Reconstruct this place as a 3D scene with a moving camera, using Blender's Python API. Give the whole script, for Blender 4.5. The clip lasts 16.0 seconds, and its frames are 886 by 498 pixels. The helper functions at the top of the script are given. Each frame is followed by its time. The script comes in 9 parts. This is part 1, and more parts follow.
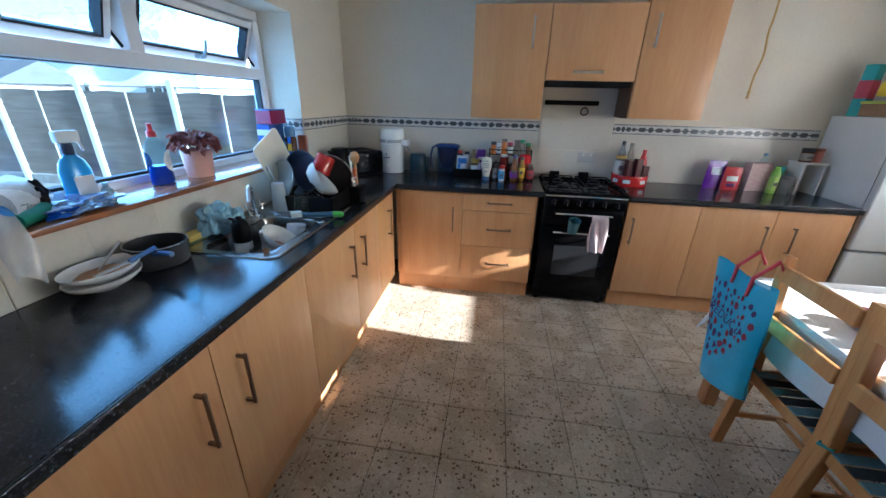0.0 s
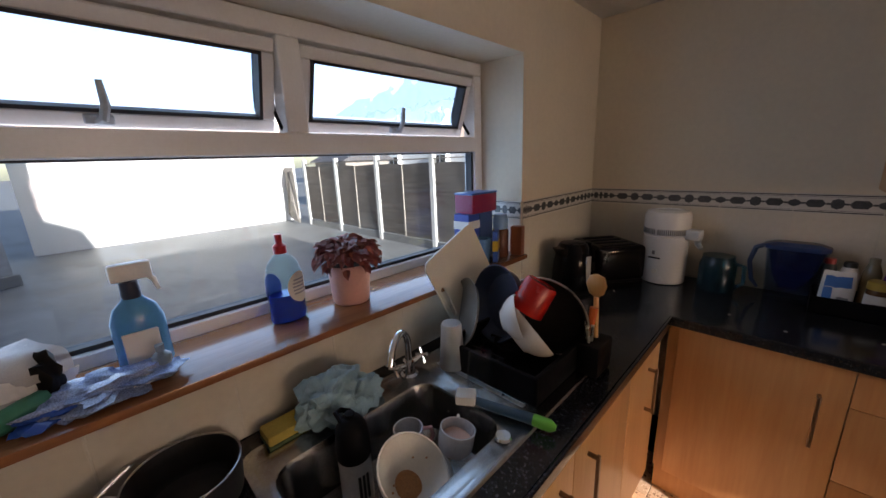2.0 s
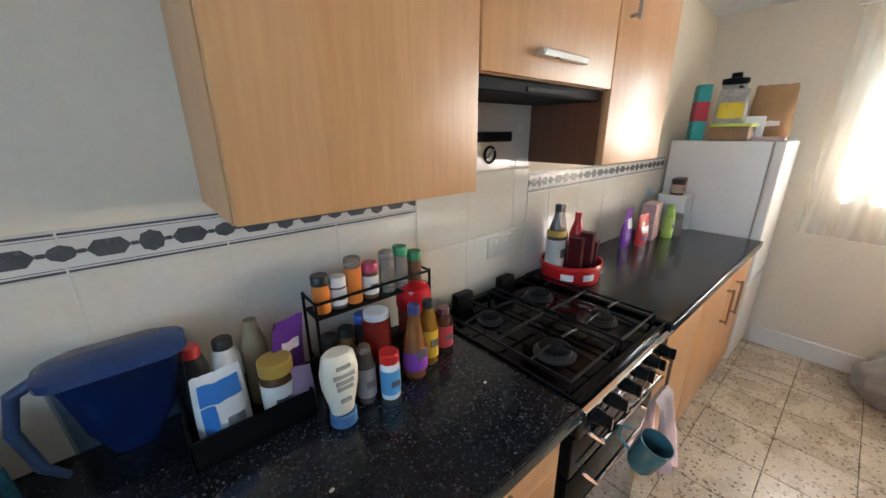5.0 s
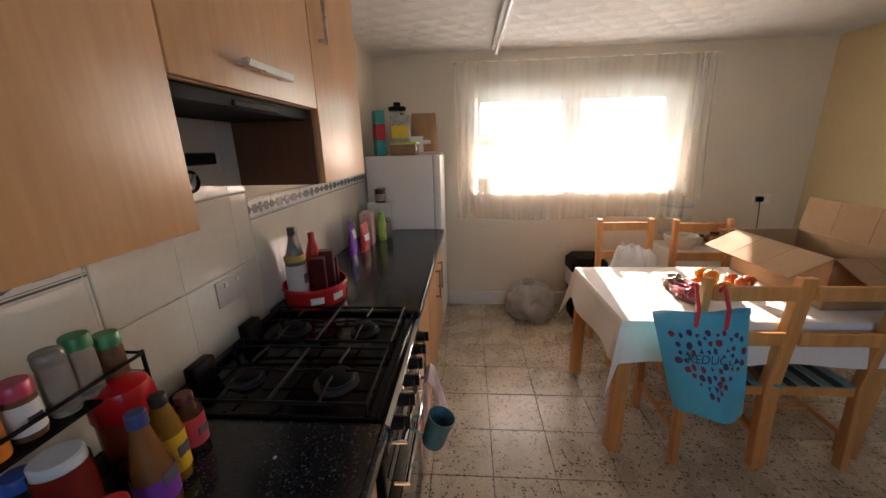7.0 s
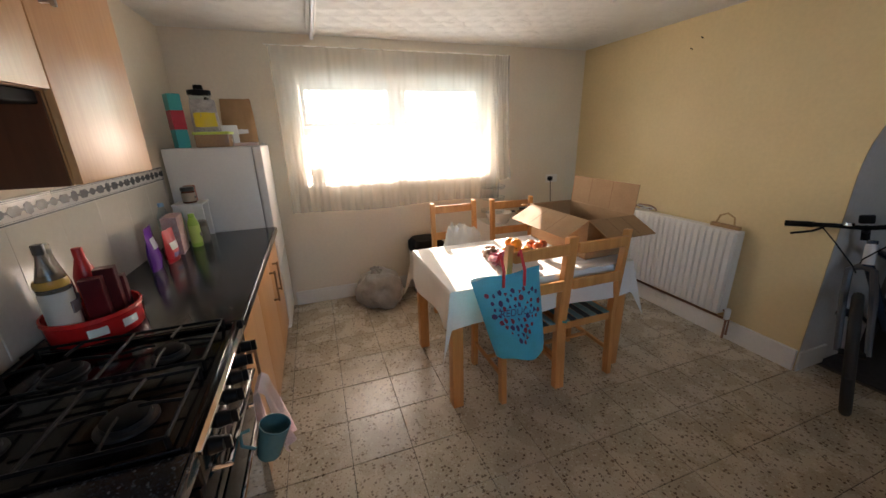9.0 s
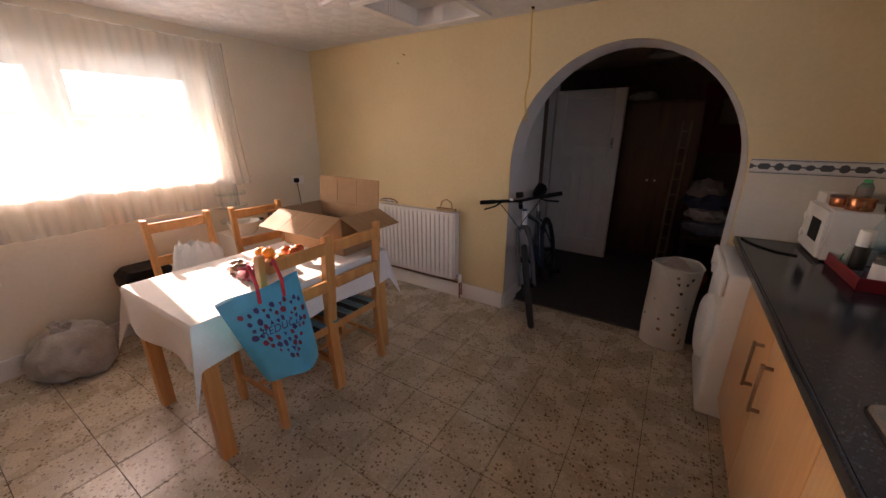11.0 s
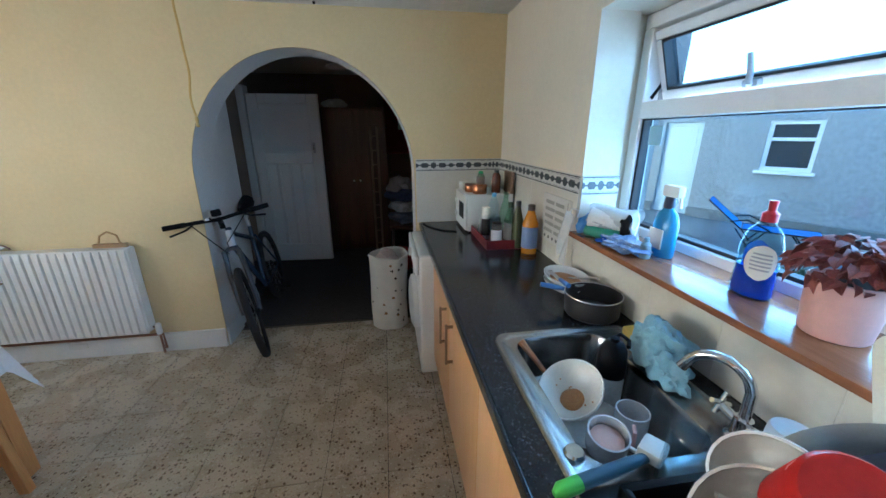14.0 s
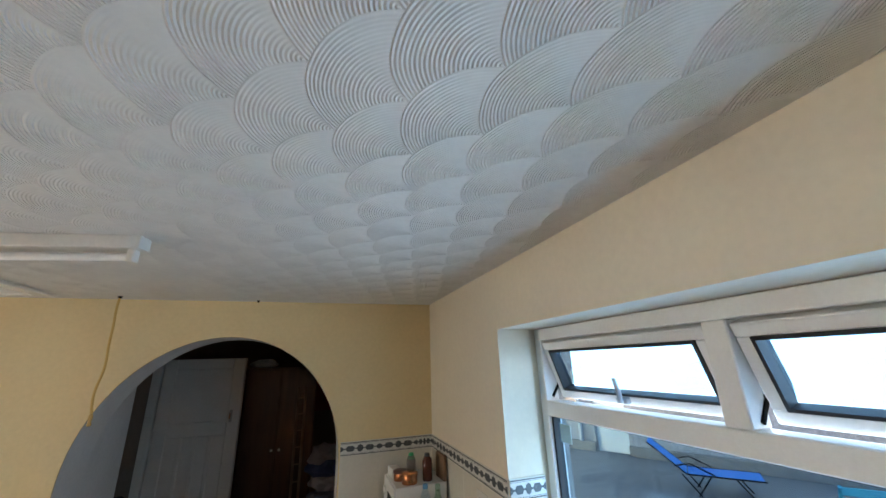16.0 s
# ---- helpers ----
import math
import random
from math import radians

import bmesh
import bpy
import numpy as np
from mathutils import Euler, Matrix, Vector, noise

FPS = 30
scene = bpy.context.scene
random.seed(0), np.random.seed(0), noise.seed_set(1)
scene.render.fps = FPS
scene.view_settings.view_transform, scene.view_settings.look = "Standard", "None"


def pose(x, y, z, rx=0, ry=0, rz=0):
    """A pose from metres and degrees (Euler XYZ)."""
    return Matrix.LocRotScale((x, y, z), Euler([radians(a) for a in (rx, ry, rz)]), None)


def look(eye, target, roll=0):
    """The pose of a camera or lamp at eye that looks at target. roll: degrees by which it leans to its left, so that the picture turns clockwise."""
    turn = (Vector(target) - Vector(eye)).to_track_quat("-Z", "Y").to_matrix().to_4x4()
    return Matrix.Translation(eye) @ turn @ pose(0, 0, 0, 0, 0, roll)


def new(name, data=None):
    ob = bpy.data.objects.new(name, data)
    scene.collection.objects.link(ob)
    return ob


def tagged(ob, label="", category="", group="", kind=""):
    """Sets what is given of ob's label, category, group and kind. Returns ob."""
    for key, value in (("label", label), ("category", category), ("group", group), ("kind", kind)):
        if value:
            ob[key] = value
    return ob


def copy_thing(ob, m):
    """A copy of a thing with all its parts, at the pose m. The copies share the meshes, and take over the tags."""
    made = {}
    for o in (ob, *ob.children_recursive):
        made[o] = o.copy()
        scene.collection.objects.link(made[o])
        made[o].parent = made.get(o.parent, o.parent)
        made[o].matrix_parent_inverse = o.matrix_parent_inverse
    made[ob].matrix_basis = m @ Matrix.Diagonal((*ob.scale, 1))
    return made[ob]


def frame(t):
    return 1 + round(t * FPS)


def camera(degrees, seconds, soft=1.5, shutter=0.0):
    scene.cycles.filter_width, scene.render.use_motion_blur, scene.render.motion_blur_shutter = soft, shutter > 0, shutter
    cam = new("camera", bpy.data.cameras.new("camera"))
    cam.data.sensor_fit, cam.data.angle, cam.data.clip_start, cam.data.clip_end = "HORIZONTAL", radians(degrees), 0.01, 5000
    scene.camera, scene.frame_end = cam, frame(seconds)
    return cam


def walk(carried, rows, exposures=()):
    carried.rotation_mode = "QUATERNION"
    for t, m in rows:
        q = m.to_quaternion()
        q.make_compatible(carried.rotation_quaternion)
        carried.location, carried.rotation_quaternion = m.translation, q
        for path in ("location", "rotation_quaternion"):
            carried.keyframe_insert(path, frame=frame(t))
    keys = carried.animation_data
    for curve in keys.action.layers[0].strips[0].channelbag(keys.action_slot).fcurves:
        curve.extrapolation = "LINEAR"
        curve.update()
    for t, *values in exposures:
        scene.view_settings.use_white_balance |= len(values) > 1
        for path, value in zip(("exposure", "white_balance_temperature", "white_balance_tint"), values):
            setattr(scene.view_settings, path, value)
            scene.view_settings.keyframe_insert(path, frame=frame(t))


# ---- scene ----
cam = camera(102.2, 16.0)

PATH = [
    (0, (1.35, -3.265, 1.502), (1.101, -1.433, 0.74), 1.5),
    (0.5, (1.18, -3.01, 1.524), (0.651, -1.192, 0.88), 1.1),
    (1, (1.088, -2.76, 1.542), (0.058, -1.128, 1.018), -3.1),
    (1.5, (1.029, -2.492, 1.574), (-0.417, -1.187, 1.12), -3.1),
    (2, (0.913, -2.224, 1.572), (-0.462, -0.853, 1.089), -2.3),
    (2.5, (0.816, -1.922, 1.545), (-0.03, -0.213, 0.945), -0.6),
    (3, (0.855, -1.636, 1.512), (0.395, 0.243, 1.004), -1.0),
    (3.5, (0.926, -1.374, 1.566), (0.771, 0.539, 1.002), -1.9),
    (4, (0.986, -1.176, 1.54), (1.247, 0.719, 0.958), -2.4),
    (4.5, (1.007, -1.0, 1.546), (1.89, 0.688, 0.936), -0.7),
    (4.7, (1.028, -0.965, 1.533), (2.064, 0.631, 0.917), -0.5),
    (6.8, (1.038, -0.799, 1.544), (2.943, -0.546, 0.988), -1.2),
    (7, (1.041, -0.812, 1.535), (2.959, -0.668, 0.984), -1.5),
    (7.5, (1.022, -0.842, 1.531), (2.946, -0.922, 0.99), -0.6),
    (8.2, (1.02, -0.882, 1.534), (2.907, -1.221, 0.964), -0.9),
    (10.3, (0.95, -0.967, 1.538), (2.342, -2.252, 0.897), -0.7),
    (10.5, (0.983, -0.968, 1.52), (2.255, -2.376, 0.889), -0.5),
    (11, (0.986, -0.975, 1.52), (2.009, -2.574, 0.892), 0.0),
    (11.5, (0.945, -1.049, 1.505), (1.782, -2.759, 0.893), -0.2),
    (12, (0.912, -1.11, 1.503), (1.551, -2.901, 0.884), -0.9),
    (12.5, (0.882, -1.13, 1.527), (1.29, -2.989, 0.913), -0.5),
    (13, (0.875, -1.105, 1.546), (1.014, -3.004, 0.934), -0.7),
    (13.5, (0.869, -1.084, 1.545), (0.777, -2.978, 0.912), -0.2),
    (14, (0.846, -1.092, 1.55), (0.551, -2.973, 0.932), -0.1),
    (14.5, (0.815, -1.073, 1.591), (0.353, -2.978, 1.176), -0.2),
    (15, (0.789, -1.032, 1.691), (0.243, -2.956, 1.59), -0.4),
    (15.5, (0.785, -0.995, 1.792), (0.202, -2.88, 2.118), -0.9),
    (16, (0.798, -0.977, 1.858), (0.185, -2.783, 2.461), -1.9),
]
EXPOSURES = [
    (0.0, 3.05, 5400, 14), (0.5, 3.05, 5600, 16), (1.0, 2.65, 7200, 26), (1.5, 2.25, 7900, 36), (2.0, 1.85, 8200, 38), (2.5, 1.55, 8300, 36), (3.0, 2.1, 8300, 36), (3.5, 3.4, 6500, 16), (4.5, 3.8, 6400, 16), (7.0, 2.6, 7500, 28),
    (8.0, 2.7, 7000, 16), (11.0, 2.65, 7800, 40), (12.0, 3.15, 6500, 18), (13.0, 3.5, 5600, 10), (14.5, 3.5, 5500, 10), (15.0, 3.25, 5900, 13), (16.0, 3.05, 6700, 15),
]
walk(cam, [(t, look(eye, target, roll)) for t, eye, target, roll in PATH], EXPOSURES)

# ---------- world and sun ----------
SUN_WAY = Vector((-1.0, 0.12, -0.36)).normalized()
world = bpy.data.worlds.new("sky")
scene.world = world
world.use_nodes = True
wn = world.node_tree
sky = wn.nodes.new("ShaderNodeTexSky")
sky.sky_type, sky.sun_disc = "NISHITA", False
sky.sun_elevation, sky.sun_rotation = math.asin(-SUN_WAY.z), math.atan2(-SUN_WAY.x, -SUN_WAY.y)
wn.nodes["Background"].inputs[1].default_value = 0.09
wn.links.new(sky.outputs[0], wn.nodes["Background"].inputs[0])
sun = new("sun", bpy.data.lights.new("sun", "SUN"))
sun.data.energy, sun.data.angle, sun.data.color = 5.0, radians(0.6), (1.0, 0.93, 0.82)
sun.matrix_world = look((8, -2, 6), Vector((8, -2, 6)) + SUN_WAY)


def window_light(name, x, y, z, wide, high, way, power, colour, spread):
    lamp = new(name, bpy.data.lights.new(name, "AREA"))
    lamp.data.shape, lamp.data.size, lamp.data.size_y = "RECTANGLE", wide, high
    lamp.data.energy, lamp.data.color, lamp.data.spread = power, colour, radians(spread)
    lamp.matrix_world = look((x, y, z), (x + way, y, z))


window_light("window_light_west", -0.335, -1.65, 1.56, 1.65, 0.82, 1, 3.2, (0.49, 0.76, 1.0), 176)
window_light("window_light_east", 4.67, -1.74, 1.55, 1.70, 0.84, -1, 8.0, (1.0, 0.92, 0.78), 165)


# ---------- mesh helpers ----------
def box(bm, lo, hi, bev=0.0, seg=1):
    m = Matrix.Translation([(a + b) / 2 for a, b in zip(lo, hi)]) @ Matrix.Diagonal([abs(b - a) for a, b in zip(lo, hi)] + [1])
    made = bmesh.ops.create_cube(bm, size=1, matrix=m)["verts"]
    if bev:
        edges = list({e for v in made for e in v.link_edges})
        bmesh.ops.bevel(bm, geom=edges, offset=bev, segments=seg, affect="EDGES", profile=0.6)
    return bm


def rod(bm, a, b, r, r2=None, n=12, cap=True):
    a, b = Vector(a), Vector(b)
    d = b - a
    m = Matrix.Translation((a + b) / 2) @ d.to_track_quat("Z", "Y").to_matrix().to_4x4()
    bmesh.ops.create_cone(bm, cap_ends=cap, segments=n, radius1=r, radius2=r if r2 is None else r2, depth=d.length, matrix=m)
    return bm


def lathe(bm, profile, n=24, at=(0, 0, 0), sx=1.0, sy=1.0):
    """A turned shape: profile rows are (radius, height)."""
    rings = []
    for r, z in profile:
        if r < 1e-5:
            rings.append([bm.verts.new((at[0], at[1], at[2] + z))])
        else:
            rings.append([bm.verts.new((at[0] + sx * r * math.cos(2 * math.pi * k / n), at[1] + sy * r * math.sin(2 * math.pi * k / n), at[2] + z)) for k in range(n)])
    for lo, hi in zip(rings, rings[1:]):
        for k in range(n):
            j = (k + 1) % n
            if len(lo) == 1 and len(hi) == 1:
                continue
            if len(lo) == 1:
                bm.faces.new((lo[0], hi[j], hi[k]))
            elif len(hi) == 1:
                bm.faces.new((lo[k], lo[j], hi[0]))
            else:
                bm.faces.new((lo[k], lo[j], hi[j], hi[k]))
    return bm


def tube(bm, pts, r, n=8):
    """A round bar swept along points; r may be one radius or one for each point."""
    pts = [Vector(p) for p in pts]
    rings, up = [], None
    for i, p in enumerate(pts):
        d = (pts[min(i + 1, len(pts) - 1)] - pts[max(i - 1, 0)]).normalized()
        if up is None:
            up = d.orthogonal().normalized()
        up = (up - d * up.dot(d)).normalized()
        side = d.cross(up)
        rr = r[i] if isinstance(r, (list, tuple)) else r
        rings.append([bm.verts.new(p + rr * (math.cos(2 * math.pi * k / n) * up + math.sin(2 * math.pi * k / n) * side)) for k in range(n)])
    for lo, hi in zip(rings, rings[1:]):
        for k in range(n):
            bm.faces.new((lo[k], lo[(k + 1) % n], hi[(k + 1) % n], hi[k]))
    bm.faces.new(rings[0][::-1])
    bm.faces.new(rings[-1])
    return bm


def sheet(bm, nx, ny, fn):
    """A grid of points fn(u, v), u and v from 0 to 1."""
    g = [[bm.verts.new(fn(i / nx, j / ny)) for j in range(ny + 1)] for i in range(nx + 1)]
    for i in range(nx):
        for j in range(ny):
            bm.faces.new((g[i][j], g[i + 1][j], g[i + 1][j + 1], g[i][j + 1]))
    return bm


def prism(bm, outline, axis, lo, hi):
    """A flat outline (pairs) pushed out along an axis from lo to hi."""
    def put(p, d):
        v = list(p)
        v.insert("xyz".index(axis), d)
        return bm.verts.new(v)
    a, b = [put(p, lo) for p in outline], [put(p, hi) for p in outline]
    n = len(outline)
    bm.faces.new(a)
    bm.faces.new(b[::-1])
    for k in range(n):
        bm.faces.new((a[k], b[k], b[(k + 1) % n], a[(k + 1) % n]))
    bmesh.ops.recalc_face_normals(bm, faces=bm.faces)
    return bm


def part(name, bm, material, parent=None, label="", smooth=True):
    bmesh.ops.recalc_face_normals(bm, faces=bm.faces)
    me = bpy.data.meshes.new(name)
    bm.to_mesh(me)
    bm.free()
    me.materials.append(material)
    if smooth:
        me.shade_smooth()
        me.set_sharp_from_angle(angle=radians(38))
    ob = new(name, me)
    ob.parent = parent
    if label:
        ob["label"] = label
    return ob


def thing(name, at, label, category, group="", turn=0):
    ob = new(name)
    ob.matrix_basis = pose(*at, 0, 0, turn)
    ob.empty_display_size = 0.05
    return tagged(ob, label, category, group)


def setting(name, bm, material, label="", smooth=False):
    ob = part(name, bm, material, None, label, smooth)
    ob["kind"] = "structure"
    return ob


def bmn():
    return bmesh.new()


# ---------- materials ----------
def mat(name, colour, rough=0.5, metal=0.0, vary=0.12, scale=6.0, bump=0.0, bump_scale=200.0, second=None, spec=0.5, coat=0.0, trans=0.0, alpha=1.0, sheen=0.0, obj=True):
    """A surface with colour variation at two scales, uneven gloss and fine relief."""
    m = bpy.data.materials.new(name)
    m.use_nodes = True
    t = m.node_tree
    b = t.nodes["Principled BSDF"]
    b.inputs["Roughness"].default_value, b.inputs["Metallic"].default_value = rough, metal
    b.inputs["Specular IOR Level"].default_value, b.inputs["Coat Weight"].default_value = spec, coat
    b.inputs["Transmission Weight"].default_value, b.inputs["Alpha"].default_value = trans, alpha
    b.inputs["Sheen Weight"].default_value = sheen
    co = t.nodes.new("ShaderNodeTexCoord")
    big, fine = t.nodes.new("ShaderNodeTexNoise"), t.nodes.new("ShaderNodeTexNoise")
    big.inputs["Scale"].default_value, big.inputs["Detail"].default_value = scale, 5
    fine.inputs["Scale"].default_value, fine.inputs["Detail"].default_value = scale * 14, 3
    for n in (big, fine):
        t.links.new(co.outputs["Object"], n.inputs["Vector"])
    mix, ramp = t.nodes.new("ShaderNodeMix"), t.nodes.new("ShaderNodeMix")
    mix.data_type = ramp.data_type = "RGBA"
    c = Vector(colour)
    d = Vector(second) if second else c * (1 - 2 * vary)
    mix.inputs[6].default_value, mix.inputs[7].default_value = (*(c * (1 + vary * 0.5)), 1), (*d, 1)
    t.links.new(big.outputs[0], mix.inputs[0])
    ramp.blend_type = "MULTIPLY"
    ramp.inputs[0].default_value = min(1.0, vary * 2.5)
    t.links.new(mix.outputs[2], ramp.inputs[6])
    t.links.new(fine.outputs[0], ramp.inputs[7])
    boost = t.nodes.new("ShaderNodeMix")
    boost.data_type, boost.blend_type = "RGBA", "MULTIPLY"
    boost.inputs[0].default_value = 1.0
    k = 1 + 0.5 * min(1.0, vary * 2.5)
    boost.inputs[7].default_value = (k, k, k, 1)
    t.links.new(ramp.outputs[2], boost.inputs[6])
    t.links.new(boost.outputs[2], b.inputs["Base Color"])
    rr = t.nodes.new("ShaderNodeMapRange")
    rr.inputs[3].default_value, rr.inputs[4].default_value = max(0.02, rough * 0.8), min(1.0, rough * 1.25)
    t.links.new(big.outputs[0], rr.inputs[0])
    t.links.new(rr.outputs[0], b.inputs["Roughness"])
    if bump:
        bn, bp = t.nodes.new("ShaderNodeTexNoise"), t.nodes.new("ShaderNodeBump")
        bn.inputs["Scale"].default_value, bn.inputs["Detail"].default_value = bump_scale, 4
        bp.inputs["Strength"].default_value, bp.inputs["Distance"].default_value = bump, 0.004
        t.links.new(co.outputs["Object"], bn.inputs["Vector"])
        t.links.new(bn.outputs[0], bp.inputs["Height"])
        t.links.new(bp.outputs[0], b.inputs["Normal"])
    return m


def wood(name, light, dark, rough=0.4, grain=(18, 18, 1.2), coat=0.0):
    m = bpy.data.materials.new(name)
    m.use_nodes = True
    t = m.node_tree
    b = t.nodes["Principled BSDF"]
    b.inputs["Roughness"].default_value, b.inputs["Coat Weight"].default_value = rough, coat
    co, mp = t.nodes.new("ShaderNodeTexCoord"), t.nodes.new("ShaderNodeMapping")
    mp.inputs["Scale"].default_value = grain
    info, add = t.nodes.new("ShaderNodeObjectInfo"), t.nodes.new("ShaderNodeVectorMath")
    t.links.new(co.outputs["Object"], add.inputs[0])
    t.links.new(info.outputs["Random"], add.inputs[1])
    t.links.new(add.outputs[0], mp.inputs["Vector"])
    n1, n2 = t.nodes.new("ShaderNodeTexNoise"), t.nodes.new("ShaderNodeTexNoise")
    n1.inputs["Scale"].default_value, n1.inputs["Detail"].default_value, n1.inputs["Distortion"].default_value = 1.0, 4, 0.6
    n2.inputs["Scale"].default_value, n2.inputs["Detail"].default_value = 9.0, 5
    for n in (n1, n2):
        t.links.new(mp.outputs[0], n.inputs["Vector"])
    r1 = t.nodes.new("ShaderNodeValToRGB")
    r1.color_ramp.elements[0].position, r1.color_ramp.elements[1].position = 0.3, 0.72
    r1.color_ramp.elements[0].color, r1.color_ramp.elements[1].color = (*dark, 1), (*light, 1)
    t.links.new(n1.outputs[0], r1.inputs[0])
    mul = t.nodes.new("ShaderNodeMix")
    mul.data_type, mul.blend_type = "RGBA", "SOFT_LIGHT"
    mul.inputs[0].default_value = 0.28
    t.links.new(r1.outputs[0], mul.inputs[6])
    t.links.new(n2.outputs[0], mul.inputs[7])
    t.links.new(mul.outputs[2], b.inputs["Base Color"])
    bp = t.nodes.new("ShaderNodeBump")
    bp.inputs["Strength"].default_value, bp.inputs["Distance"].default_value = 0.08, 0.002
    t.links.new(n2.outputs[0], bp.inputs["Height"])
    t.links.new(bp.outputs[0], b.inputs["Normal"])
    return m


def speckled(name, base, chips, rough, cell, amount, coat=0.0):
    """Flecks of several colours set in a ground: laminate and terrazzo. chips: colours."""
    m = bpy.data.materials.new(name)
    m.use_nodes = True
    t = m.node_tree
    b = t.nodes["Principled BSDF"]
    b.inputs["Coat Weight"].default_value = coat
    co = t.nodes.new("ShaderNodeNewGeometry")
    ground = t.nodes.new("ShaderNodeTexNoise")
    ground.inputs["Scale"].default_value, ground.inputs["Detail"].default_value = 5, 6
    t.links.new(co.outputs["Position"], ground.inputs["Vector"])
    gm = t.nodes.new("ShaderNodeMix")
    gm.data_type = "RGBA"
    gm.inputs[6].default_value, gm.inputs[7].default_value = (*[c * 0.72 for c in base], 1), (*[c * 1.25 for c in base], 1)
    t.links.new(ground.outputs[0], gm.inputs[0])
    last = gm.outputs[2]
    for i, chip in enumerate(chips):
        warp, v, nz = t.nodes.new("ShaderNodeVectorMath"), t.nodes.new("ShaderNodeTexVoronoi"), t.nodes.new("ShaderNodeTexNoise")
        nz.inputs["Scale"].default_value = 1.0 / cell * 0.7
        t.links.new(co.outputs["Position"], nz.inputs["Vector"])
        warp.operation = "MULTIPLY_ADD"
        t.links.new(nz.outputs[1], warp.inputs[0])
        warp.inputs[1].default_value = (cell * 1.9, cell * 1.9, cell * 1.9)
        off = t.nodes.new("ShaderNodeVectorMath")
        off.inputs[1].default_value = (0.37 * i, 0.71 * i, 0.13 * i)
        t.links.new(co.outputs["Position"], off.inputs[0])
        t.links.new(off.outputs[0], warp.inputs[2])
        v.inputs["Scale"].default_value = 1.0 / (cell * (1 + 0.45 * i))
        t.links.new(warp.outputs[0], v.inputs["Vector"])
        sep, th, near, both = t.nodes.new("ShaderNodeSeparateColor"), t.nodes.new("ShaderNodeMath"), t.nodes.new("ShaderNodeMath"), t.nodes.new("ShaderNodeMath")
        t.links.new(v.outputs["Color"], sep.inputs[0])
        th.operation, near.operation, both.operation = "LESS_THAN", "LESS_THAN", "MULTIPLY"
        th.inputs[1].default_value, near.inputs[1].default_value = amount, 0.42
        t.links.new(sep.outputs[0], th.inputs[0])
        t.links.new(v.outputs["Distance"], near.inputs[0])
        t.links.new(th.outputs[0], both.inputs[0])
        t.links.new(near.outputs[0], both.inputs[1])
        mx = t.nodes.new("ShaderNodeMix")
        mx.data_type = "RGBA"
        t.links.new(both.outputs[0], mx.inputs[0])
        t.links.new(last, mx.inputs[6])
        mx.inputs[7].default_value = (*chip, 1)
        last = mx.outputs[2]
    t.links.new(last, b.inputs["Base Color"])
    rr = t.nodes.new("ShaderNodeMapRange")
    rr.inputs[3].default_value, rr.inputs[4].default_value = rough * 0.75, rough * 1.35
    t.links.new(ground.outputs[0], rr.inputs[0])
    t.links.new(rr.outputs[0], b.inputs["Roughness"])
    return m


def glass(name, colour=(1, 1, 1), rough=0.0, bump=0.0, scale=30.0):
    """A thin pane or vessel: mostly clear, with a mirror sheen that grows to the edge."""
    m = bpy.data.materials.new(name)
    m.use_nodes = True
    t = m.node_tree
    for n in list(t.nodes):
        if n.type != "OUTPUT_MATERIAL":
            t.nodes.remove(n)
    out = t.nodes["Material Output"]
    clear, gloss, mix, fr = t.nodes.new("ShaderNodeBsdfTransparent"), t.nodes.new("ShaderNodeBsdfGlossy"), t.nodes.new("ShaderNodeMixShader"), t.nodes.new("ShaderNodeLayerWeight")
    clear.inputs[0].default_value = (*colour, 1)
    gloss.inputs["Roughness"].default_value = rough
    pw, ad = t.nodes.new("ShaderNodeMath"), t.nodes.new("ShaderNodeMath")
    pw.operation, ad.operation = "POWER", "MULTIPLY_ADD"
    pw.inputs[1].default_value, ad.inputs[1].default_value, ad.inputs[2].default_value = 4.0, 0.6, 0.03
    t.links.new(fr.outputs["Facing"], pw.inputs[0])
    t.links.new(pw.outputs[0], ad.inputs[0])
    t.links.new(ad.outputs[0], mix.inputs[0])
    t.links.new(clear.outputs[0], mix.inputs[1])
    t.links.new(gloss.outputs[0], mix.inputs[2])
    t.links.new(mix.outputs[0], out.inputs[0])
    return m


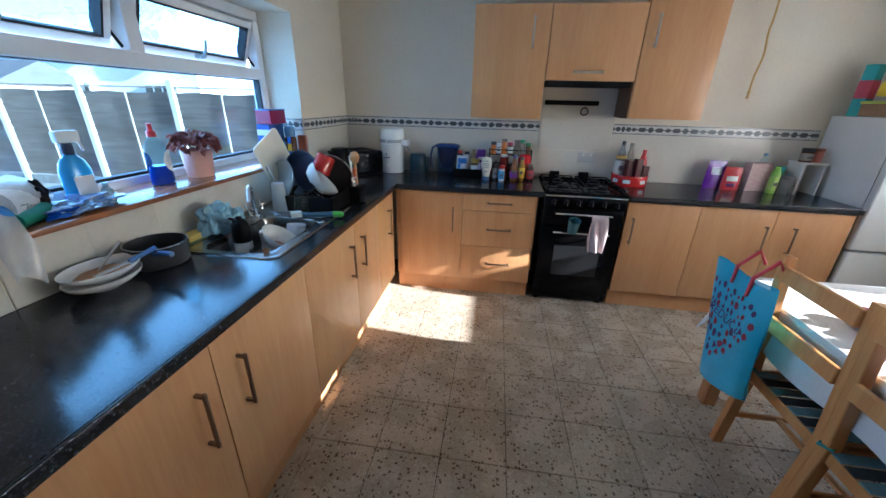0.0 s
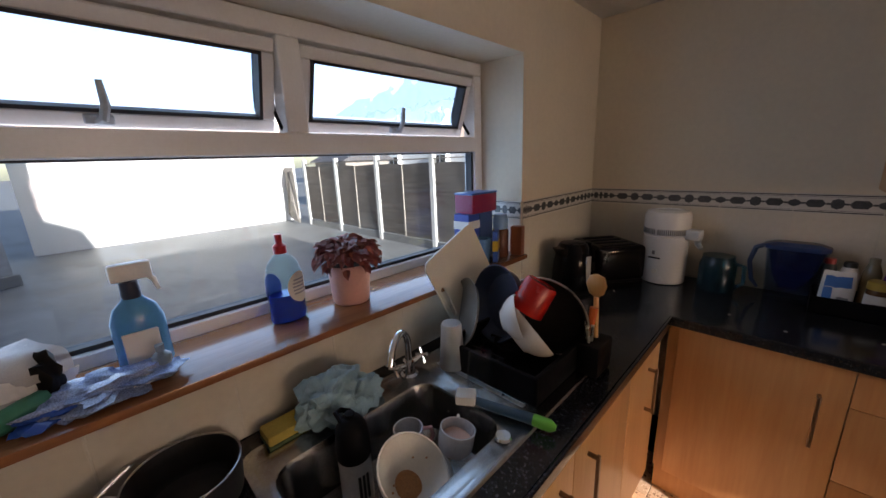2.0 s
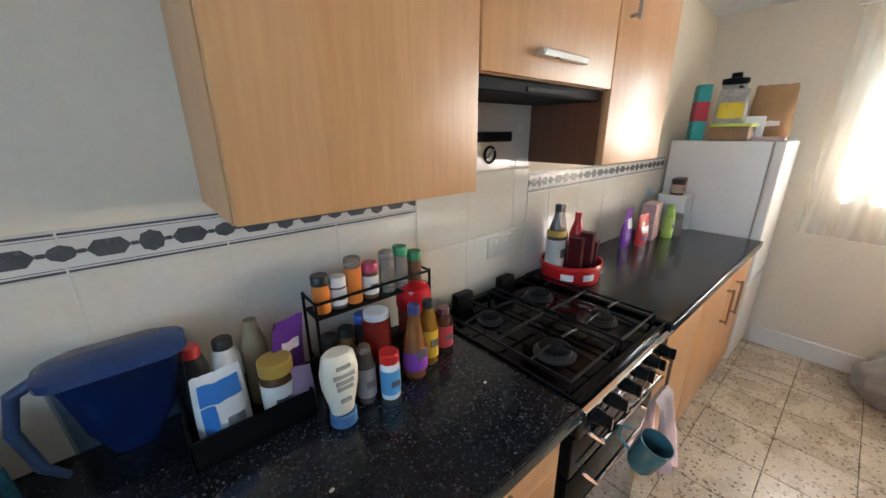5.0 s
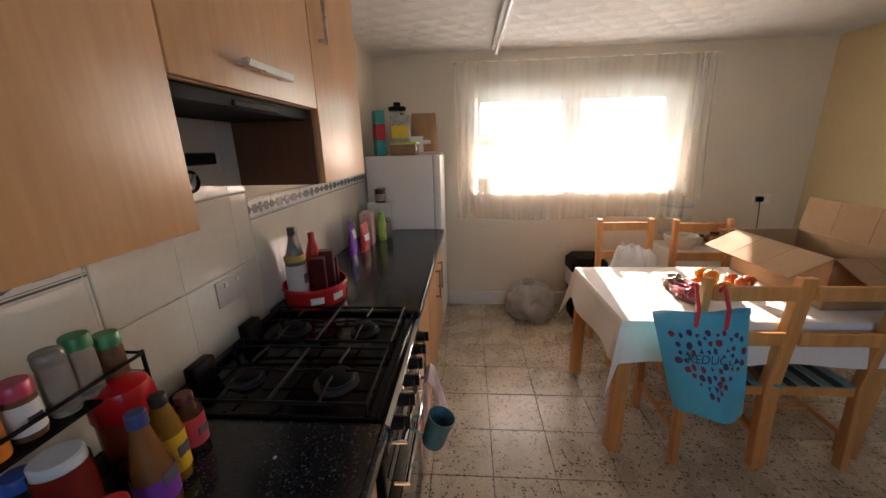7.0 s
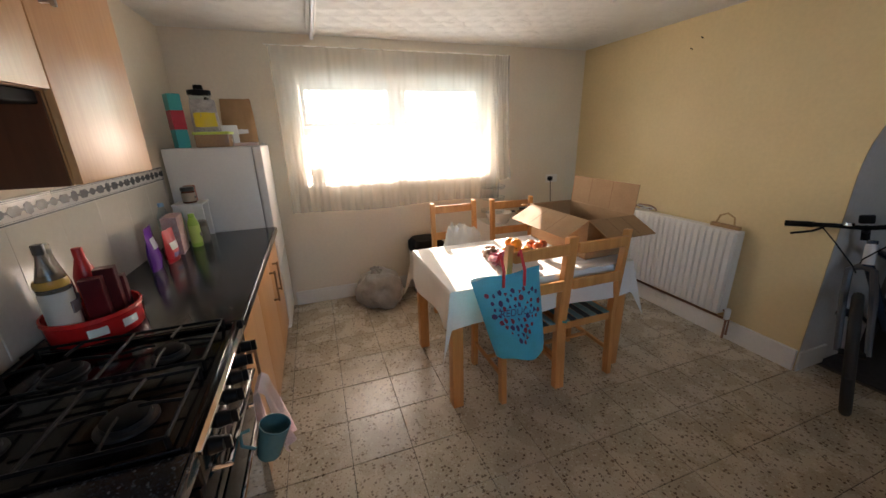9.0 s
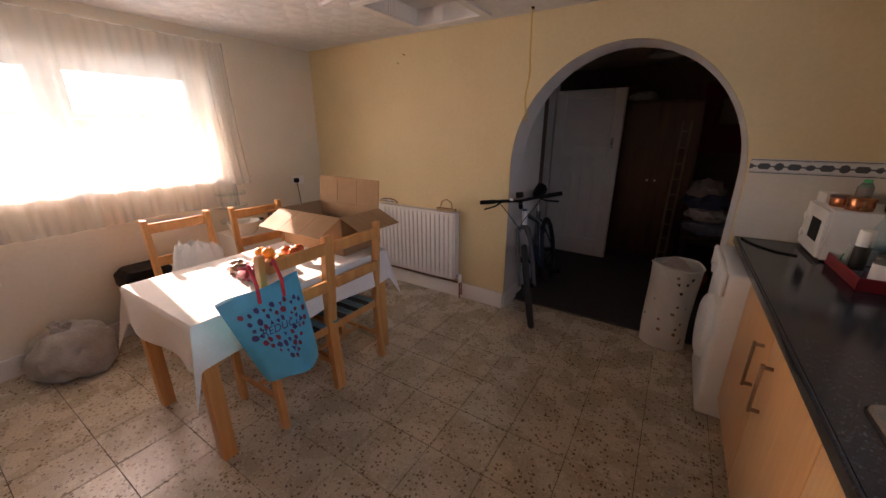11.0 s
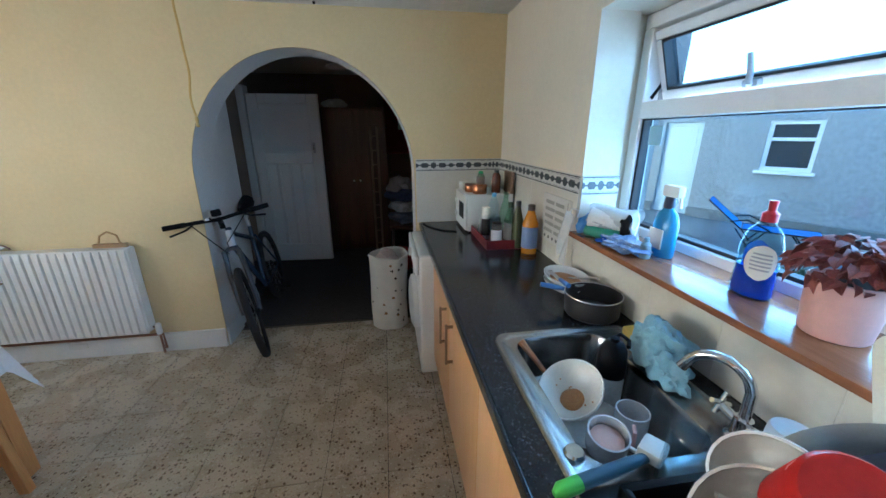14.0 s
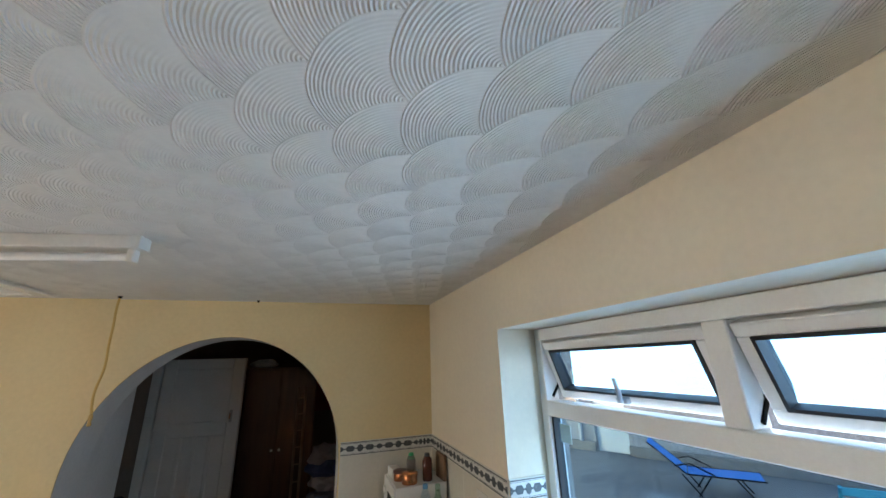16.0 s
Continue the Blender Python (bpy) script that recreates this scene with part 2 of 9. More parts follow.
def net(name):
    """Thin woven net: part open, part lit through."""
    m = bpy.data.materials.new(name)
    m.use_nodes = True
    t = m.node_tree
    for n in list(t.nodes):
        if n.type != "OUTPUT_MATERIAL":
            t.nodes.remove(n)
    out = t.nodes["Material Output"]
    clear, lit, back, m1, m2 = (t.nodes.new("ShaderNodeBsdf" + k) for k in ("Transparent", "Diffuse", "Translucent", "Transparent", "Transparent"))
    t.nodes.remove(m1)
    t.nodes.remove(m2)
    m1, m2 = t.nodes.new("ShaderNodeMixShader"), t.nodes.new("ShaderNodeMixShader")
    lit.inputs[0].default_value = back.inputs[0].default_value = (0.82, 0.8, 0.76, 1)
    m1.inputs[0].default_value = 0.55
    t.links.new(lit.outputs[0], m1.inputs[1])
    t.links.new(back.outputs[0], m1.inputs[2])
    co, w = t.nodes.new("ShaderNodeTexCoord"), t.nodes.new("ShaderNodeTexNoise")
    w.inputs["Scale"].default_value = 400
    t.links.new(co.outputs["Object"], w.inputs["Vector"])
    mr = t.nodes.new("ShaderNodeMapRange")
    mr.inputs[3].default_value, mr.inputs[4].default_value = 0.30, 0.36
    t.links.new(w.outputs[0], mr.inputs[0])
    t.links.new(mr.outputs[0], m2.inputs[0])
    t.links.new(clear.outputs[0], m2.inputs[1])
    t.links.new(m1.outputs[0], m2.inputs[2])
    t.links.new(m2.outputs[0], out.inputs[0])
    return m


M_CREAM = mat("cream_paint", (0.76, 0.68, 0.55), 0.6, vary=0.05, scale=3, bump=0.12, bump_scale=160)
M_YELLOW = mat("yellow_paint", (0.72, 0.57, 0.32), 0.6, vary=0.05, scale=3, bump=0.12, bump_scale=160)
M_WHITE = mat("white_gloss_paint", (0.78, 0.76, 0.72), 0.35, vary=0.06, scale=5)
M_UPVC = mat("white_plastic_frame", (0.80, 0.80, 0.80), 0.3, vary=0.04, scale=8)
M_BEECH = wood("beech_laminate", (0.62, 0.335, 0.15), (0.56, 0.285, 0.118), 0.34, (10, 10, 0.7))
M_PINE = wood("pine_wood", (0.68, 0.335, 0.115), (0.52, 0.22, 0.065), 0.42, (16, 16, 1.5))
M_SILLWOOD = wood("varnished_sill_wood", (0.34, 0.14, 0.06), (0.22, 0.08, 0.035), 0.22, (16, 1.4, 16), 0.3)
M_TOP = speckled("speckled_black_laminate", (0.014, 0.016, 0.020), [(0.032, 0.036, 0.042), (0.052, 0.056, 0.062), (0.006, 0.006, 0.008)], 0.15, 0.0045, 0.20)
M_TERRAZZO = speckled("terrazzo_tile", (0.48, 0.40, 0.295), [(0.33, 0.25, 0.17), (0.56, 0.49, 0.38), (0.16, 0.11, 0.07)], 0.26, 0.0085, 0.25)
M_GROUT = mat("dark_grout", (0.10, 0.08, 0.06), 0.8, vary=0.2, scale=9)
M_STEEL = mat("brushed_steel", (0.62, 0.61, 0.59), 0.28, 1.0, vary=0.1, scale=12)
M_CHROME = mat("chrome", (0.78, 0.78, 0.78), 0.08, 1.0, vary=0.04)
M_BLACK = mat("black_enamel", (0.005, 0.005, 0.006), 0.12, vary=0.1, spec=0.16)
M_MATTBLACK = mat("matt_black", (0.006, 0.006, 0.007), 0.5, vary=0.15, scale=20, spec=0.12)
M_GLASS = glass("window_glass")
M_BLUEGLASS = glass("blue_tinted_window_glass", (0.68, 0.84, 0.93))
M_NET = net("net_curtain_fabric")
M_TILE = mat("glazed_cream_tile", (0.68, 0.64, 0.56), 0.07, vary=0.05, scale=4, coat=0.2)
M_CARPET = mat("dark_carpet", (0.055, 0.045, 0.045), 0.95, vary=0.2, scale=30, bump=0.6, bump_scale=400)

# ---------- the room ----------
EX, SY, CEIL = 4.38, -3.71, 2.295
WY0, WY1, WZ0, WZ1 = -2.56, -0.785, 1.10, 2.0      # west window opening
EY0, EY1, EZ0, EZ1 = -2.64, -0.83, 1.10, 2.005    # east window opening


def wall_with_hole(bm, x0, x1, y0, y1, z0, z1, hy0, hy1, hz0, hz1):
    box(bm, (x0, y0, z0), (x1, hy0, z1))
    box(bm, (x0, hy1, z0), (x1, y1, z1))
    box(bm, (x0, hy0, z0), (x1, hy1, hz0))
    box(bm, (x0, hy0, hz1), (x1, hy1, z1))
    return bm


def west_wall():
    bm = wall_with_hole(bmn(), -0.17, 0, SY - 0.3, 0.3, -0.2, 2.6, WY0, WY1, WZ0, WZ1)
    return wall_with_hole(bm, -0.30, -0.17, SY - 0.3, 0.3, -0.2, 2.6, WY0 - 0.052, WY1 + 0.002, WZ0, WZ1 + 0.002)


setting("wall_west", west_wall(), M_CREAM, "cream painted kitchen wall round a wide window")
setting("wall_east", wall_with_hole(bmn(), EX, EX + 0.30, SY - 0.3, 0.3, -0.2, 2.6, EY0, EY1, EZ0, EZ1), M_CREAM, "cream painted wall behind a net curtain")
setting("wall_north", box(bmn(), (0, 0, -0.2), (EX, 0.3, 2.6)), M_CREAM, "cream painted wall behind the cooker")

# south wall with its arch
ARCH_L, ARCH_R, ARCH_TOP = 0.64, 2.10, 2.06
bm = bmn()
cx, rx = (ARCH_L + ARCH_R) / 2, (ARCH_R - ARCH_L) / 2
spring = 1.25
curve = [(ARCH_L, -0.2), (ARCH_L, spring)] + [(cx - rx * math.cos(a), spring + (ARCH_TOP - spring) * math.sin(a)) for a in np.linspace(0, math.pi, 41)[1:-1]] + [(ARCH_R, spring), (ARCH_R, -0.2)]
prism(bm, [(0, -0.2), (0, 2.6)] + [(cx, 2.6)] + [p for p in reversed(curve[:22])], "y", SY - 0.28, SY)
prism(bm, [(cx, 2.6), (EX, 2.6), (EX, -0.2)] + [p for p in reversed(curve[21:])], "y", SY - 0.28, SY)
setting("wall_south", bm, M_YELLOW, "yellow painted wall with a round arch", smooth=True)
setting("floor", box(bmn(), (-0.3, -8.0, -0.2), (EX + 0.3, 0.3, -0.004)), M_GROUT, "kitchen floor of square speckled tiles")


def artex():
    """White ceiling plaster combed into overlapping fans."""
    m = mat("combed_ceiling_plaster", (0.80, 0.79, 0.76), 0.75, vary=0.05, scale=4)
    t = m.node_tree
    b = t.nodes["Principled BSDF"]

    def op(kind, a, c=None):
        n = t.nodes.new("ShaderNodeMath")
        n.operation = kind
        for i, v in enumerate((a, c)):
            if v is None:
                continue
            if isinstance(v, (int, float)):
                n.inputs[i].default_value = v
            else:
                t.links.new(v, n.inputs[i])
        return n.outputs[0]
    geo, sep = t.nodes.new("ShaderNodeNewGeometry"), t.nodes.new("ShaderNodeSeparateXYZ")
    nz = t.nodes.new("ShaderNodeTexNoise")
    nz.inputs["Scale"].default_value = 3
    t.links.new(geo.outputs["Position"], nz.inputs["Vector"])
    wob = t.nodes.new("ShaderNodeVectorMath")
    wob.operation = "MULTIPLY_ADD"
    wob.inputs[1].default_value = (0.04, 0.04, 0)
    t.links.new(nz.outputs[1], wob.inputs[0])
    t.links.new(geo.outputs["Position"], wob.inputs[2])
    t.links.new(wob.outputs[0], sep.inputs[0])
    W, HH = FAN_W, FAN_H
    px, py = sep.outputs[0], sep.outputs[1]
    u = op("DIVIDE", op("ADD", op("SUBTRACT", op("MULTIPLY", py, 0.96), op("MULTIPLY", px, 0.28)), 1.604 + 0.5 * W), W)
    v = op("DIVIDE", op("SUBTRACT", op("ADD", op("MULTIPLY", px, 0.96), op("MULTIPLY", py, 0.28)), 0.44), HH)
    row = op("FLOOR", v)
    fv = op("SUBTRACT", v, row)
    even = op("MULTIPLY", op("FLOORED_MODULO", row, 2.0), 0.5)

    def dist(shift, dv):
        q = op("ADD", u, shift)
        du = op("MULTIPLY", op("SUBTRACT", op("SUBTRACT", q, op("FLOOR", q)), 0.5), W)
        dd = op("MULTIPLY", op("ADD", fv, dv), HH)
        return op("SQRT", op("ADD", op("MULTIPLY", du, du), op("MULTIPLY", dd, dd))), du
    dA, uA = dist(even, 0.0)
    dB, uB = dist(op("ADD", even, 0.5), 1.0)
    inside = op("LESS_THAN", dB, FAN_R)
    mixd = t.nodes.new("ShaderNodeMix")
    t.links.new(inside, mixd.inputs[0])
    t.links.new(dA, mixd.inputs[2])
    t.links.new(dB, mixd.inputs[3])
    d = mixd.outputs[0]
    mixu = t.nodes.new("ShaderNodeMix")
    t.links.new(inside, mixu.inputs[0])
    t.links.new(uA, mixu.inputs[2])
    t.links.new(uB, mixu.inputs[3])
    side = op("DIVIDE", mixu.outputs[0], op("ADD", d, 0.001))
    press = op("MAXIMUM", op("MINIMUM", op("SUBTRACT", 0.75, op("MULTIPLY", side, 1.15)), 1.0), 0.06)
    ring = op("MULTIPLY", op("SINE", op("MULTIPLY", d, 2 * math.pi / FAN_PITCH)), press)
    lip = op("MULTIPLY", op("DIVIDE", d, FAN_R), 5.5)
    bp = t.nodes.new("ShaderNodeBump")
    bp.inputs["Strength"].default_value, bp.inputs["Distance"].default_value = 1.0, 0.0018
    t.links.new(op("ADD", ring, lip), bp.inputs["Height"])
    t.links.new(bp.outputs[0], b.inputs["Normal"])
    return m


FAN_W, FAN_H, FAN_R, FAN_PITCH = 0.29, 0.087, 0.166, 0.0070
M_ARTEX = artex()
HX0, HX1, HY0, HY1 = 2.31, 2.85, -3.53, -2.93     # roof hatch
bm = bmn()
box(bm, (0, SY, CEIL), (HX0, 0, CEIL + 0.2))
box(bm, (HX1, SY, CEIL), (EX, 0, CEIL + 0.2))
box(bm, (HX0, SY, CEIL), (HX1, HY0, CEIL + 0.2))
box(bm, (HX0, HY1, CEIL), (HX1, 0, CEIL + 0.2))
setting("ceiling", bm, M_ARTEX, "white ceiling combed into overlapping fans")
setting("hatch_cover", box(bmn(), (HX0 - 0.02, HY0 - 0.02, CEIL + 0.10), (HX1 + 0.02, HY1 + 0.02, CEIL + 0.12)), M_WHITE, "white painted loft hatch board")

# ---------- the dark back room ----------
M_HALL = mat("hall_wallpaper", (0.30, 0.22, 0.17), 0.8, vary=0.1, scale=8)
BACK = -6.9
setting("wall_hall_west", box(bmn(), (-0.30, BACK, -0.2), (-0.1, SY - 0.28, 2.6)), M_HALL)
setting("wall_hall_east", box(bmn(), (2.75, BACK, -0.2), (2.95, SY - 0.28, 2.6)), M_HALL)
setting("wall_hall_back", box(bmn(), (-0.30, BACK - 0.2, -0.2), (2.95, BACK, 2.6)), M_HALL)
setting("ceiling_hall", box(bmn(), (-0.30, BACK, 2.35), (2.95, SY - 0.28, 2.5)), M_WHITE)
setting("carpet", box(bmn(), (-0.1, BACK, -0.004), (2.75, SY - 0.255, 0.006)), M_CARPET, "dark brown fitted carpet")
M_LINING = mat("white_arch_paint", (0.74, 0.72, 0.70), 0.55, vary=0.07, scale=4, bump=0.12, bump_scale=160)
LINE = 0.003
bm = bmn()
rim_in = [(ARCH_L + LINE, 0.0), (ARCH_L + LINE, spring)] + [(cx - (rx - LINE) * math.cos(a), spring + (ARCH_TOP - LINE - spring) * math.sin(a)) for a in np.linspace(0, math.pi, 41)[1:-1]] + [(ARCH_R - LINE, spring), (ARCH_R - LINE, 0.0)]
for (xa_, za_), (xb_, zb_) in zip(rim_in, rim_in[1:]):
    bm.faces.new([bm.verts.new(v) for v in ((xa_, SY - 0.002, za_), (xb_, SY - 0.002, zb_), (xb_, SY - 0.278, zb_), (xa_, SY - 0.278, za_))])
bmesh.ops.remove_doubles(bm, verts=bm.verts, dist=0.0002)
setting("trim_arch", bm, M_LINING, "pale painted lining inside the arch", smooth=True)
setting("wall_hall_return", box(bmn(), (2.10, SY - 0.74, -0.2), (2.75, SY - 0.281, 2.34)), M_LINING, "pale painted wall beside the arch")
setting("roof", box(bmn(), (-0.4, BACK - 0.2, 2.62), (EX + 0.4, 0.4, 2.8)), M_GROUT)

# ---------- fitted kitchen ----------
TOP = 0.91


M_BRONZE = mat("dull_bronze", (0.30, 0.21, 0.15), 0.32, 0.9, vary=0.1)


def bar_handle(bm, a, b, out, r=0.0055):
    """A squared bar on two feet; a, b: its ends on the face; out: how it stands off."""
    a, b, o = Vector(a), Vector(b), Vector(out)
    side = (b - a).normalized() * 0.006
    for p in (a, b):
        q = p + (side if p == a else -side)
        lo = [min(u, w) - 0.005 for u, w in zip(q, q + o)]
        hi = [max(u, w) + 0.005 for u, w in zip(q, q + o)]
        box(bm, lo, hi)
    lo = [min(u, w) - r for u, w in zip(a + o, b + o)]
    hi = [max(u, w) + r for u, w in zip(a + o, b + o)]
    return box(bm, lo, hi, 0.002)


def base_unit(name, facing, s0, s1, doors, label, z0=0.145, z1=0.865, depth=0.57):
    """A base cabinet. facing 'x': doors look along +x, s is y. facing 'y': doors look along -y, s is x.
    doors: rows of (s0, s1, z0, z1, handle) with handle (sa, za, sb, zb)."""
    def P(s, d, z):
        return (d, s, z) if facing == "x" else (s, -d, z)
    at = P((s0 + s1) / 2, depth / 2, 0)
    unit = thing(name, at, label, "kitchen cabinet", "fitted base units")

    def L(s, d, z):
        return tuple(p - q for p, q in zip(P(s, d, z), at))
    part("body", box(bmn(), L(s0 + 0.001, 0.02, z0), L(s1 - 0.001, depth, 0.70 if name == "sink_cabinet" or (facing == "x" and s1 == -2.00) else z1)), M_BEECH, unit, smooth=False)
    part("plinth", box(bmn(), L(s0 + 0.001, depth - 0.045, 0.0), L(s1 - 0.001, depth - 0.03, z0 - 0.004)), M_BEECH, unit, smooth=False)
    for d0, d1, a, c, h, kind in doors:
        leaf = part(kind, box(bmn(), L(d0 + 0.0015, depth + 0.002, a + 0.0015), L(d1 - 0.0015, depth + 0.02, c - 0.0015), 0.0025, 2), M_BEECH, unit)
        if h:
            sa, za, sb, zb = h
            out = (0.03, 0, 0) if facing == "x" else (0, -0.03, 0)
            part("handle", bar_handle(bmn(), L(sa, depth + 0.02, za), L(sb, depth + 0.02, zb), out), M_BRONZE, leaf, "dull bronze bar handle")
    return unit


def door(d0, d1, hs, z0=0.145, z1=0.865):
    return (d0, d1, z0, z1, (hs, 0.56, hs, 0.75), "door")


# west run, from the washing machine to the corner
base_unit("base_cabinet", "x", -3.10, -2.00, [door(-3.10, -2.54, -2.62), door(-2.54, -2.00, -2.45)], "beech double base cabinet with bronze handles under black worktop")
base_unit("sink_cabinet", "x", -2.00, -1.00, [door(-2.00, -1.44, -1.52), door(-1.44, -1.00, -1.35)], "beech double cabinet under the sink")
base_unit("corner_cabinet", "x", -1.00, -0.62, [door(-1.00, -0.64, -0.79)], "narrow beech corner cabinet lit by low sun")
# north run
base_unit("base_cabinet", "y", 0.60, 1.13, [door(0.64, 1.13, 1.06)], "beech base cabinet beside the drawers")
base_unit("drawer_cabinet", "y", 1.13, 1.69, [
    (1.13, 1.69, 0.73, 0.865, (1.32, 0.80, 1.50, 0.80), "drawer"),
    (1.13, 1.69, 0.44, 0.73, (1.33, 0.59, 1.51, 0.59), "drawer"),
    (1.13, 1.69, 0.145, 0.44, (1.34, 0.30, 1.52, 0.30), "drawer")], "beech three-drawer cabinet beside the cooker")
base_unit("base_cabinet", "y", 2.33, 2.82, [door(2.33, 2.82, 2.38)], "beech base cabinet beside the black cooker")
base_unit("base_cabinet", "y", 2.82, 3.78, [door(2.82, 3.31, 3.26), door(3.31, 3.78, 3.44)], "beech double base cabinet beside the fridge")


def wall_unit(name, x0, x1, z0, z1, h, label, depth=0.29):
    at = ((x0 + x1) / 2, -depth / 2, z0)
    unit = thing(name, at, label, "wall cabinet", "wall cabinets")
    L = lambda x, y, z: (x - at[0], y - at[1], z - at[2])
    part("body", box(bmn(), L(x0, -0.002, z0), L(x1, -depth, z1)), M_BEECH, unit, smooth=False)
    leaf = part("door", box(bmn(), L(x0 + 0.002, -depth - 0.002, z0 + 0.001), L(x1 - 0.002, -depth - 0.021, z1 - 0.001), 0.003, 2), M_BEECH, unit)
    part("handle", bar_handle(bmn(), L(h[0], -depth - 0.021, h[1]), L(h[2], -depth - 0.021, h[3]), (0, -0.028, 0), 0.009 if name == "hood_cabinet" else 0.006), M_STEEL, leaf, "brushed steel bar handle")
    return unit


wall_unit("wall_cabinet", 1.135, 1.665, 1.395, 2.14, (1.55, 1.87, 1.55, 2.06), "beech wall cabinet above the spice jars")
wall_unit("hood_cabinet", 1.667, 2.285, 1.665, 2.14, (1.86, 1.72, 2.05, 1.72), "short beech cabinet above the cooker")
wall_unit("wall_cabinet", 2.287, 2.785, 1.42, 2.16, (2.36, 1.88, 2.36, 2.07), "beech wall cabinet with a steel handle")
# thin skin added on the cabinet side; its dark brown carries the recess's shade
M_SHADEDEND = wood("shade_darkened_end_wood", (0.15, 0.055, 0.025), (0.10, 0.035, 0.016), 0.4, (10, 10, 0.7))
end = tagged(part("end_panel", box(bmn(), (2.276, -0.288, 1.419), (2.2855, -0.003, 1.662), 0.001), M_SHADEDEND), "cabinet side beside the cooker hood, coloured dark for shade", "panel")


SX0, SX1, SKY0, SKY1 = 0.10, 0.505, -2.10, -1.25   # sink cut-out
ZT0, ZT1 = TOP - 0.038, TOP
wt = thing("worktop", (0.3, -1.0, ZT0), "speckled black laminate worktop turning the corner", "worktop")
for lo, hi in (((0.002, SY + 0.002), (0.606, -2.08)), ((0.002, -2.08), (0.085, -1.12)), ((0.505, -2.08), (0.606, -1.12)), ((0.002, -1.12), (0.606, -0.606)), ((0.002, -0.606), (1.725, -0.002))):
    part("slab", box(bmn(), (lo[0] - 0.3, lo[1] + 1.0, 0), (hi[0] - 0.3, hi[1] + 1.0, 0.038)), M_TOP, wt, smooth=False)
part("rolled_edge", box(bmn(), (0.306, SY + 1.002, 0), (0.318, 0.394, 0.038), 0.005, 3), M_TOP, wt)
part("rolled_edge", box(bmn(), (0.312, 0.382, 0), (1.427, 0.394, 0.038), 0.005, 3), M_TOP, wt)
wt = thing("worktop", (3.0, -0.3, ZT0), "speckled black laminate worktop beside the fridge", "worktop")
part("slab", box(bmn(), (-0.675, -0.306, 0), (0.79, 0.298, 0.038)), M_TOP, wt, smooth=False)
part("rolled_edge", box(bmn(), (-0.675, -0.318, 0), (0.79, -0.306, 0.038), 0.005, 3), M_TOP, wt)
part("end_strip", box(bmn(), (-0.682, -0.312, -0.002), (-0.675, 0.298, 0.041)), M_MATTBLACK, wt, "black metal end strip")

# ---------- windows ----------
CM = {}


def cm(r, g, b, rough=0.4, vary=0.06):
    key = (r, g, b, rough)
    if key not in CM:
        CM[key] = mat("plain_colour", (r, g, b), rough, vary=vary, scale=14)
    return CM[key]


def ring(bm, x0, x1, y0, y1, z0, z1, w, bev=0.004):
    """A rectangular frame in the plane of x."""
    box(bm, (x0, y0, z0), (x1, y1, z0 + w), bev)
    box(bm, (x0, y0, z1 - w), (x1, y1, z1), bev)
    box(bm, (x0, y0, z0 + w), (x1, y0 + w, z1 - w), bev)
    box(bm, (x0, y1 - w, z0 + w), (x1, y1, z1 - w), bev)
    return bm


M_GASKET = mat("black_rubber_gasket", (0.02, 0.02, 0.025), 0.6)
win = thing("window_1", (-0.26, -1.655, WZ0), "wide white plastic window with two open top lights", "window")
win["kind"] = "structure"
o = Vector((-0.21, -1.655, WZ0))


def rel(bm):
    bmesh.ops.translate(bm, verts=bm.verts, vec=-o)
    return bm


FX0, FX1, FWY = -0.25, -0.18, WY0 - 0.05
part("window_frame", rel(ring(bmn(), FX0, FX1, FWY, WY1, 1.105, WZ1, 0.055)), M_UPVC, win)
part("transom", rel(box(bmn(), (FX0, FWY + 0.055, 1.605), (FX1 + 0.004, WY1 - 0.055, 1.672), 0.004)), M_UPVC, win)
part("mullion", rel(box(bmn(), (FX0, -1.735, 1.672), (FX1 + 0.003, -1.665, WZ1 - 0.055), 0.004)), M_UPVC, win)
part("gasket", rel(ring(bmn(), -0.232, -0.195, FWY + 0.055, WY1 - 0.055, 1.16, 1.612, 0.012, 0)), M_GASKET, win)
p = part("pane", rel(box(bmn(), (-0.222, FWY + 0.06, 1.165), (-0.214, WY1 - 0.06, 1.608))), M_BLUEGLASS, win, smooth=False)
p.visible_shadow = False


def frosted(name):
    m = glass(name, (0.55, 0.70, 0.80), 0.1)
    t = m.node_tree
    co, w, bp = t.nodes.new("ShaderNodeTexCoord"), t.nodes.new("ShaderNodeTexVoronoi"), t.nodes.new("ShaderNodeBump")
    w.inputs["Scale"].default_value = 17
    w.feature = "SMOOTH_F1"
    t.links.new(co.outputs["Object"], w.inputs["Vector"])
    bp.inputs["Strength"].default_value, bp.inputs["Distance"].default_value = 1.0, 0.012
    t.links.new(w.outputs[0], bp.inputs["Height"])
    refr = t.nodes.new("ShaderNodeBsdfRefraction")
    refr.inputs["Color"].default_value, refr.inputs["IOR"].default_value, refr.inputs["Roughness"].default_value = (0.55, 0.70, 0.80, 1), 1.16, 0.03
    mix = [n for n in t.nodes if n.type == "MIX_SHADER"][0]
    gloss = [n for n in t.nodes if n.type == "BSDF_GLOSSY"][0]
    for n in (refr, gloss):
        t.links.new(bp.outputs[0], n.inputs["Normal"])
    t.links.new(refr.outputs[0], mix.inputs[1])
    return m


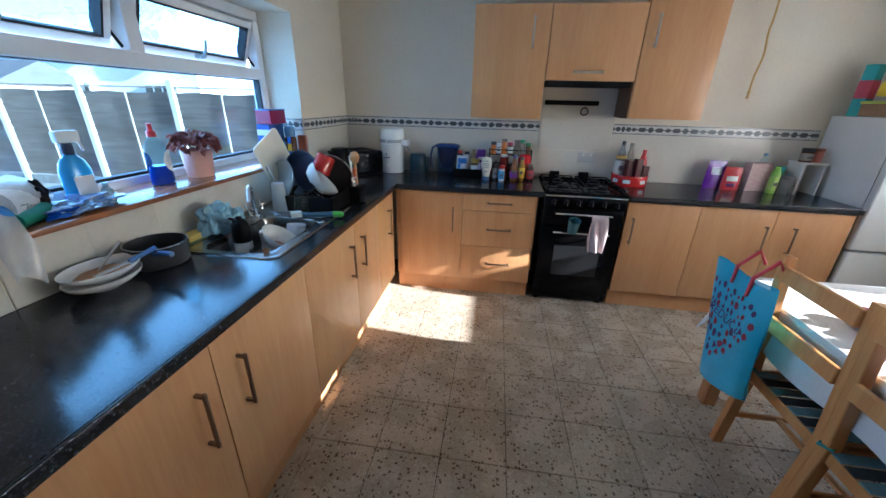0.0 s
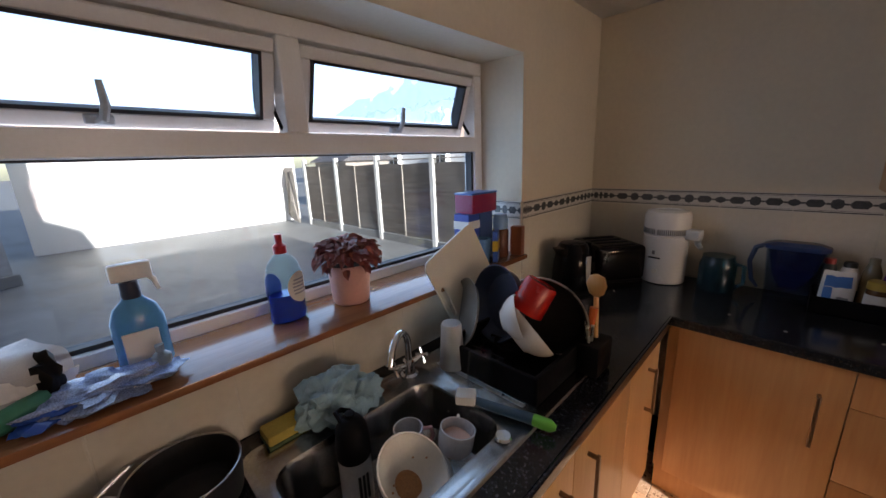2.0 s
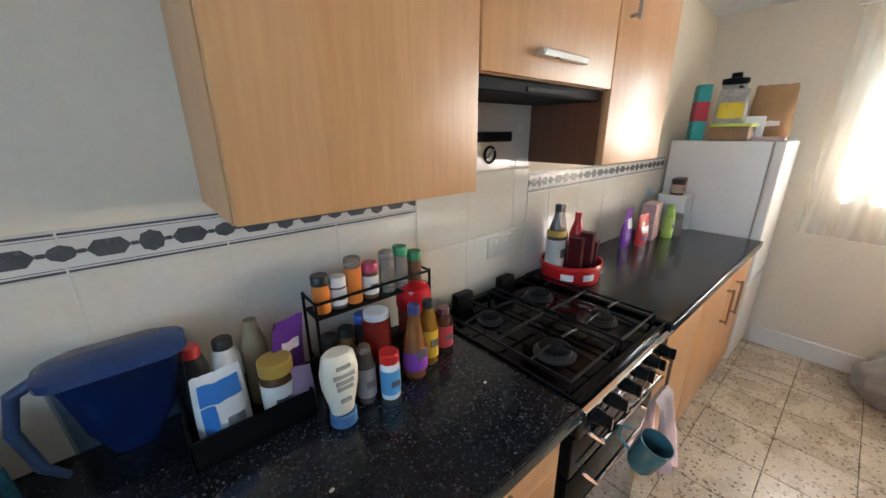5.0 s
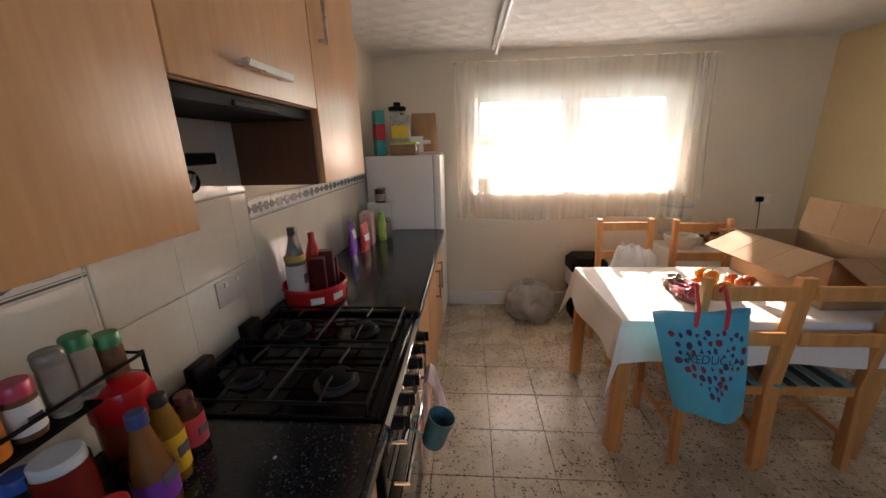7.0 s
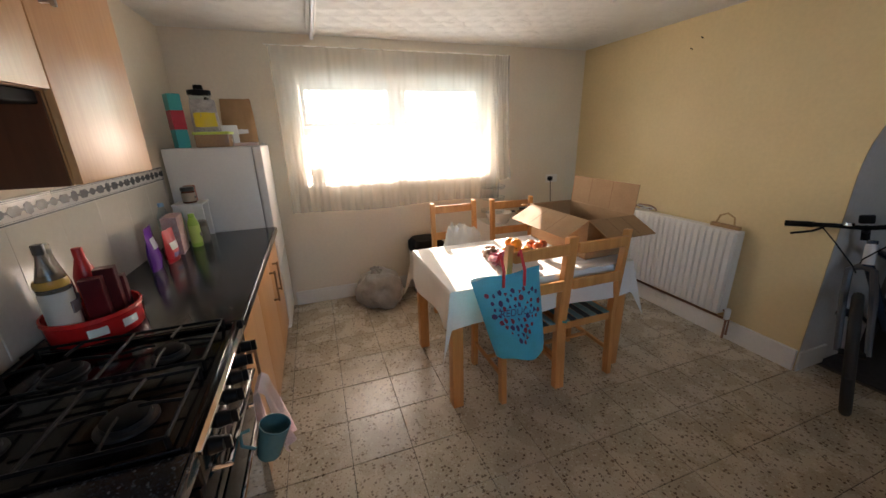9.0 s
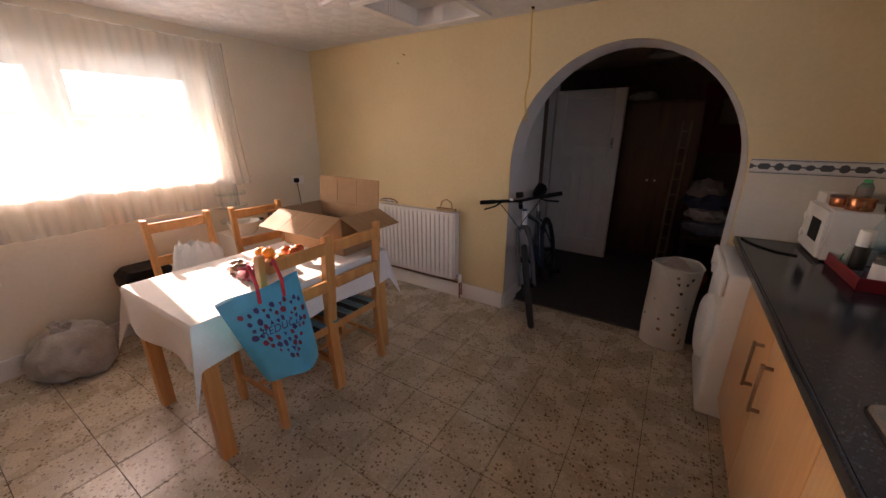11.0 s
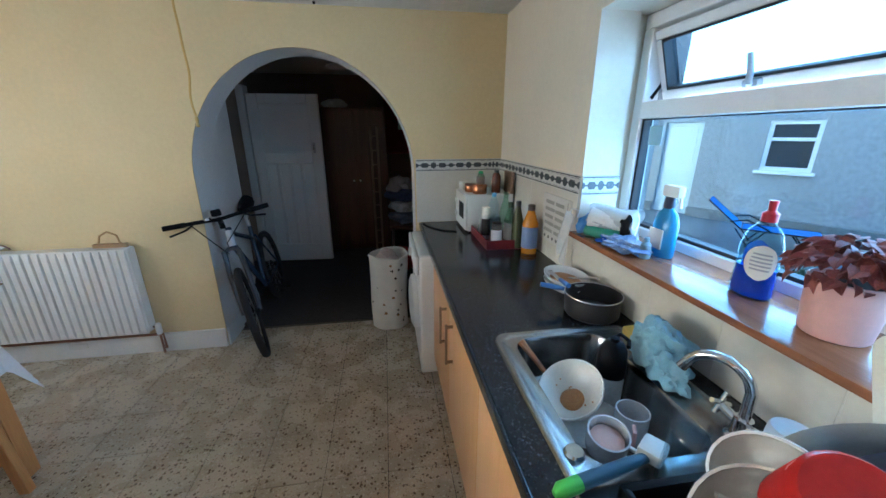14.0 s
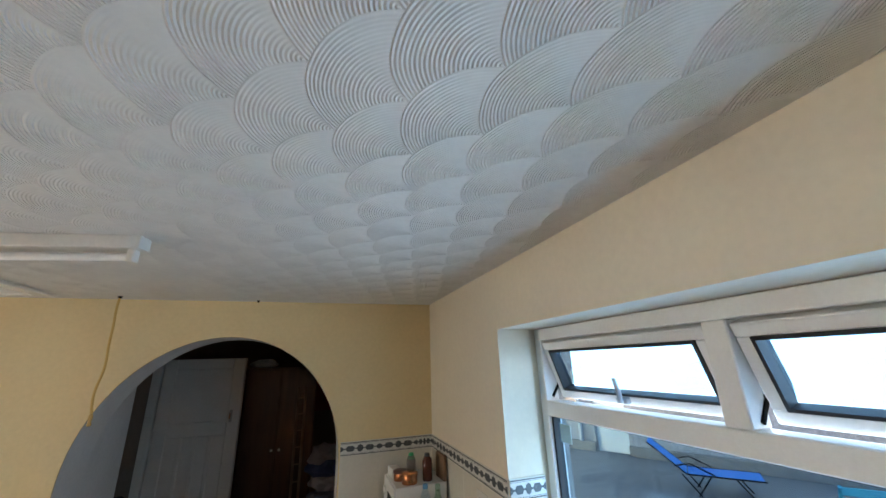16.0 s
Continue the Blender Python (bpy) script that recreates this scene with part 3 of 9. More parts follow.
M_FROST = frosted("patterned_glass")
for y0, y1 in ((FWY + 0.057, -1.738), (-1.662, WY1 - 0.057)):
    z0, z1 = 1.676, WZ1 - 0.058
    turn = Matrix.Translation((-0.205, 0, z1 - 0.003)) @ Matrix.Rotation(radians(19), 4, "Y") @ Matrix.Translation((0.20, 0, -z1))

    def tilt(bm):
        bmesh.ops.transform(bm, matrix=turn, verts=bm.verts)
        return rel(bm)
    sash = part("opening_light", tilt(ring(bmn(), -0.235, -0.175, y0, y1, z0, z1, 0.038)), M_UPVC, win, "white top light propped open")
    part("gasket", tilt(ring(bmn(), -0.225, -0.17, y0 + 0.038, y1 - 0.038, z0 + 0.038, z1 - 0.038, 0.009, 0)), M_GASKET, sash)
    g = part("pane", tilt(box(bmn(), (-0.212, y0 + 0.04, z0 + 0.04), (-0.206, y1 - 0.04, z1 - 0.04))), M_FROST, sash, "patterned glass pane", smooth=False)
    g.visible_shadow = False
    ym = (y0 + y1) / 2
    bm = bmn()
    box(bm, (-0.176, ym - 0.035, z0 + 0.012), (-0.155, ym + 0.02, z0 + 0.034), 0.003)
    tube(bm, [(-0.16, ym - 0.01, z0 + 0.02), (-0.145, ym, z0 + 0.03), (-0.145, ym + 0.008, z0 + 0.06), (-0.15, ym + 0.005, z0 + 0.115)], [0.009, 0.010, 0.010, 0.007], 8)
    part("catch", tilt(bm), cm(0.45, 0.5, 0.55, 0.35), sash, "grey window catch")
    for ys in (y0 - 0.003, y1 + 0.003):
        part("stay", rel(tube(bmn(), [(-0.215, ys, z0 + 0.01), (-0.285, ys, z0 + 0.11), (-0.235, ys, z1 - 0.04)], 0.008, 6)), M_MATTBLACK, sash, "dark metal stay arm")
sill = tagged(part("window_sill", box(bmn(), (-0.228, WY0 + 0.004, 1.104), (0.04, WY1 - 0.004, 1.126), 0.006, 2), M_SILLWOOD), "varnished brown wooden window sill with worn front edge", "sill", kind="structure")
part("sticker", rel(box(bmn(), (-0.211, -2.52, 1.50), (-0.209, -2.445, 1.575))), cm(0.30, 0.48, 0.56, 0.5), win, "small pale window sticker", smooth=False)

ewin = thing("window_2", (EX + 0.2, (EY0 + EY1) / 2, EZ0), "white plastic window behind net curtains", "window")
ewin["kind"] = "structure"
o = Vector((EX + 0.2, (EY0 + EY1) / 2, EZ0))
part("window_frame", rel(ring(bmn(), EX + 0.17, EX + 0.23, EY0, EY1, EZ0, EZ1, 0.055)), M_UPVC, ewin)
part("mullion", rel(box(bmn(), (EX + 0.17, -1.78, EZ0 + 0.055), (EX + 0.23, -1.69, EZ1 - 0.055), 0.004)), M_UPVC, ewin)
for y0, y1 in ((EY0 + 0.055, -1.78), (-1.69, EY1 - 0.055)):
    part("transom", rel(box(bmn(), (EX + 0.17, y0, 1.53), (EX + 0.23, y1, 1.60), 0.004)), M_UPVC, ewin)
    part("top_light", rel(ring(bmn(), EX + 0.16, EX + 0.2, y0 + 0.003, y1 - 0.003, 1.603, EZ1 - 0.058, 0.04)), M_UPVC, ewin)
    g = part("pane", rel(box(bmn(), (EX + 0.19, y0, EZ0 + 0.05), (EX + 0.195, y1, 1.54))), M_GLASS, ewin, smooth=False)
    g.visible_shadow = False
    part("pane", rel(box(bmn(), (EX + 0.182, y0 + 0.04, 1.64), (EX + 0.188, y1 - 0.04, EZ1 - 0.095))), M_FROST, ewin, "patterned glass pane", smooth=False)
setting("window_sill_east", box(bmn(), (EX - 0.02, EY0 + 0.004, EZ0 + 0.001), (EX + 0.17, EY1 - 0.004, EZ0 + 0.02), 0.004), M_WHITE)

# net curtains on a wire
cur = thing("net_curtain", (EX - 0.07, -1.7, 2.2), "sheer white net curtain hung across the window", "curtain")
rnd = random.Random(4)


def hang(y0, y1, za, zb, folds, deep, drift=0.0):
    ph = rnd.random() * 6

    def f(u, v):
        y = y0 + (y1 - y0) * u
        w = 0.35 + 0.65 * v
        x = deep * w * (math.sin(folds * 6.283 * u + ph) + 0.5 * math.sin(folds * 2.7 * 6.283 * u + 2 * ph + v))
        y += drift * v * v
        z = za + (zb - za) * v + 0.012 * math.sin(9 * u + ph) * v
        return (x, y + 1.7, z - 2.2)
    return sheet(bmn(), int(folds * 14), 14, f)


pot = thing("plant_pot", (EX + 0.09, -0.965, EZ0 + 0.021), "plain pale pot on the sill behind the net", "pot")
part("pot", lathe(bmn(), [(0, 0.0), (0.055, 0.0), (0.06, 0.01), (0.07, 0.15), (0.076, 0.152), (0.076, 0.172), (0.068, 0.172), (0.064, 0.14), (0, 0.13)], 24), cm(0.42, 0.40, 0.37, 0.6), pot)
part("net", hang(-0.71, -2.71, 2.2, 0.88, 13, 0.012), M_NET, cur)
part("gathered_net", hang(-2.61, -2.79, 2.2, 1.06, 4, 0.022, -0.05), M_NET, cur, "net gathered at the side")
part("curtain_wire", rod(bmn(), (0, 1.02, 0.0), (0, -1.10, 0.0), 0.004, n=6), M_WHITE, cur)
for yy in (1.0, -1.08):
    part("hook", rod(bmn(), (0, yy, 0.0), (0.07, yy, 0.0), 0.004, n=6), M_STEEL, cur)

# ---------- skirting and pipes ----------
setting("baseboard_east", box(bmn(), (EX - 0.018, SY, 0), (EX - 0.001, -0.62, 0.135), 0.004), M_WHITE)
setting("baseboard_south", box(bmn(), (2.102, SY + 0.001, 0), (EX - 0.018, SY + 0.02, 0.15), 0.004), M_WHITE, "white painted skirting board with a vent")
setting("baseboard_arch", box(bmn(), (2.083, SY - 0.28, 0), (2.099, SY + 0.001, 0.14), 0.004), M_WHITE)
part("vent", box(bmn(), (3.02, SY + 0.02, 0.075), (3.14, SY + 0.026, 0.12), 0.002), cm(0.74, 0.72, 0.66), bpy.data.objects["baseboard_south"])
pipe = tagged(part("radiator_pipe", tube(bmn(), [(2.50, SY + 0.05, 0.05), (2.50, SY + 0.05, 0.165), (3.6, SY + 0.05, 0.165)], 0.009, 8), cm(0.25, 0.12, 0.07, 0.4)), "old copper heating pipe along the skirting", "pipe")

# ---------- radiator ----------
rad = thing("radiator", (3.08, SY + 0.07, 0.2), "white ribbed panel radiator with a thermostat valve", "radiator")


def panel(u, v):
    x = -0.52 + 1.04 * u
    f = (x / 0.0495) % 1.0
    groove = max(0.0, 1.0 - abs(f - 0.5) / 0.17)
    z = 0.62 * v
    rib = 0.012 - 0.014 * min(1.0, 1.5 * groove) if 0.06 < v < 0.94 else 0.004
    return (x, 0.02 + rib, z)


part("ribbed_panel", sheet(bmn(), 336, 16, panel), M_WHITE, rad)
part("back_panel", box(bmn(), (-0.52, -0.055, 0.0), (0.52, 0.012, 0.62), 0.006), M_WHITE, rad)
part("top_grille", box(bmn(), (-0.525, -0.057, 0.612), (0.525, 0.022, 0.628), 0.003), M_WHITE, rad)
part("side_panel", box(bmn(), (-0.528, -0.055, 0.01), (-0.521, 0.02, 0.62), 0.003), M_WHITE, rad)
part("valve", lathe(bmn(), [(0, 0), (0.018, 0), (0.02, 0.03), (0.019, 0.075), (0.01, 0.085), (0, 0.085)], 16, (-0.56, -0.02, -0.03)), cm(0.82, 0.82, 0.8), rad, "white thermostat valve")
part("valve_pipe", tube(bmn(), [(-0.52, -0.02, 0.03), (-0.56, -0.02, 0.02), (-0.56, -0.02, -0.19)], 0.008, 8), cm(0.25, 0.12, 0.07, 0.4), rad)

# ---------- ceiling fittings ----------
bm = bmn()
for lo, hi in (((HX0 - 0.06, HY0 - 0.05, CEIL - 0.018), (HX1 + 0.06, HY0, CEIL)), ((HX0 - 0.06, HY1, CEIL - 0.018), (HX1 + 0.06, HY1 + 0.05, CEIL)),
               ((HX0 - 0.06, HY0, CEIL - 0.018), (HX0, HY1, CEIL)), ((HX1, HY0, CEIL - 0.018), (HX1 + 0.06, HY1, CEIL))):
    box(bm, lo, hi, 0.003)
setting("trim_hatch", bm, M_WHITE, "white painted frame round the loft hatch")


def strip_light(at, turn, length, label):
    t = thing("strip_light", at, label, "ceiling light", "strip lights", turn)
    part("body", box(bmn(), (-length / 2, -0.03, -0.045), (length / 2, 0.03, -0.001), 0.005, 2), M_WHITE, t)
    part("tube", rod(bmn(), (-length / 2 + 0.03, 0, -0.072), (length / 2 - 0.03, 0, -0.072), 0.014, n=16), cm(0.86, 0.87, 0.88, 0.2), t, "unlit fluorescent tube")
    for s in (-1, 1):
        part("lamp_holder", box(bmn(), (s * (length / 2 - 0.03) - 0.012, -0.016, -0.09), (s * (length / 2 - 0.03) + 0.012, 0.016, -0.045), 0.004), M_WHITE, t)
    return t


strip_light((3.40, -1.03, CEIL), 0, 1.5, "old white fluorescent strip light, switched off")
strip_light((2.15, -2.51, CEIL), -9.5, 1.55, "yellowed white fluorescent strip light, switched off")


def cord(name, x, y, z1, z0, label, wob):
    t = thing(name, (x, y, z1), label, "pull cord")
    n = 24
    pts = [(0.012 * math.sin(9 * k / n + wob) * (k / n), 0.006 * math.sin(17 * k / n), -(z1 - z0 - 0.05) * k / n) for k in range(n + 1)]
    part("cord", tube(bmn(), pts, 0.0065, 6), cm(0.62, 0.40, 0.13, 0.8), t)
    lx, ly, lz = pts[-1]
    part("knot", lathe(bmn(), [(0, 0), (0.008, -0.005), (0.011, -0.02), (0.007, -0.04), (0.012, -0.06), (0, -0.066)], 10, (lx, ly, lz)), cm(0.62, 0.42, 0.16, 0.8), t)
    part("ceiling_hook", lathe(bmn(), [(0, 0), (0.012, 0), (0.010, -0.012), (0, -0.014)], 10), M_MATTBLACK, t)
    return t


cord("pull_cord", 1.96, -3.60, CEIL, 1.60, "frayed yellow cord knotted beside the arch", 0)
cord("pull_cord", 3.19, -0.06, CEIL, 1.59, "yellow pull cord hanging beside the wall cabinet", 2)
nail = tagged(part("ceiling_hook", lathe(bmn(), [(0, 0), (0.01, 0), (0.006, -0.012), (0, -0.016)], 8, (1.22, -3.66, CEIL)), M_MATTBLACK), "small dark hook screwed into the ceiling", "hook")
tagged(part("ceiling_hook", lathe(bmn(), [(0, 0), (0.01, 0), (0.006, -0.012), (0, -0.016)], 8, (0.10, -1.05, CEIL)), M_MATTBLACK), "small dark hook screwed into the ceiling", "hook")
for hx, hz in ((3.13, 2.14), (3.20, 2.08)):
    tagged(part("picture_nail", rod(bmn(), (hx, SY, hz), (hx, SY + 0.02, hz + 0.006), 0.004, n=6), M_MATTBLACK), "bent old nail in the yellow wall", "nail")

# ---------- sockets ----------


def wall_socket(at, facing, label, w=0.146, h=0.086, dark=False, turn=0):
    t = thing("wall_socket", at, label, "socket", turn=turn)
    part("plate", box(bmn(), (-w / 2, -0.009, -h / 2), (w / 2, 0, h / 2), 0.003, 2), cm(0.55, 0.53, 0.5, 0.3) if dark else cm(0.82, 0.8, 0.76, 0.3), t)
    for s in (-1, 1):
        part("switch", box(bmn(), (s * 0.03 - 0.007, -0.013, 0.015), (s * 0.03 + 0.007, -0.008, 0.033), 0.001), cm(0.78, 0.76, 0.72), t)
    return t


wall_socket((2.12, -0.002, 1.09), "y", "brushed double socket on the tiles behind the cooker", dark=True)
ws = wall_socket((EX - 0.002, -3.39, 1.02), "x", "white socket with a black plug in", turn=-90)
part("plug", box(bmn(), (-0.055, -0.045, -0.02), (-0.01, -0.009, 0.025), 0.006, 2), M_MATTBLACK, ws)
part("cable", tube(bmn(), [(-0.03, -0.03, -0.02), (-0.03, -0.04, -0.1), (-0.01, -0.035, -0.3), (0.03, -0.03, -0.45)], 0.004, 6), M_MATTBLACK, ws)

# ---------- cooker ----------
ck = thing("cooker", (2.025, -0.31, 0.0), "black freestanding gas cooker with four burners", "cooker")
KX0, KX1, KY0, KY1 = -0.288, 0.288, -0.29, 0.29
part("body", box(bmn(), (KX0, KY0 + 0.03, 0.03), (KX1, KY1, 0.895), 0.004), M_BLACK, ck)
for sx in (-1, 1):
    for sy in (-1, 1):
        part("foot", rod(bmn(), (sx * 0.25, sy * 0.22, 0), (sx * 0.25, sy * 0.22, 0.032), 0.018), M_MATTBLACK, ck)
bm = bmn()
box(bm, (KX0 - 0.003, KY0, 0.893), (KX1 + 0.003, KY1, 0.905), 0.004, 2)
hob = part("hob", bm, M_BLACK, ck, "glossy black enamel hob")
for lo, hi in (((KX0, KY0, 0.9055), (KX1, KY0 + 0.012, 0.915)), ((KX0, KY0 + 0.013, 0.9055), (KX0 + 0.012, KY1 - 0.031, 0.915)), ((KX1 - 0.012, KY0 + 0.013, 0.9055), (KX1, KY1 - 0.031, 0.915)), ((KX0, KY1 - 0.03, 0.9055), (KX1, KY1, 0.918))):
    part("hob_edge", box(bmn(), lo, hi, 0.003), M_BLACK, hob)
for i, (bx, by, r) in enumerate(((-0.145, -0.13, 0.05), (0.145, -0.13, 0.04), (-0.145, 0.13, 0.036), (0.145, 0.13, 0.045))):
    b = part("burner", lathe(bmn(), [(0, 0.905), (r * 1.25, 0.905), (r * 1.25, 0.912), (r, 0.914), (r, 0.924), (0, 0.924)], 24, (bx, by, 0)), cm(0.025, 0.025, 0.027, 0.3), ck, "dull metal burner ring")
    part("burner_cap", lathe(bmn(), [(0, 0.924), (r * 0.92, 0.924), (r * 0.95, 0.929), (r * 0.7, 0.934), (0, 0.935)], 24, (bx, by, 0)), M_MATTBLACK, b)
for sx in (-1, 1):
    bm = bmn()
    cxx = sx * 0.145
    loop = [(cxx - 0.125, -0.25), (cxx + 0.125, -0.25), (cxx + 0.125, 0.25), (cxx - 0.125, 0.25)]
    pts = [(x, y, 0.938) for x, y in loop] + [(*loop[0], 0.938)]
    tube(bm, pts, 0.005, 6)
    tube(bm, [(cxx - 0.125, 0, 0.938), (cxx + 0.125, 0, 0.938)], 0.005, 6)
    for by in (-0.13, 0.13):
        for dx, dy in ((1, 0), (-1, 0), (0, 1), (0, -1)):
            tube(bm, [(cxx + dx * 0.03, by + dy * 0.03, 0.946), (cxx + dx * 0.06, by + dy * 0.06, 0.946), (cxx + dx * 0.124, by + dy * 0.119, 0.938)], 0.0045, 6)
    for x, y in loop:
        rod(bm, (x, y, 0.905), (x, y, 0.94), 0.006, n=6)
    part("pan_support", bm, M_MATTBLACK, ck, "black wire pan support")
bm = box(bmn(), (KX0, KY0 - 0.012, 0.80), (KX1, KY0 + 0.03, 0.892), 0.006, 2)
part("control_panel", bm, M_BLACK, ck)
part("trim_strip", box(bmn(), (KX0, KY0 - 0.022, 0.884), (KX1, KY0 - 0.006, 0.896), 0.002), M_CHROME, ck, "bright steel trim strip")
for k in range(6):
    x = -0.22 + 0.088 * k
    kn = part("control_knob", rod(bmn(), (x, KY0 - 0.013, 0.845), (x, KY0 - 0.043, 0.845), 0.021, 0.017, 18), M_MATTBLACK, ck)
    part("grip", box(bmn(), (x - 0.004, KY0 - 0.058, 0.826), (x + 0.004, KY0 - 0.042, 0.864), 0.002), M_MATTBLACK, kn)
    part("pointer", box(bmn(), (x - 0.0012, KY0 - 0.0595, 0.829), (x + 0.0012, KY0 - 0.0575, 0.861)), M_STEEL, kn, "thin steel pointer", smooth=False)
for z0, z1, nm in ((0.655, 0.79, "grill_door"), (0.10, 0.645, "oven_door")):
    d = part(nm, box(bmn(), (KX0 + 0.003, KY0 + 0.002, z0), (KX1 - 0.003, KY0 + 0.03, z1), 0.004, 2), M_BLACK, ck)
    part("handle", tube(bmn(), [(-0.2, KY0 + 0.005, z1 - 0.03), (-0.2, KY0 - 0.035, z1 - 0.03), (0.2, KY0 - 0.035, z1 - 0.03), (0.2, KY0 + 0.005, z1 - 0.03)], 0.008, 8), M_CHROME, d, "chrome door rail")
    if nm == "oven_door":
        part("oven_window", box(bmn(), (-0.17, KY0 - 0.001, 0.25), (0.17, KY0 + 0.004, 0.5), 0.002), mat("dark_oven_glass", (0.03, 0.032, 0.035), 0.05), d, "dark glass oven window")
for sx in (-0.2, 0.04):
    part("lid_hinge", box(bmn(), (sx, KY1 - 0.055, 0.905), (sx + 0.08, KY1 - 0.02, 0.975), 0.006, 2), M_MATTBLACK, ck, "black lid hinge")

# towel and cup on the oven rail
M_TOWEL = mat("pink_white_towel", (0.75, 0.58, 0.60), 0.95, vary=0.25, scale=24, bump=0.6, bump_scale=260, second=(0.80, 0.76, 0.74))
tw = thing("tea_towel", (2.125, -0.668, 0.76), "pale pink and white tea towel over the oven rail", "towel")


def towel(u, v):
    s = (v - 0.42) * 0.5
    drop = abs(s)
    y = (-0.016 - 0.16 * drop if s > 0 else 0.016) * min(1, drop / 0.02) + (0.012 * math.sin(13 * u) * drop / 0.2)
    return (-0.055 + 0.11 * u + 0.012 * math.sin(6 * v + 4 * u), y, 0.012 - drop * 0.9)


bm = sheet(bmn(), 16, 26, towel)
bmesh.ops.solidify(bm, geom=bm.faces[:], thickness=0.004)
part("cloth", bm, M_TOWEL, tw)
mg = thing("mug", (1.945, -0.695, 0.645), "teal enamel mug hung on the oven rail", "mug")
M_TEAL = mat("teal_glaze", (0.05, 0.15, 0.175), 0.2, vary=0.06)
bm = lathe(bmn(), [(0, 0.005), (0.032, 0.0), (0.036, 0.01), (0.043, 0.105), (0.040, 0.105), (0.033, 0.012), (0, 0.01)], 24)
bmesh.ops.rotate(bm, verts=bm.verts, matrix=Matrix.Rotation(radians(18), 3, "X"))
part("cup", bm, M_TEAL, mg)
part("handle", tube(bmn(), [(0, 0.035, 0.10), (0, 0.06, 0.095), (0, 0.062, 0.05), (0, 0.03, 0.03)], 0.005, 8), M_TEAL, mg)

# cooker hood strip and gas vent on the tiles
hs = thing("cooker_hood", (1.976, -0.15, 1.60), "thin dark cooker hood under the short cabinet", "cooker hood")
part("filter_panel", box(bmn(), (-0.305, -0.13, 0.03), (0.305, 0.13, 0.064), 0.004), mat("grease_filter", (0.015, 0.015, 0.015), 0.7, spec=0.2), hs)
part("handle_strip", box(bmn(), (-0.1, -0.135, 0.035), (0.1, -0.125, 0.05), 0.002), M_MATTBLACK, hs)
shelf = tagged(part("knife_rail", box(bmn(), (1.72, -0.03, 1.50), (2.14, -0.002, 1.535), 0.004), M_MATTBLACK), "black magnetic rail on the cooker wall", "rail")
vent = thing("gas_vent", (2.04, -0.002, 1.455), "small round metal cover on the cooker wall", "vent")
bm = bmn()
tube(bm, [(0.028 * math.cos(a), -0.008, 0.028 * math.sin(a)) for a in np.linspace(0, 2 * math.pi, 25)], 0.005, 6)
part("rim", bm, M_MATTBLACK, vent)
part("bar", rod(bmn(), (-0.02, -0.008, -0.02), (0.02, -0.008, 0.02), 0.005, n=6), M_STEEL, vent)

# ---------- fridge ----------
fr = thing("fridge_freezer", (4.07, -0.30, 0), "white upright fridge freezer with things piled on top", "fridge")
M_FRIDGE = mat("white_fridge_steel", (0.76, 0.76, 0.74), 0.35, vary=0.04, scale=5)
part("cabinet", box(bmn(), (-0.25, -0.24, 0.02), (0.25, 0.28, 1.475), 0.006, 2), M_FRIDGE, fr)
part("fridge_door", box(bmn(), (-0.25, -0.30, 0.62), (0.25, -0.246, 1.475), 0.012, 3), M_FRIDGE, fr)
part("freezer_door", box(bmn(), (-0.25, -0.30, 0.06), (0.25, -0.246, 0.605), 0.012, 3), M_FRIDGE, fr)
part("door_seal", box(bmn(), (-0.245, -0.246, 0.06), (0.245, -0.24, 1.47)), cm(0.35, 0.34, 0.33, 0.6), fr)
part("hinge", rod(bmn(), (0.22, -0.27, 1.475), (0.22, -0.27, 1.49), 0.012), M_WHITE, fr)
part("plinth", box(bmn(), (-0.24, -0.23, 0.0), (0.24, 0.27, 0.03)), M_MATTBLACK, fr)

# ---------- washing machine ----------
wm = thing("washing_machine", (0.375, -3.405, 0), "white front-loading washing machine under the worktop", "washing machine")
part("casing", box(bmn(), (-0.29, -0.295, 0.015), (0.30, 0.295, 0.85), 0.02, 3), M_FRIDGE, wm)
part("control_panel", box(bmn(), (0.30, -0.29, 0.72), (0.325, 0.29, 0.845), 0.012, 3), M_FRIDGE, wm)
bm = lathe(bmn(), [(0, 0.045), (0.10, 0.05), (0.15, 0.045), (0.185, 0.03), (0.195, 0.0)], 32)
bmesh.ops.rotate(bm, verts=bm.verts, matrix=Matrix.Rotation(radians(90), 3, "Y"))
bmesh.ops.translate(bm, verts=bm.verts, vec=(0.30, 0, 0.42))
part("porthole_door", bm, M_FRIDGE, wm, "bulging white porthole door")
for s in (-1, 1):
    part("foot", rod(bmn(), (0.24, s * 0.24, 0), (0.24, s * 0.24, 0.02), 0.02), M_MATTBLACK, wm)
part("dial", rod(bmn(), (0.325, 0.0, 0.785), (0.345, 0.0, 0.785), 0.028, n=20), M_WHITE, wm)

# ---------- sink ----------
sk = thing("kitchen_sink", (0.295, -1.60, TOP), "stainless steel inset sink full of dirty dishes", "sink")
X0, X1, Y0, Y1 = -0.23, 0.235, -0.495, 0.49
BX0, BX1, BY0, BY1, DEEP = -0.13, 0.175, -0.455, 0.02, -0.16


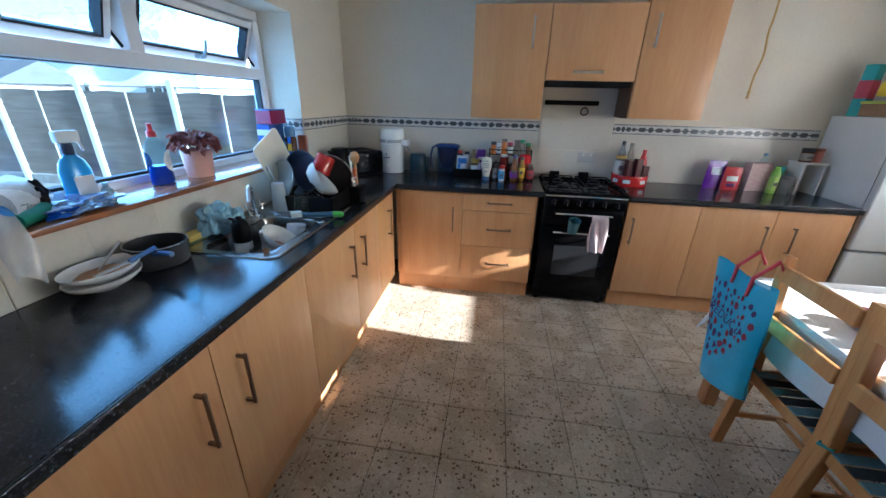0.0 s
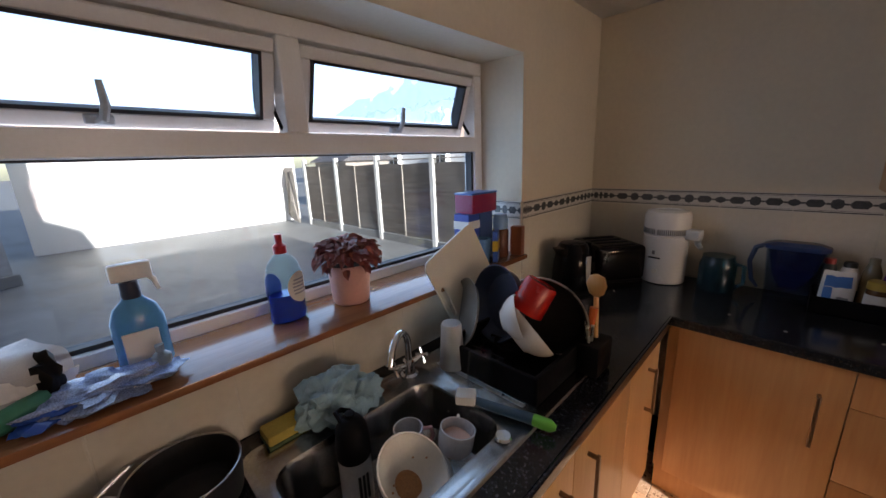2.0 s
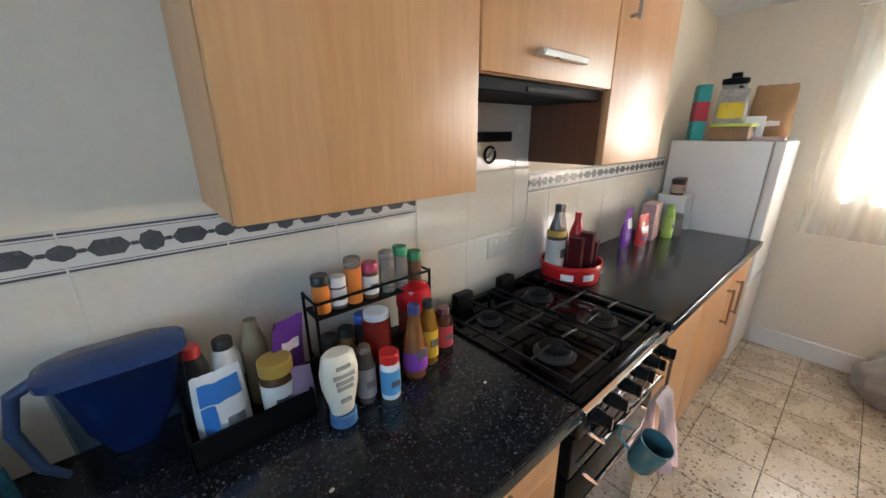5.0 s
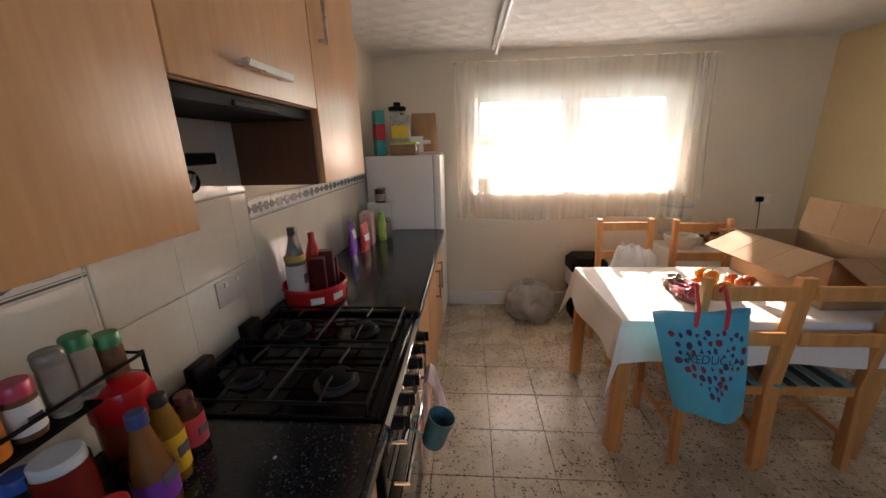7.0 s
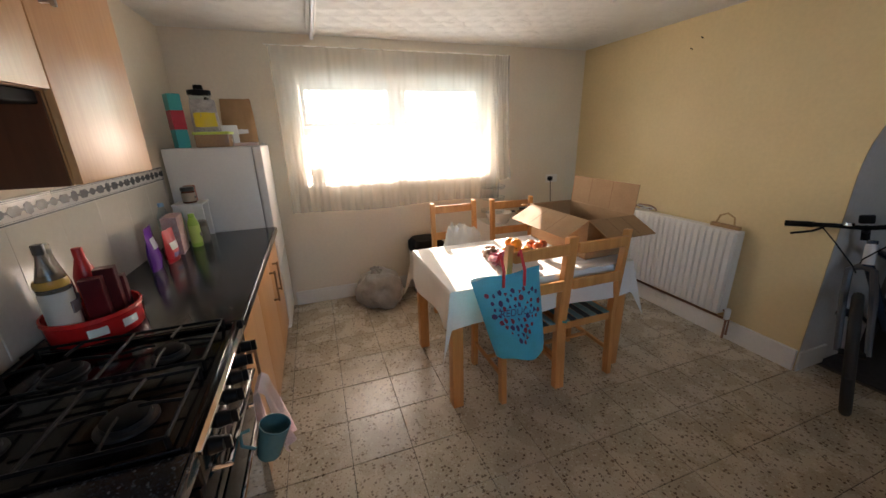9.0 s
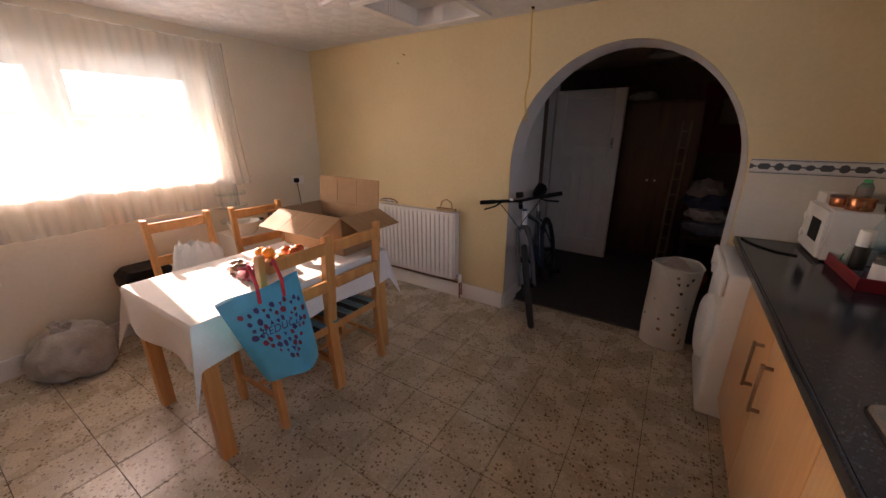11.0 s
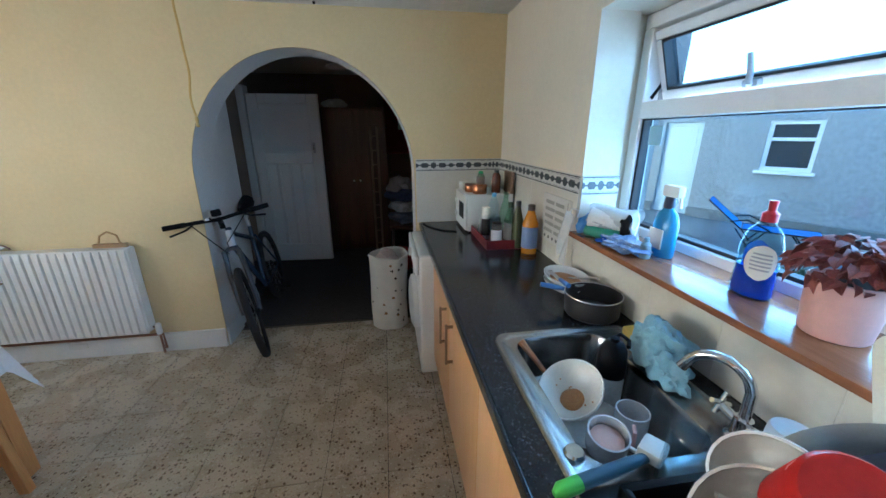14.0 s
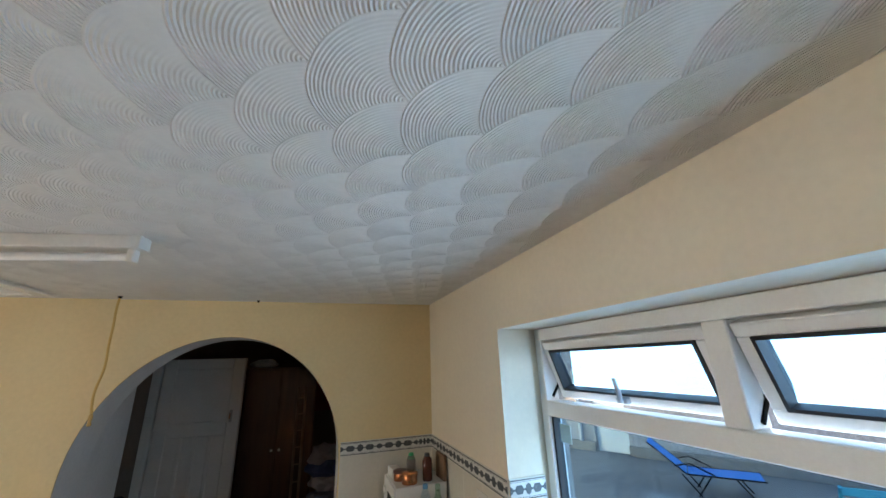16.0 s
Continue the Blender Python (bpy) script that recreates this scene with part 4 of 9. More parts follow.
def rrect(x0, x1, y0, y1, r, z, n=6):
    pts = []
    for cx_, cy_, a0 in ((x1 - r, y1 - r, 0), (x0 + r, y1 - r, 90), (x0 + r, y0 + r, 180), (x1 - r, y0 + r, 270)):
        for k in range(n + 1):
            a = radians(a0 + 90 * k / n)
            pts.append((cx_ + r * math.cos(a), cy_ + r * math.sin(a), z))
    return pts


def skin(bm, loops, close=True):
    rows = [[bm.verts.new(p) for p in lp] for lp in loops]
    for lo, hi in zip(rows, rows[1:]):
        for k in range(len(lo)):
            bm.faces.new((lo[k], lo[(k + 1) % len(lo)], hi[(k + 1) % len(lo)], hi[k]))
    if close:
        bm.faces.new(rows[-1])
    return bm


M_SINK = mat("stained_steel", (0.42, 0.41, 0.40), 0.24, 1.0, vary=0.25, scale=14, second=(0.34, 0.32, 0.30))
part("rim_and_bowl", skin(bmn(), [rrect(X0, X1, Y0, Y1, 0.05, 0.001), rrect(X0 + 0.004, X1 - 0.004, Y0 + 0.004, Y1 - 0.004, 0.048, 0.007),
     rrect(X0 + 0.02, X1 - 0.02, Y0 + 0.02, 0.06, 0.045, 0.007), rrect(X0 + 0.025, X1 - 0.025, Y0 + 0.025, 0.055, 0.045, 0.003), rrect(BX0, BX1, BY0, BY1, 0.06, 0.003), rrect(BX0 + 0.006, BX1 - 0.006, BY0 + 0.006, BY1 - 0.006, 0.055, -0.008),
     rrect(BX0 + 0.012, BX1 - 0.012, BY0 + 0.012, BY1 - 0.012, 0.055, DEEP + 0.02), rrect(BX0 + 0.035, BX1 - 0.035, BY0 + 0.035, BY1 - 0.035, 0.04, DEEP)]), M_SINK, sk)
bm = bmn()
for k in range(9):
    y = 0.10 + 0.042 * k
    box(bm, (-0.16, y, 0.0055), (0.17, y + 0.016, 0.0095), 0.003)
part("drainer_ribs", bm, M_STEEL, sk)
part("overflow_button", lathe(bmn(), [(0, 0.012), (0.018, 0.012), (0.022, 0.007)], 20, (0.192, -0.02, 0.0)), M_CHROME, sk, "round pop-up waste button")
part("waste", lathe(bmn(), [(0.03, DEEP + 0.001), (0.02, DEEP + 0.003), (0, DEEP + 0.002)], 16, (0.02, -0.2, 0)), M_CHROME, sk)
tap = thing("mixer_tap", (0.115, -1.60, TOP + 0.003), "chrome swan-neck mixer tap with cross-head levers", "tap")
part("base", lathe(bmn(), [(0, 0), (0.028, 0), (0.028, 0.008), (0.02, 0.014), (0.018, 0.055), (0, 0.058)], 18), M_CHROME, tap)
pts = [(0, 0, 0.05), (0, 0, 0.12)] + [(0.030 * (1 - math.cos(a)), -0.055 * (1 - math.cos(a)), 0.11 + 0.062 * math.sin(a)) for a in np.linspace(0.2, 2.75, 12)] + [(0.062, -0.115, 0.112)]
part("spout", tube(bmn(), pts, [0.011] * (len(pts) - 2) + [0.012, 0.013], 12), M_CHROME, tap)
for s in (-1, 1):
    arm = part("tap_head", tube(bmn(), [(0, 0, 0.035), (0, s * 0.05, 0.045)], 0.011, 10), M_CHROME, tap)
    bm = bmn()
    for a in (0.4, 1.97):
        rod(bm, (0.028 * math.cos(a), s * 0.055, 0.05 + 0.028 * math.sin(a)), (-0.028 * math.cos(a), s * 0.055, 0.05 - 0.028 * math.sin(a)), 0.006, n=8)
    part("cross_handle", bm, M_CHROME, arm)

# ---------- dishes in and round the sink ----------
M_CHINA = mat("cream_china", (0.74, 0.71, 0.64), 0.18, vary=0.06, scale=9)
M_WCHINA = mat("white_china", (0.80, 0.80, 0.78), 0.16, vary=0.04, scale=9)
M_FOOD = mat("tomato_sauce", (0.42, 0.15, 0.04), 0.35, vary=0.5, scale=45, bump=0.9, bump_scale=90, second=(0.62, 0.34, 0.14))
M_PAN = mat("dark_nonstick", (0.035, 0.035, 0.037), 0.38, vary=0.2, scale=20)
M_CUP = glass("clear_tumbler", (0.90, 0.95, 0.97))
M_PLASTIC = mat("frosted_plastic", (0.72, 0.74, 0.76), 0.45, vary=0.05, trans=0.5)


def shell(r0, r1, h, w=0.004, foot=0.0):
    """The profile of an open bowl or cup with walled thickness."""
    prof = [(0, foot)] if not foot else [(0, foot), (r0 * 0.8, foot), (r0 * 0.85, 0)]
    prof += [(r0, 0.0 if not foot else foot)]
    for k in range(1, 7):
        a = k / 6
        prof.append((r0 + (r1 - r0) * math.sin(a * math.pi / 2) ** 0.8, foot + (h - foot) * a))
    prof.append((r1 - w, h))
    for k in range(5, -1, -1):
        a = k / 6
        prof.append((max(0.001, r0 + (r1 - r0) * math.sin(a * math.pi / 2) ** 0.8 - w), foot + w + (h - foot) * a))
    prof.append((0, foot + w))
    return prof


def vessel(name, at, profile, material, label, category, tip=(0, 0, 0), sx=1.0, sy=1.0, n=28, pname="bowl"):
    t = thing(name, at, label, category)
    bm = lathe(bmn(), profile, n, sx=sx, sy=sy)
    bmesh.ops.transform(bm, matrix=pose(0, 0, 0, *tip), verts=bm.verts)
    part(pname, bm, material, t)
    return t


def inner(t, at, r, h, material, name, tip=(0, 0, 0), label="", sx=1.0, sy=1.0):
    bm = lathe(bmn(), [(r, 0), (r * 0.9, h * 0.5), (r * 0.6, h * 0.9), (0, h)], 20, at, sx, sy)
    for v in bm.verts:
        v.co.z += 0.25 * h * noise.noise(v.co * 60)
        v.co.x += 0.06 * r * noise.noise(v.co * 40 + Vector((5, 0, 0)))
    bmesh.ops.transform(bm, matrix=pose(0, 0, 0, *tip), verts=bm.verts)
    return part(name, bm, material, t, label)


SB = TOP - 0.155
# stacked oval bowls with leftovers
b1 = vessel("serving_bowl", (0.12, -2.39, TOP + 0.001), shell(0.045, 0.098, 0.045, foot=0.006), M_WCHINA, "white oval bowl stacked under another", "bowl", sx=0.85, sy=1.15)
b2 = vessel("serving_bowl", (0.12, -2.39, TOP + 0.03), shell(0.045, 0.10, 0.045, foot=0.006), M_WCHINA, "white oval bowl with tomato sauce leftovers", "bowl", sx=0.85, sy=1.15)
inner(b2, (0, 0, 0.018), 0.074, 0.012, M_FOOD, "food", label="orange sauce leftovers", sx=0.85, sy=1.15)
sp = thing("spoon", (0.085, -2.36, TOP + 0.075), "steel spoon lying in the bowl of leftovers", "spoon")
part("handle", tube(bmn(), [(0.03, -0.05, -0.025), (0.0, 0.02, 0.0), (-0.03, 0.10, 0.03)], [0.004, 0.004, 0.006], 8), M_STEEL, sp)
part("bowl", lathe(bmn(), [(0, -0.006), (0.014, -0.002), (0.018, 0.004)], 14, (0.035, -0.06, -0.028), 0.8, 1.3), M_STEEL, sp)
ld = thing("knife", (0.17, -2.34, TOP + 0.075), "blue-handled knife across the bowl", "knife")
part("handle", tube(bmn(), [(0, 0.0, 0), (0.012, 0.09, 0.012)], [0.008, 0.010], 8), cm(0.08, 0.22, 0.55, 0.3), ld)
part("blade", box(bmn(), (-0.012, -0.11, -0.004), (0.008, 0.0, -0.002)), M_STEEL, ld, smooth=False)

# saucepan
pan = vessel("saucepan", (0.118, -2.185, TOP + 0.001), [(0, 0), (0.098, 0), (0.106, 0.008), (0.112, 0.085), (0.108, 0.085), (0.102, 0.012), (0, 0.008)], M_PAN, "dark non-stick saucepan with a blue handle", "saucepan", pname="pan")
part("rim", tube(bmn(), [(0.111 * math.cos(a), 0.111 * math.sin(a), 0.086) for a in np.linspace(0, 2 * math.pi, 33)], 0.0022, 6), M_STEEL, pan)
pan.scale = (0.9, 0.9, 0.95)
part("handle", tube(bmn(), [(0.07, -0.085, 0.07), (0.115, -0.09, 0.08), (0.18, -0.11, 0.09)], [0.008, 0.011, 0.010], 8), cm(0.06, 0.16, 0.36, 0.35), pan, "blue plastic handle")
inner(pan, (0, 0, 0.01), 0.09, 0.006, M_PAN, "residue")

# in the basin
bw = vessel("soup_bowl", (0.36, -1.83, SB + 0.10), shell(0.04, 0.088, 0.06, foot=0.006), M_CHINA, "cream bowl with dried food leaning in the sink", "bowl", tip=(-8, 32, 0))
inner(bw, (0.012, 0.0, 0.008), 0.034, 0.014, M_FOOD, "food", tip=(-8, 32, 0), label="dried brown food scraps")
for k in range(14):
    a, rr = rnd.random() * 6.28, 0.02 + 0.045 * rnd.random()
    part("food_crumb", lathe(bmn(), [(0.003, 0), (0.002, 0.002), (0, 0.003)], 6, (rr * math.cos(a), rr * math.sin(a), 0.012 + 6 * rr * rr)), M_FOOD, bw)
bw2 = vessel("side_plate", (0.345, -1.775, SB + 0.055), shell(0.05, 0.085, 0.018), mat("grey_china", (0.45, 0.43, 0.40), 0.2), "grey side plate under the soup bowl", "plate", tip=(4, 14, 0), pname="plate")
spn = thing("wooden_spatula", (0.40, -2.00, SB + 0.12), "brown wooden spatula leaning in the sink", "spatula")
part("blade", tube(bmn(), [(0.05, -0.03, 0.045), (0.02, 0.02, 0.01), (-0.03, 0.1, -0.05)], [0.013, 0.009, 0.006], 8), M_SILLWOOD, spn)


def mug(at, material, inside, label, turn, tip=(0, 0, 0), r=0.04, h=0.085):
    t = thing("mug", at, label, "mug", turn=turn)
    bm = lathe(bmn(), [(0, 0.004), (r * 0.85, 0), (r * 0.95, 0.006), (r, h * 0.5), (r, h), (r - 0.004, h), (r - 0.005, 0.02), (0, 0.012)], 24)
    bmesh.ops.transform(bm, matrix=pose(0, 0, 0, *tip), verts=bm.verts)
    part("cup", bm, material, t)
    bm = tube(bmn(), [(r - 0.003, 0, h * 0.85), (r + 0.022, 0, h * 0.82), (r + 0.027, 0, h * 0.5), (r + 0.016, 0, h * 0.22), (r - 0.004, 0, h * 0.2)], 0.005, 8)
    bmesh.ops.transform(bm, matrix=pose(0, 0, 0, *tip), verts=bm.verts)
    part("handle", bm, inside, t)
    return t


M_FLORAL = mat("speckled_floral_glaze", (0.68, 0.66, 0.64), 0.2, vary=0.3, scale=60, second=(0.50, 0.50, 0.55))
mug((0.265, -1.735, SB + 0.05), M_FLORAL, cm(0.72, 0.40, 0.38, 0.25), "pale speckled mug with a pink handle", 60)
m2 = mug((0.375, -1.675, SB + 0.095), M_FLORAL, M_WCHINA, "patterned cup with pink dregs", 130, (10, 6, 0), 0.046, 0.06)
inner(m2, (0, 0, 0.035), 0.038, 0.006, cm(0.70, 0.45, 0.38, 0.35), "residue", (10, 6, 0))
bt = thing("water_bottle", (0.235, -1.88, SB), "black-topped white flask standing in the sink", "bottle")
part("flask", lathe(bmn(), [(0, 0), (0.037, 0), (0.039, 0.008), (0.039, 0.165), (0, 0.166)], 24), mat("white_bottle_plastic", (0.66, 0.67, 0.68), 0.3), bt)
part("cap", lathe(bmn(), [(0.0395, 0.135), (0.0405, 0.14), (0.0405, 0.175), (0.036, 0.215), (0.024, 0.235), (0.012, 0.24), (0.012, 0.25), (0, 0.253)], 24), M_MATTBLACK, bt, "black screw cap")
part("loop", tube(bmn(), [(0.0, -0.02, 0.232), (-0.03, -0.02, 0.245), (-0.045, 0, 0.235), (-0.03, 0.02, 0.228)], 0.006, 8), M_MATTBLACK, bt)
for k in range(3):
    part("marking", box(bmn(), (0.036, -0.016 + 0.0105 * k, 0.03), (0.0400, -0.010 + 0.0105 * k, 0.1)), cm(0.03, 0.03, 0.03), bt, smooth=False)

# sponge and crumpled cloth beside the tap
M_CLOTH = mat("blue_dishcloth", (0.17, 0.38, 0.50), 0.95, vary=0.3, scale=60, bump=1.0, bump_scale=220, second=(0.38, 0.56, 0.64))
cl = thing("dishcloth", (0.105, -1.86, TOP + 0.006), "crumpled blue dishcloth beside the tap", "cloth")


def crumple(bm, rx, ry, rz, seed, amp=0.35, sub=4):
    made = bmesh.ops.create_icosphere(bm, subdivisions=sub, radius=1)["verts"]
    for v in made:
        d = v.co.normalized()
        n = noise.noise(d * 1.7 + Vector((seed, 0, 0))) * amp + 0.5 * amp * noise.noise(d * 4.3 + Vector((0, seed, 0))) + 0.3 * amp * abs(noise.noise(d * 9 + Vector((0, 0, seed))))
        v.co = Vector((d.x * rx, d.y * ry, max(-0.55, d.z) * rz)) * (1 + n)
    low = min(v.co.z for v in made)
    for v in made:
        v.co.z -= low
    return bm


part("fabric", crumple(bmn(), 0.06, 0.085, 0.075, 3.1, 0.38, 5), M_CLOTH, cl)
part("folded_corner", crumple(bmn(), 0.035, 0.06, 0.05, 6.3, 0.5, 4), M_CLOTH, cl).location = (0.03, 0.075, 0.0)
sg = thing("washing_up_sponge", (0.075, -1.975, TOP + 0.005), "yellow and green scouring sponge on the sink edge", "sponge")
part("foam", box(bmn(), (-0.035, -0.05, 0.008), (0.03, 0.05, 0.034), 0.006, 2), mat("yellow_foam", (0.62, 0.46, 0.10), 0.9, bump=0.8, bump_scale=500), sg)
part("scourer", box(bmn(), (-0.035, -0.05, 0.0), (0.03, 0.05, 0.008)), mat("green_scourer", (0.10, 0.16, 0.07), 0.95, bump=0.8, bump_scale=500), sg, smooth=False)

# ---------- draining rack and its load ----------
dr = thing("dish_rack", (0.335, -1.27, TOP + 0.008), "black plastic dish rack loaded with pans", "dish rack")
bm = bmn()
for lo, hi in (((-0.15, -0.20, 0.0), (0.15, 0.20, 0.012)), ((-0.16, -0.21, 0.0), (-0.145, 0.21, 0.10)), ((0.145, -0.21, 0.0), (0.16, 0.21, 0.085)), ((-0.16, -0.21, 0.0), (0.16, -0.195, 0.085)), ((-0.16, 0.195, 0.0), (0.16, 0.21, 0.10))):
    part("tray_side" if hi[2] > 0.05 else "tray_base", box(bmn(), lo, hi, 0.005, 2), M_MATTBLACK, dr)
for k in range(7):
    y = -0.16 + 0.05 * k
    part("divider", tube(bmn(), [(-0.10, y, 0.01), (-0.10, y, 0.07), (0.02, y, 0.07), (0.02, y, 0.01)], 0.004, 6), M_MATTBLACK, dr)
part("cutlery_cup", box(bmn(), (0.161, 0.02, 0.0), (0.228, 0.13, 0.10), 0.008, 2), M_MATTBLACK, dr)


def disc_thing(name, at, r, depth, material, label, category, tip, pname, rim=None, handle=None):
    t = thing(name, at, label, category)
    m = pose(0, 0, 0, *tip)
    bm = lathe(bmn(), [(0, 0), (r * 0.78, 0), (r * 0.9, depth * 0.3), (r, depth), (r - 0.004, depth), (r * 0.86, depth * 0.35), (r * 0.75, 0.005), (0, 0.005)], 32)
    bmesh.ops.transform(bm, matrix=m, verts=bm.verts)
    part(pname, bm, material, t)
    if rim:
        bm = tube(bmn(), [(r * math.cos(a), r * math.sin(a), depth) for a in np.linspace(0, 2 * math.pi, 37)], 0.003, 6)
        bmesh.ops.transform(bm, matrix=m, verts=bm.verts)
        part("rim", bm, rim, t)
    if handle:
        bm = tube(bmn(), handle, [0.009] + [0.012] * (len(handle) - 1), 8)
        bmesh.ops.transform(bm, matrix=m, verts=bm.verts)
        part("handle", bm, M_MATTBLACK, t)
    return t


RZ = TOP + 0.012
disc_thing("frying_pan", (0.37, -1.19, RZ + 0.145), 0.14, 0.045, M_PAN, "large dark frying pan with a steel rim drying", "frying pan", (98, 0, 8), "pan", M_STEEL)
disc_thing("frying_pan", (0.255, -1.275, RZ + 0.17), 0.13, 0.05, cm(0.045, 0.075, 0.14, 0.3), "dark blue frying pan with a long black handle", "frying pan", (78, -18, -14), "pan", None, [(0.0, -0.11, 0.04), (0.0, -0.18, 0.06), (-0.005, -0.29, 0.075)])
disc_thing("dinner_plate", (0.165, -1.375, RZ + 0.14), 0.12, 0.02, cm(0.33, 0.34, 0.33, 0.25), "grey dinner plate standing in the rack", "plate", (70, -30, -20), "plate")
vessel("red_bowl", (0.395, -1.285, RZ + 0.275), [(0, 0.002), (0.046, 0.0), (0.051, 0.006), (0.056, 0.10), (0.053, 0.10), (0.048, 0.008), (0, 0.005)], mat("red_plastic", (0.55, 0.02, 0.015), 0.25), "glossy red plastic beaker upside down on the pans", "beaker", tip=(158, 22, 0))
vessel("white_bowl", (0.325, -1.395, RZ + 0.17), shell(0.035, 0.07, 0.055, foot=0.006), M_WCHINA, "white bowl tipped on its side in the rack", "bowl", tip=(0, 74, 30))
vessel("white_bowl", (0.365, -1.375, RZ + 0.10), shell(0.04, 0.09, 0.065, foot=0.006), M_CHINA, "cream bowl tipped on its side in the rack", "bowl", tip=(0, 54, 52))
cb = thing("chopping_board", (0.09, -1.23, TOP + 0.03), "white plastic chopping board leaning on the window sill", "chopping board")
bm = bmn()
lo = rrect(-0.14, 0.14, 0.0, 0.34, 0.03, 0.0, 5)
slot = rrect(-0.125, -0.105, 0.11, 0.23, 0.009, 0.0, 5)
lift = lambda ring_: [(x, y, 0.008) for x, y, z in ring_]
skin(bm, [slot, lo, lift(lo), lift(slot), slot], False)
bmesh.ops.remove_doubles(bm, verts=bm.verts, dist=0.0002)
bmesh.ops.transform(bm, matrix=Matrix.Translation((0.03, 0.0, 0)) @ Matrix.Rotation(radians(90), 4, "Z") @ Matrix.Rotation(radians(80), 4, "X") @ Matrix.Rotation(radians(22), 4, "Z"), verts=bm.verts)
low = min(v.co.z for v in bm.verts)
bmesh.ops.translate(bm, verts=bm.verts, vec=(0, 0, -low))
part("board", bm, cm(0.74, 0.73, 0.66, 0.45), cb)
for i, (x, y, h, mt, lab) in enumerate(((0.185, -1.475, 0.15, M_PLASTIC, "tall frosted plastic tumbler upside down on the drainer"), (0.335, -1.515, 0.125, M_CUP, "clear glass tumbler upside down on the drainer"))):
    vessel("tumbler", (x, y, TOP + 0.01), [(0, h), (0.030, h), (0.033, h - 0.006), (0.042, 0.0), (0.039, 0.0), (0.030, h - 0.012), (0, h - 0.012)], mt, lab, "tumbler", pname="glass")
sc = thing("washing_brush", (0.45, -1.57, TOP + 0.012), "dark washing brush with a bright green tip", "brush", turn=-55)
sc.scale = (0.85, 0.85, 0.85)
part("handle", tube(bmn(), [(-0.06, -0.10, 0.01), (-0.03, -0.03, 0.012), (0.02, 0.09, 0.016)], [0.012, 0.015, 0.017], 10), cm(0.03, 0.08, 0.12, 0.35), sc)
part("grip_end", tube(bmn(), [(0.02, 0.09, 0.016), (0.04, 0.135, 0.016), (0.045, 0.15, 0.014)], [0.018, 0.018, 0.008], 10), cm(0.12, 0.55, 0.08, 0.4), sc, "bright green tip")
part("head", box(bmn(), (-0.09, -0.15, 0.0), (-0.035, -0.085, 0.032), 0.008, 2), cm(0.7, 0.68, 0.62), sc)
ut = thing("wooden_spoon", (0.535, -1.195, TOP + 0.02), "wooden spoon standing in the cutlery cup", "spoon")
ut.scale = (1.3, 1.3, 1.1)
part("handle", rod(bmn(), (0, 0, 0), (-0.02, 0.03, 0.19), 0.006, n=8), M_PINE, ut)
part("bowl", lathe(bmn(), [(0, -0.035), (0.018, -0.02), (0.025, 0.005), (0.018, 0.03), (0, 0.038)], 16, (-0.022, 0.033, 0.22), 1.0, 0.35), M_PINE, ut)
ut = thing("spatula", (0.53, -1.205, TOP + 0.02), "orange plastic spatula standing in the cutlery cup", "spatula")
part("handle", tube(bmn(), [(0, 0, 0), (-0.015, 0.0, 0.12), (-0.01, 0.01, 0.19)], [0.006, 0.010, 0.013], 8), cm(0.68, 0.13, 0.03, 0.35), ut)
for k, (dx, dy) in enumerate(((-0.03, 0.0), (-0.045, 0.012), (-0.02, -0.015))):
    f = thing("fork", (0.555 + dx, -1.215 + dy, TOP + 0.02), "steel fork in the cutlery cup", "fork")
    part("handle", tube(bmn(), [(0, 0, 0), (-0.01 * k, 0.005, 0.14)], [0.003, 0.006], 6), M_STEEL, f)

# ---------- things on the west window sill ----------
SZ = 1.127
M_BLUELIQ = mat("blue_liquid", (0.01, 0.06, 0.55), 0.08, vary=0.08, trans=0.25)
M_CLEAR = glass("clear_plastic", (0.75, 0.92, 0.97))
M_LABEL = mat("white_paper_label", (0.74, 0.74, 0.72), 0.5, vary=0.05, scale=40)
sb = thing("spray_bottle", (-0.125, -2.185, SZ), "blue trigger spray bottle with a white nozzle", "spray bottle")
M_SPRAY = mat("light_blue_plastic", (0.06, 0.36, 0.68), 0.22, vary=0.06, trans=0.2)
part("body", lathe(bmn(), [(0, 0), (0.042, 0), (0.046, 0.01), (0.045, 0.12), (0.036, 0.15), (0.018, 0.17), (0.015, 0.18), (0, 0.181)], 22, sx=0.7, sy=1.1), M_SPRAY, sb)
part("collar", lathe(bmn(), [(0.017, 0.172), (0.019, 0.18), (0.017, 0.21), (0, 0.212)], 18), cm(0.03, 0.04, 0.08), sb, "dark neck label")
bm = bmn()
box(bm, (-0.014, -0.03, 0.212), (0.014, 0.045, 0.252), 0.008, 2)
tube(bm, [(0, 0.03, 0.225), (0, 0.045, 0.205), (0, 0.05, 0.18)], [0.007, 0.006, 0.004], 8)
part("trigger_head", bm, cm(0.78, 0.80, 0.80), sb, "white trigger nozzle")
part("label", box(bmn(), (0.0285, -0.035, 0.03), (0.034, 0.03, 0.10), 0.002), M_LABEL, sb)
wl = thing("washing_up_liquid", (-0.125, -1.85, SZ), "clear washing-up bottle half full of blue liquid", "bottle")
part("liquid", lathe(bmn(), [(0, 0.003), (0.040, 0.003), (0.043, 0.012), (0.040, 0.075), (0, 0.076)], 22, sx=0.72, sy=1.1), M_BLUELIQ, wl, "deep blue liquid")
